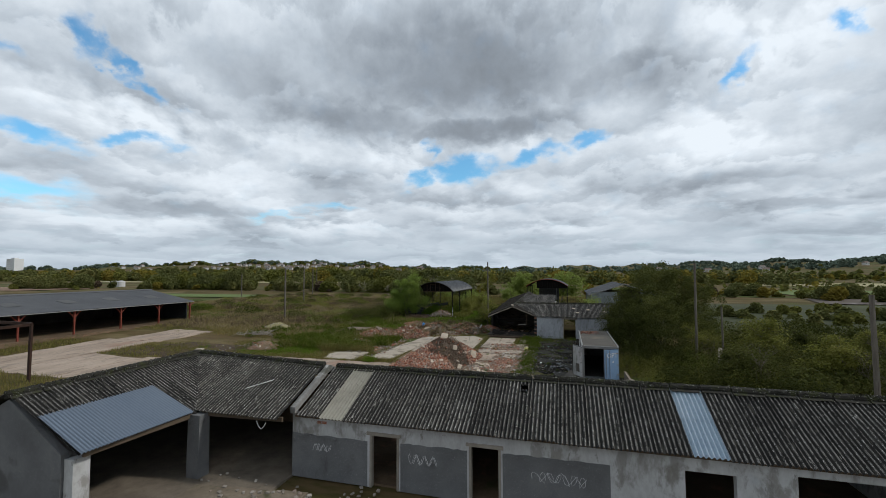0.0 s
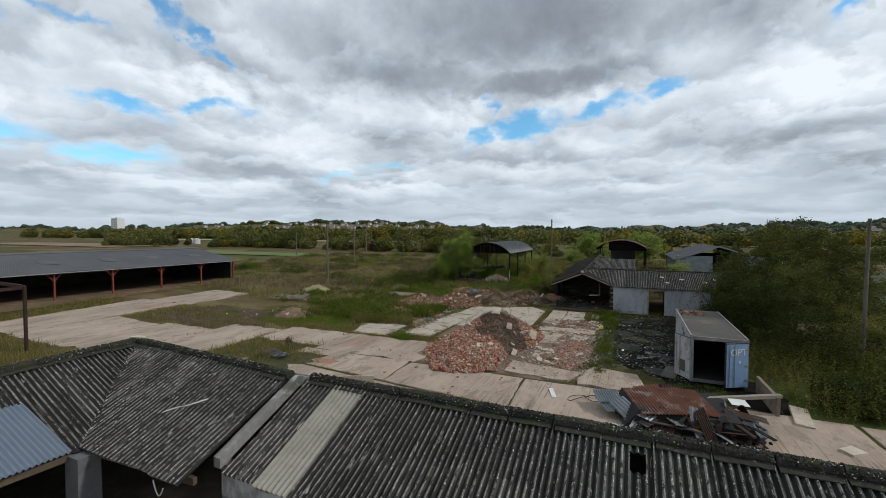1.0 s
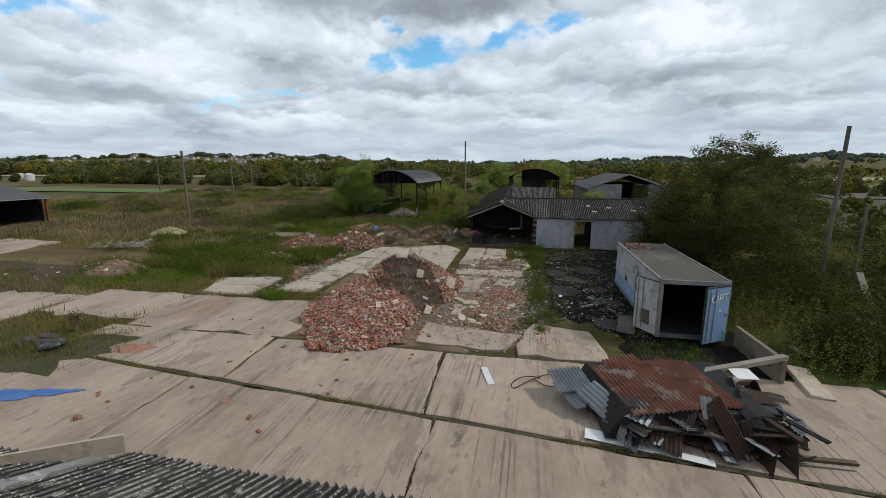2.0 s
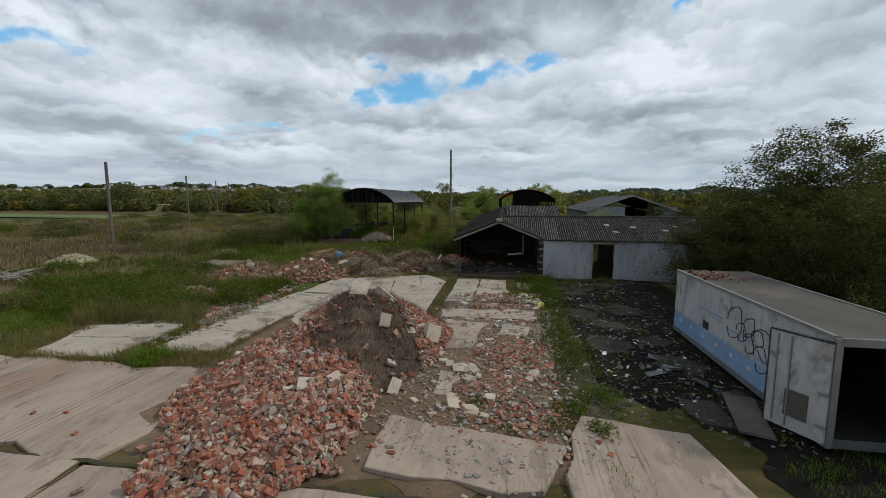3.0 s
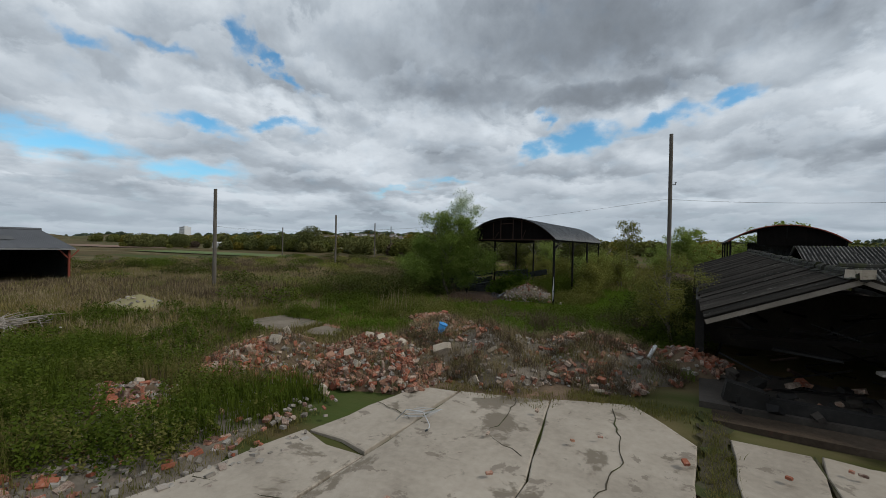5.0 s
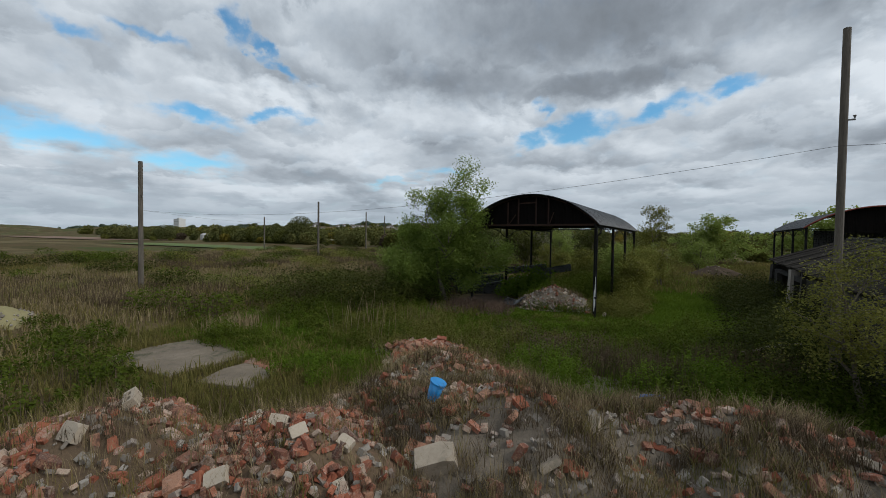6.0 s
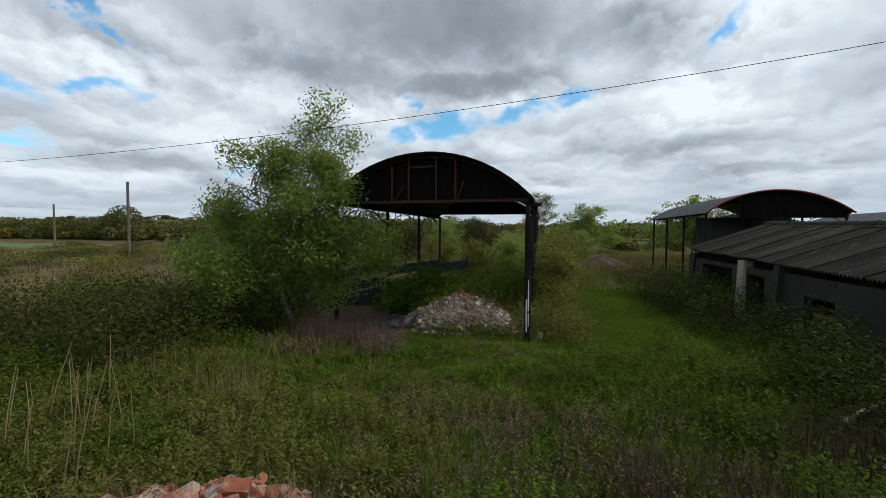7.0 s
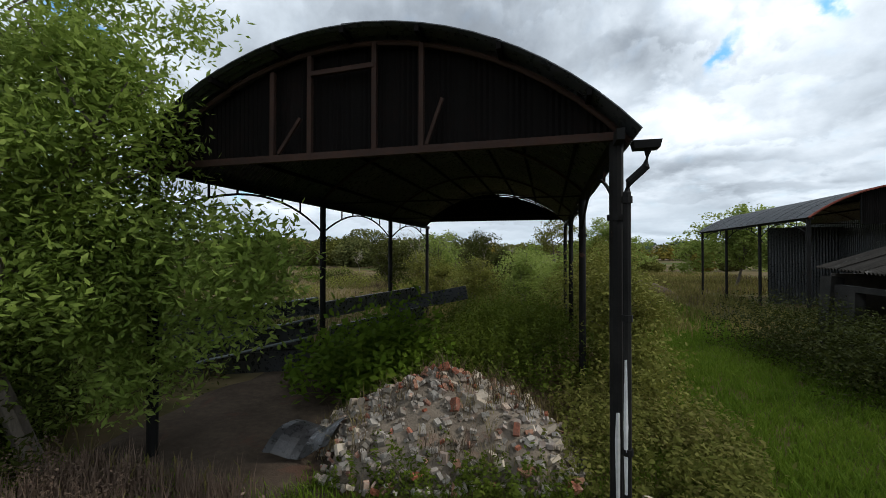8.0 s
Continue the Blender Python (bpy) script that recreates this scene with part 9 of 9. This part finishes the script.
weed_mass("nettles", hummocks(18, -18.6, -15.6, 51.0, 52.6, 0.25, 0.5, 0.8, False), 4200, 0.06, "nettle", "green weeds at the foot of the heap")
weed_mass("ivy", hummocks(26, -3.6, -2.6, 46.5, 51.3, 0.2, 0.5, 1.0, False), 3200, 0.05, "nettle", "low green weeds by the byre corner")
weed_mass("nettles", hummocks(40, -8.6, 6, 58.7, 66, 0.8, 2.0, 0.9), 12000, 0.1, "bramble", "scrub behind the cowshed")
weed_mass("nettles", hummocks(28, -33.5, -29.5, 37.5, 40.5, 0.4, 0.9, 1.0, False), 6000, 0.08, "nettle", "weeds over the soil heap")


weed_mass("nettles", hummocks(100, -27.5, -18.5, 56.2, 60.5, 0.35, 0.95, 0.6, False), 36000, 0.06, "weed", "tangled olive weeds in front of the barn")
weed_mass("nettles", hummocks(80, -26.0, -19.0, 57.0, 62.0, 0.3, 0.7, 0.6, False), 24000, 0.055, "weed", "fresh green weeds in front of the barn")
weed_mass("nettles", hummocks(60, -19.5, -14.0, 57.2, 60.6, 0.4, 0.9, 0.5, False), 15000, 0.045, "dead", "brown seeded docks standing in the grass")
weed_mass("nettles", hummocks(260, -27.0, -12.5, 59.8, 65.2, 0.08, 0.30, 1.3, False), 80000, 0.06, "lush", "low broad-leaved weeds in the grass")
weed_mass("nettles", hummocks(90, -25.5, -14.0, 60.4, 64.8, 0.12, 0.36, 0.8, False), 20000, 0.055, "weed", "low dark weeds in the grass")
# rank weeds in clumps round the ends of the heaps
for n_, x0, x1, y0, y1, lo_, hi_, w_, leaf_, size_, mat, word in (
        (34, -30.5, -22.4, 54.6, 60.0, 0.30, 0.75, 0.85, 26000, 0.075, "nettle", "clumps of dark green weeds beside the broken floor"),
        (40, -31.0, -21.5, 54.2, 61.0, 0.15, 0.42, 1.1, 22000, 0.065, "lush", "low fresh green weeds beside the broken floor"),
        (9, -23.6, -22.0, 53.4, 55.2, 0.30, 0.65, 0.8, 7500, 0.06, "lush", "bushy green weed at the end of the floor"),
        (8, -17.7, -16.2, 56.4, 57.6, 0.50, 0.95, 0.7, 9000, 0.055, "lush", "bushy green weed beside the brick mound"),
        (16, -14.6, -12.6, 56.7, 59.2, 0.45, 0.95, 0.7, 15000, 0.06, "lush", "bushy green weeds behind the blue canister"),
        (50, -16.5, -10.8, 57.5, 64.5, 0.30, 0.80, 0.8, 24000, 0.065, "nettle", "rank green weeds along the byre"),
        (30, -36.0, -27.0, 58.0, 66.0, 0.40, 1.00, 0.9, 22000, 0.085, "nettle", "belt of green weeds between floor and meadow")):
    weed_mass("nettles", hummocks(n_, x0, x1, y0, y1, lo_, hi_, w_, False), leaf_, size_, mat, word)
stems = thing("dead_thistle_clump", (-24.1, 58.0, float(ground_z(-24.1, 58.0))), "clump of tall bleached dead stems in the grass", "dead plant")
for k in range(26):
    x, y = RNG.uniform(-25.6, -22.6), RNG.uniform(56.9, 59.2)
    z, h = float(ground_z(x, y)), RNG.uniform(0.8, 1.55)
    d = RNG.normal(0, 0.10, 2) * h
    part("stem", Buf().tube([(x, y, z - 0.05), (x + d[0] * 0.4, y + d[1] * 0.4, z + h * 0.5), (x + d[0], y + d[1], z + h)], [0.011, 0.009, 0.005], 5), "dry", stems)
p = stand(area(380, -24.2, -21.4, 64.2, 65.4))
growth("dead_weeds", blades(p, RNG.uniform(0.35, 0.7, len(p)), 0.014, 0.28, 8, 0.1), "docks", "belt of brown seeded docks before the barn")
weed_mass("nettles", hummocks(22, -24.4, -20.8, 63.0, 65.0, 0.45, 0.9, 0.5, False), 9000, 0.045, "docks", "brown seed heads of docks before the barn")
weed_mass("nettles", hummocks(14, -20.8, -18.0, 66.0, 67.0, 0.3, 0.6, 0.8, False), 4500, 0.07, "nettle", "weeds at the foot of the pale rubble")
for mat, word, n in (("bramble", "low dark bushes dotted over the meadow", 80), ("dead", "brown dead weeds dotted over the meadow", 110), ("nettle", "green tussocks dotted over the meadow", 90), ("leaf_yellow", "yellow-green low shrubs in the meadow", 60), ("dry", "straw-coloured tussocks in the meadow", 110)):
    rows_ = hummocks(n, -84, -27, 55, 118, 0.35, 1.2, 1.5)
    if mat in ("dry", "dead"):
        pick = rows_[RNG.integers(len(rows_), size=n * 60)]
        p = pick[:, :2] + RNG.normal(0, 0.5, (len(pick), 2)) * pick[:, 3:5]
        growth("meadow_scrub", blades(stand(p), pick[:, 5] * RNG.uniform(0.7, 1.3, len(p)), 0.03, 0.4, 6, 0.15), mat, word)
    else:
        weed_mass("meadow_scrub", rows_, n * 460, 0.17, mat, word)
weed_mass("nettles", hummocks(60, -21.5, -17.6, 71, 84, 0.8, 1.9, 0.8, False), 24000, 0.085, "nettle", "tall weeds growing through the barn")


# ---------------------------------------------------------------- trees and bushes
def tree(label, base, height, spread, clumps, n_leaves, size, mat, seed, kind_word="tree", droop=0.35, aspect=0.36, levels=2, kids=6, extra=0.5, stems=1, lean=(0, 0)):
    x, y = base
    z = float(ground_z(x, y))
    ob = thing("tree" if kind_word == "tree" else "bush", (x, y, z), label, kind_word, "trees and bushes")
    centres = []
    for s in range(stems):
        limbs, tips = grow((x + RNG.normal(0, 0.25) * (s > 0), y + RNG.normal(0, 0.25) * (s > 0), z - 0.1), height * 0.74 * (1 if s == 0 else RNG.uniform(0.6, 0.85)), spread, levels, kids, (lean[0] + RNG.normal(0, 0.12 + 0.2 * (s > 0)), lean[1] + RNG.normal(0, 0.12 + 0.2 * (s > 0))), seed + s)
        wood = Buf()
        room = np.asarray(clumps, float)
        for k, (pts, rad) in enumerate(limbs):
            if k and not (np.linalg.norm((pts[-1] - room[:, :3]) / (room[:, 3:] * 1.1), axis=1) < 1).any():
                continue
            if k == 0:
                cased = (np.linalg.norm((pts[:, None, :] - room[None, :, :3]) / room[None, :, 3:], axis=2) < 0.85).any(1)
                stop = [i for i in range(3, len(pts)) if not cased[i] and pts[i, 2] > z + 0.42 * height]
                pts = pts[:stop[0]] if stop else pts
                rad = rad[:len(pts)] * np.linspace(1.0, 0.45, len(pts))
            wood.tube(pts, np.maximum(rad, 0.008), 7 if k == 0 else 5)
        part("trunk", wood, "bark", ob, "trunk with its limbs")
        centres += [t[0] for t in tips]
    rows = np.asarray(clumps, float)
    inside = cloud_points(max(8, int(n_leaves * extra / 60)), rows, 0.42)
    centres = np.concatenate([np.array(centres), inside]) if extra else np.array(centres)
    if len(rows):
        near = ((centres[:, None, :] - rows[None, :, :3]) / (rows[None, :, 3:] * 1.05))
        centres = centres[(np.linalg.norm(near, axis=2) < 1).any(1)]
    pick = centres[RNG.integers(len(centres), size=n_leaves)]
    off = np.clip(RNG.normal(0, 1, (n_leaves, 3)), -1.6, 1.6) * np.array([0.19, 0.19, 0.13]) * (size / 0.1) ** 0.5
    off[:, 2] -= np.abs(RNG.normal(0, 0.10, n_leaves))
    pts = pick + off
    pts = pts[pts[:, 2] > ground_z(pts[:, 0], pts[:, 1]) + 0.1]
    part("crown", flat_mesh("crown", leaves(pts, size, droop, aspect, 0.5), 4, (x, y, z)), mat, ob, "leafy crown")
    return ob


def lobes(x, y, rows):
    """Crown lobes from offsets to the side, heights and radii."""
    return [(x + 0.971 * s + RNG.normal(0, 0.35), y + 0.236 * s + RNG.normal(0, 0.45), z, r, r, r * 0.8) for s, z, r in rows]


RNG = np.random.default_rng(77)
tree("tall willow-like tree growing beside the barn post", (-24.9, 65.35), 8.4, 0.85,
     lobes(-24.55, 65.4, [(0.2, 8.45, 0.36), (0.3, 7.9, 0.5), (0.1, 7.3, 0.62), (-0.6, 6.8, 0.6), (-1.3, 6.5, 0.5), (-1.6, 5.75, 0.45), (1.35, 7.1, 0.5), (1.5, 6.2, 0.75), (0.5, 6.1, 0.8), (-0.8, 5.4, 0.85), (-1.5, 4.9, 0.75),
                         (0.4, 5.0, 0.9), (1.2, 4.2, 1.0), (-0.5, 4.1, 1.2), (-1.8, 3.9, 1.0), (2.2, 3.7, 0.8), (0.6, 3.2, 1.1), (2.0, 3.0, 0.7), (-1.2, 2.9, 1.4), (-2.2, 2.8, 1.0), (-1.0, 6.0, 0.75), (-0.4, 6.4, 0.7), (-2.4, 4.4, 0.7), (-2.9, 3.3, 0.9), (-1.0, 1.9, 1.0), (-2.7, 2.0, 1.1), (0.6, 2.2, 0.8), (-0.2, 3.4, 1.1), (1.4, 5.4, 0.7)]),
     88000, 0.125, "leaf_ash", 5, "tree", 0.5, 0.36, 2, 9, 2.2)
tree("dense sallow bush at the foot of the barn tree", (-26.6, 65.6), 3.6, 0.9,
     [(-26.6, 65.4, 2.2, 2.0, 1.8, 1.6), (-28.2, 66.0, 1.7, 1.6, 1.6, 1.3), (-27.6, 64.6, 1.3, 1.5, 1.3, 0.9), (-25.5, 64.8, 1.3, 1.1, 0.9, 0.9)], 20000, 0.11, "leaf_dark", 9, "bush", 0.4, 0.35, 2, 6, 0.8, 2)
tree("huge dark sallow bush beside the lorry body", (9.2, 47.0), 8.4, 0.85,
     [(9.0, 47.2, 6.3, 3.2, 3.0, 2.7), (6.6, 48.2, 4.6, 2.5, 2.4, 2.6), (11.8, 46.2, 4.8, 2.8, 2.6, 2.7), (8.0, 44.2, 3.6, 2.8, 2.4, 2.6), (10.5, 43.0, 3.2, 2.6, 2.4, 2.4), (5.6, 46.0, 2.6, 1.8, 2.4, 2.2), (4.9, 49.4, 2.3, 1.7, 1.5, 2.1), (5.4, 47.2, 3.7, 1.8, 2.0, 2.2), (7.4, 41.5, 4.6, 2.2, 2.4, 2.2), (12.6, 48.5, 3.6, 2.4, 2.4, 2.8), (8.8, 49.5, 7.6, 1.3, 1.3, 1.4), (10.4, 46.0, 7.4, 1.5, 1.4, 1.4)],
     120000, 0.14, "leaf_olive", 21, "bush", 0.2, 0.42, 2, 8, 0.5, 4)
tree("dense elder bush in front of the cowshed wall", (5.9, 48.6), 4.6, 0.9,
     [(5.0, 49.6, 2.0, 1.5, 1.2, 1.9), (6.4, 48.8, 3.0, 1.9, 1.5, 2.0), (7.8, 49.4, 2.6, 1.8, 1.4, 2.3), (5.2, 47.6, 1.5, 1.4, 1.4, 1.3)], 36000, 0.10, "leaf_dark", 35, "bush", 0.2, 0.42, 2, 6, 0.6, 3)
tree("dark scrub bush overhanging the lorry body", (6.2, 40.5), 4.4, 0.9,
     [(6.0, 41.2, 2.9, 2.0, 2.4, 1.9), (5.6, 44.0, 3.0, 1.9, 2.0, 1.9), (7.6, 38.2, 2.2, 2.2, 2.2, 1.7), (5.3, 37.4, 1.5, 1.2, 1.8, 1.3)], 30000, 0.11, "leaf_dark", 31, "bush", 0.2, 0.42, 2, 6, 0.8, 3)
tree("small yellowing thorn tree beside a utility pole", (-10.2, 58.2), 4.0, 0.8,
     [(-10.1, 58.3, 3.6, 1.2, 1.0, 0.8), (-9.3, 58.5, 3.3, 1.0, 1.0, 0.7), (-10.9, 57.9, 2.6, 1.1, 0.9, 0.8), (-10.2, 57.6, 2.0, 1.1, 0.9, 0.7), (-11.3, 57.8, 1.7, 0.9, 0.8, 0.6)], 11000, 0.065, "leaf_yellow", 41, "tree", 0.1, 0.5, 2, 7, 0.35)
tree("yellow-green bush beside the barn", (-16.4, 72.2), 3.0, 0.9, [(-16.4, 71.8, 2.0, 1.0, 1.6, 1.4), (-16.4, 74.2, 2.6, 1.1, 1.5, 1.5), (-16.2, 69.6, 1.4, 0.9, 1.0, 1.0), (-16.6, 77.0, 2.8, 1.2, 1.6, 1.5)], 26000, 0.095, "leaf_yellow", 51, "bush", 0.2, 0.5, 2, 6, 0.9, 2)
tree("yellowing bush behind the barn", (-15.6, 82.5), 3.6, 0.9, [(-15.4, 82.4, 2.6, 1.6, 1.6, 1.7), (-16.8, 84.0, 2.2, 1.6, 1.6, 1.6)], 9000, 0.12, "leaf_yellow", 61, "bush", 0.2, 0.5, 2, 6, 0.9, 2)
tree("round green tree beyond the track", (-11.0, 118.0), 7.5, 0.9, [(-11, 118, 4.8, 4.0, 3.5, 3.2), (-14.5, 117, 3.6, 2.6, 2.5, 2.6), (-7.6, 119, 3.6, 2.6, 2.5, 2.6)], 14000, 0.28, "leaf", 71, "tree", 0.1, 0.6, 2, 6, 0.9, 2)
tree("broad green tree behind the far barn", (-1.0, 106.0), 8.0, 0.9, [(-1, 106, 5.6, 3.6, 3.2, 3.0), (-4.2, 105.5, 4.0, 2.6, 2.4, 2.6), (2.6, 106.5, 4.4, 2.8, 2.4, 2.8)], 14000, 0.28, "leaf", 81, "tree", 0.1, 0.6, 2, 6, 0.9, 2)
tree("thin pale tree behind the barn", (-17.5, 100.0), 8.2, 0.8, [(-17.5, 100, 6.4, 1.8, 1.8, 2.2), (-18.4, 100, 4.6, 1.6, 1.6, 1.6)], 5000, 0.18, "leaf_yellow", 91, "tree", 0.1, 0.5, 2, 7, 0.6)
for k, (x, y, h) in enumerate(((-19.5, 84.5, 3.4), (-22.4, 85.5, 3.0), (-17.4, 88, 3.8), (-25.5, 87, 3.4))):
    tree("yellowing scrub bush behind the barn", (x, y), h, 0.9, [(x, y, h * 0.6 + 0.4, 1.7, 1.5, h * 0.42), (x + 1.2, y + 0.6, h * 0.42 + 0.4, 1.4, 1.3, h * 0.34)], 8000, 0.12, "leaf_yellow" if k % 2 else "leaf", 700 + 3 * k, "bush", 0.1, 0.5, 2, 6, 0.8, 2)
for k, (x, y, h) in enumerate(((-22.5, 92, 5.2), (-26.5, 95, 5.6), (-30.5, 93, 5.0), (-19.5, 90, 4.4), (-33.5, 99, 5.6), (-13.0, 104, 4.4), (-24.0, 101, 6.0))):
    tree("scrubby hedge bush behind the barn", (x, y), h, 0.9, [(x, y, h * 0.6, 2.0, 1.8, h * 0.4), (x + 1.2, y, h * 0.4, 1.8, 1.6, h * 0.36)], 6500, 0.17, "leaf" if k % 2 else "bramble", 100 + 3 * k, "bush", 0.1, 0.5, 2, 6, 0.8, 2)
for k, (x, y, h) in enumerate(((-36.0, 118, 5.6), (-44.0, 116, 3.0), (-31, 116, 5.2), (-52, 120, 3.0), (-61, 121, 3.4), (-24, 119, 3.6))):
    x_, y_ = x, y
    limbs, tips = grow((x_, y_, float(ground_z(x_, y_)) - 0.1), h * 0.85, 0.9, 3, 5, (0, 0), 300 + k)
    ob = thing("tree", (x_, y_, float(ground_z(x_, y_))), "nearly bare grey tree in the hedge", "tree", "trees and bushes")
    wood = Buf()
    for pts, rad in limbs:
        wood.tube(pts, np.maximum(rad * 0.5, 0.010), 4)
    part("trunk", wood, "grey_timber", ob)
    c = np.array([t[0] for t in tips])
    q = c[RNG.integers(len(c), size=420)] + RNG.normal(0, 0.3, (420, 3))
    part("crown", flat_mesh("crown", leaves(q, 0.07, 0.1, 0.4, 0.5), 4, (x_, y_, float(ground_z(x_, y_)))), "leaf_yellow", ob)
for k, (x, y, h) in enumerate(((17.5, 35.5, 3.6), (23.0, 33.2, 3.0), (28.5, 38.0, 3.0), (15.5, 41.5, 4.4), (20.5, 45.0, 3.2), (34.0, 42.0, 2.6), (26.0, 47.0, 2.8), (39.0, 36.0, 3.0), (12.0, 34.6, 3.2))):
    tree("olive sallow bush in the scrub beside the yard", (x, y), h, 0.9, [(x, y, h * 0.55, h * 0.42, h * 0.4, h * 0.42), (x + 1.3, y + 0.5, h * 0.38, h * 0.34, h * 0.34, h * 0.32), (x - 1.2, y, h * 0.32, h * 0.32, h * 0.3, h * 0.28)], 8500, 0.18, "leaf_olive" if k % 3 else "leaf_yellow", 800 + 3 * k, "bush", 0.1, 0.45, 2, 6, 0.9, 2)
for k, (x, y, h) in enumerate(((14.0, 37.5, 3.6), (19.0, 34.0, 3.0), (12.0, 33.0, 2.8), (23.5, 41.0, 3.4))):
    tree("wispy half-bare shrub in the brambles", (x, y), h, 0.9, [(x, y, h * 0.6, 1.6, 1.5, h * 0.42)], 3200, 0.09, "bramble", 400 + k, "bush", 0.1, 0.4, 2, 7, 0.4, 3)
for k, (x, y, h) in enumerate(((2.0, 60.5, 3.4), (6.0, 61.5, 3.0), (-1.0, 70.0, 3.0), (4.0, 72.0, 3.6), (8.5, 66.0, 4.6), (12.5, 62.0, 5.0), (14.0, 74.0, 4.0))):
    tree("green bush behind the cowshed", (x, y), h, 0.9, [(x, y, h * 0.55 + 0.7, 1.8, 1.7, h * 0.45)], 5200, 0.14, "leaf" if k % 2 else "leaf_dark", 500 + k, "bush", 0.1, 0.5, 2, 6, 0.8, 2)
tree("straggly yellowing shrub above the brambles", (10.6, 40.6), 3.6, 0.9, [(10.4, 40.4, 2.9, 1.5, 1.3, 0.9), (11.8, 41.2, 2.4, 1.3, 1.2, 0.8), (9.4, 39.6, 2.2, 1.1, 1.1, 0.8)], 9000, 0.075, "leaf_yellow", 431, "bush", 0.1, 0.45, 2, 7, 0.3, 3)
dead_plant = thing("dead_plant", (-22.4, 29.3, 0), "withered brown thistle on the mossy patch", "plant")
part("stem", Buf().tube([(-22.4, 29.3, 0), (-22.38, 29.3, 0.35), (-22.42, 29.3, 0.7)], [0.05, 0.05, 0.07], 6), "dark_timber", dead_plant)
part("head", flat_mesh("head", leaves(np.array([-22.4, 29.3, 0.68]) + RNG.normal(0, 0.12, (220, 3)), 0.16, 0.7, 0.3, 0.2), 4, (-22.4, 29.3, 0)), "dead", dead_plant)
pile = thing("brushwood_pile", (-37.2, 45.0, 0.3), "grey pile of cut branches in the meadow", "brushwood")
for k in range(46):
    a = RNG.uniform(0, 6.28)
    c = np.array([-37.2 + RNG.normal(0, 1.1), 45.0 + RNG.normal(0, 0.6), 0.35 + RNG.uniform(0, 0.4)])
    d = np.array([math.cos(a), math.sin(a), RNG.uniform(-0.2, 0.35)]) * RNG.uniform(0.5, 1.1)
    part("branch", Buf().tube([c - d, c + RNG.normal(0, 0.08, 3), c + d], [0.03, 0.025, 0.01], 5), "grey_timber", pile)

# dry brushwood on the rubble
for k, (x, y, m_) in enumerate(((-13.4, 53.6, 3), (-12.3, 54.6, 3), (-16.8, 52.2, 2), (-14.9, 53.2, 2), (-18.6, 54.2, 5), (-10.6, 36.3, None), (-10.2, 35.4, None))):
    m_ = big if m_ is None else LESSER[m_]
    z = float(m_.top(x, y))
    brush = thing("dead_shrub", (x, y, z), "dry leafless brown shrub rooted in rubble", "shrub", "dead shrubs")
    for i in range(16):
        a, r = RNG.uniform(0, 6.28), RNG.uniform(0.35, 0.8)
        d = np.array([math.cos(a), math.sin(a), RNG.uniform(0.5, 1.4)])
        d = d / np.linalg.norm(d) * r
        base = np.array([x, y, z - 0.05])
        part("twig", Buf().tube([base, base + d * 0.5 + RNG.normal(0, 0.03, 3), base + d + np.array([0, 0, -0.06])], [0.008, 0.006, 0.003], 4), "dry" if i % 3 else "dead", brush)
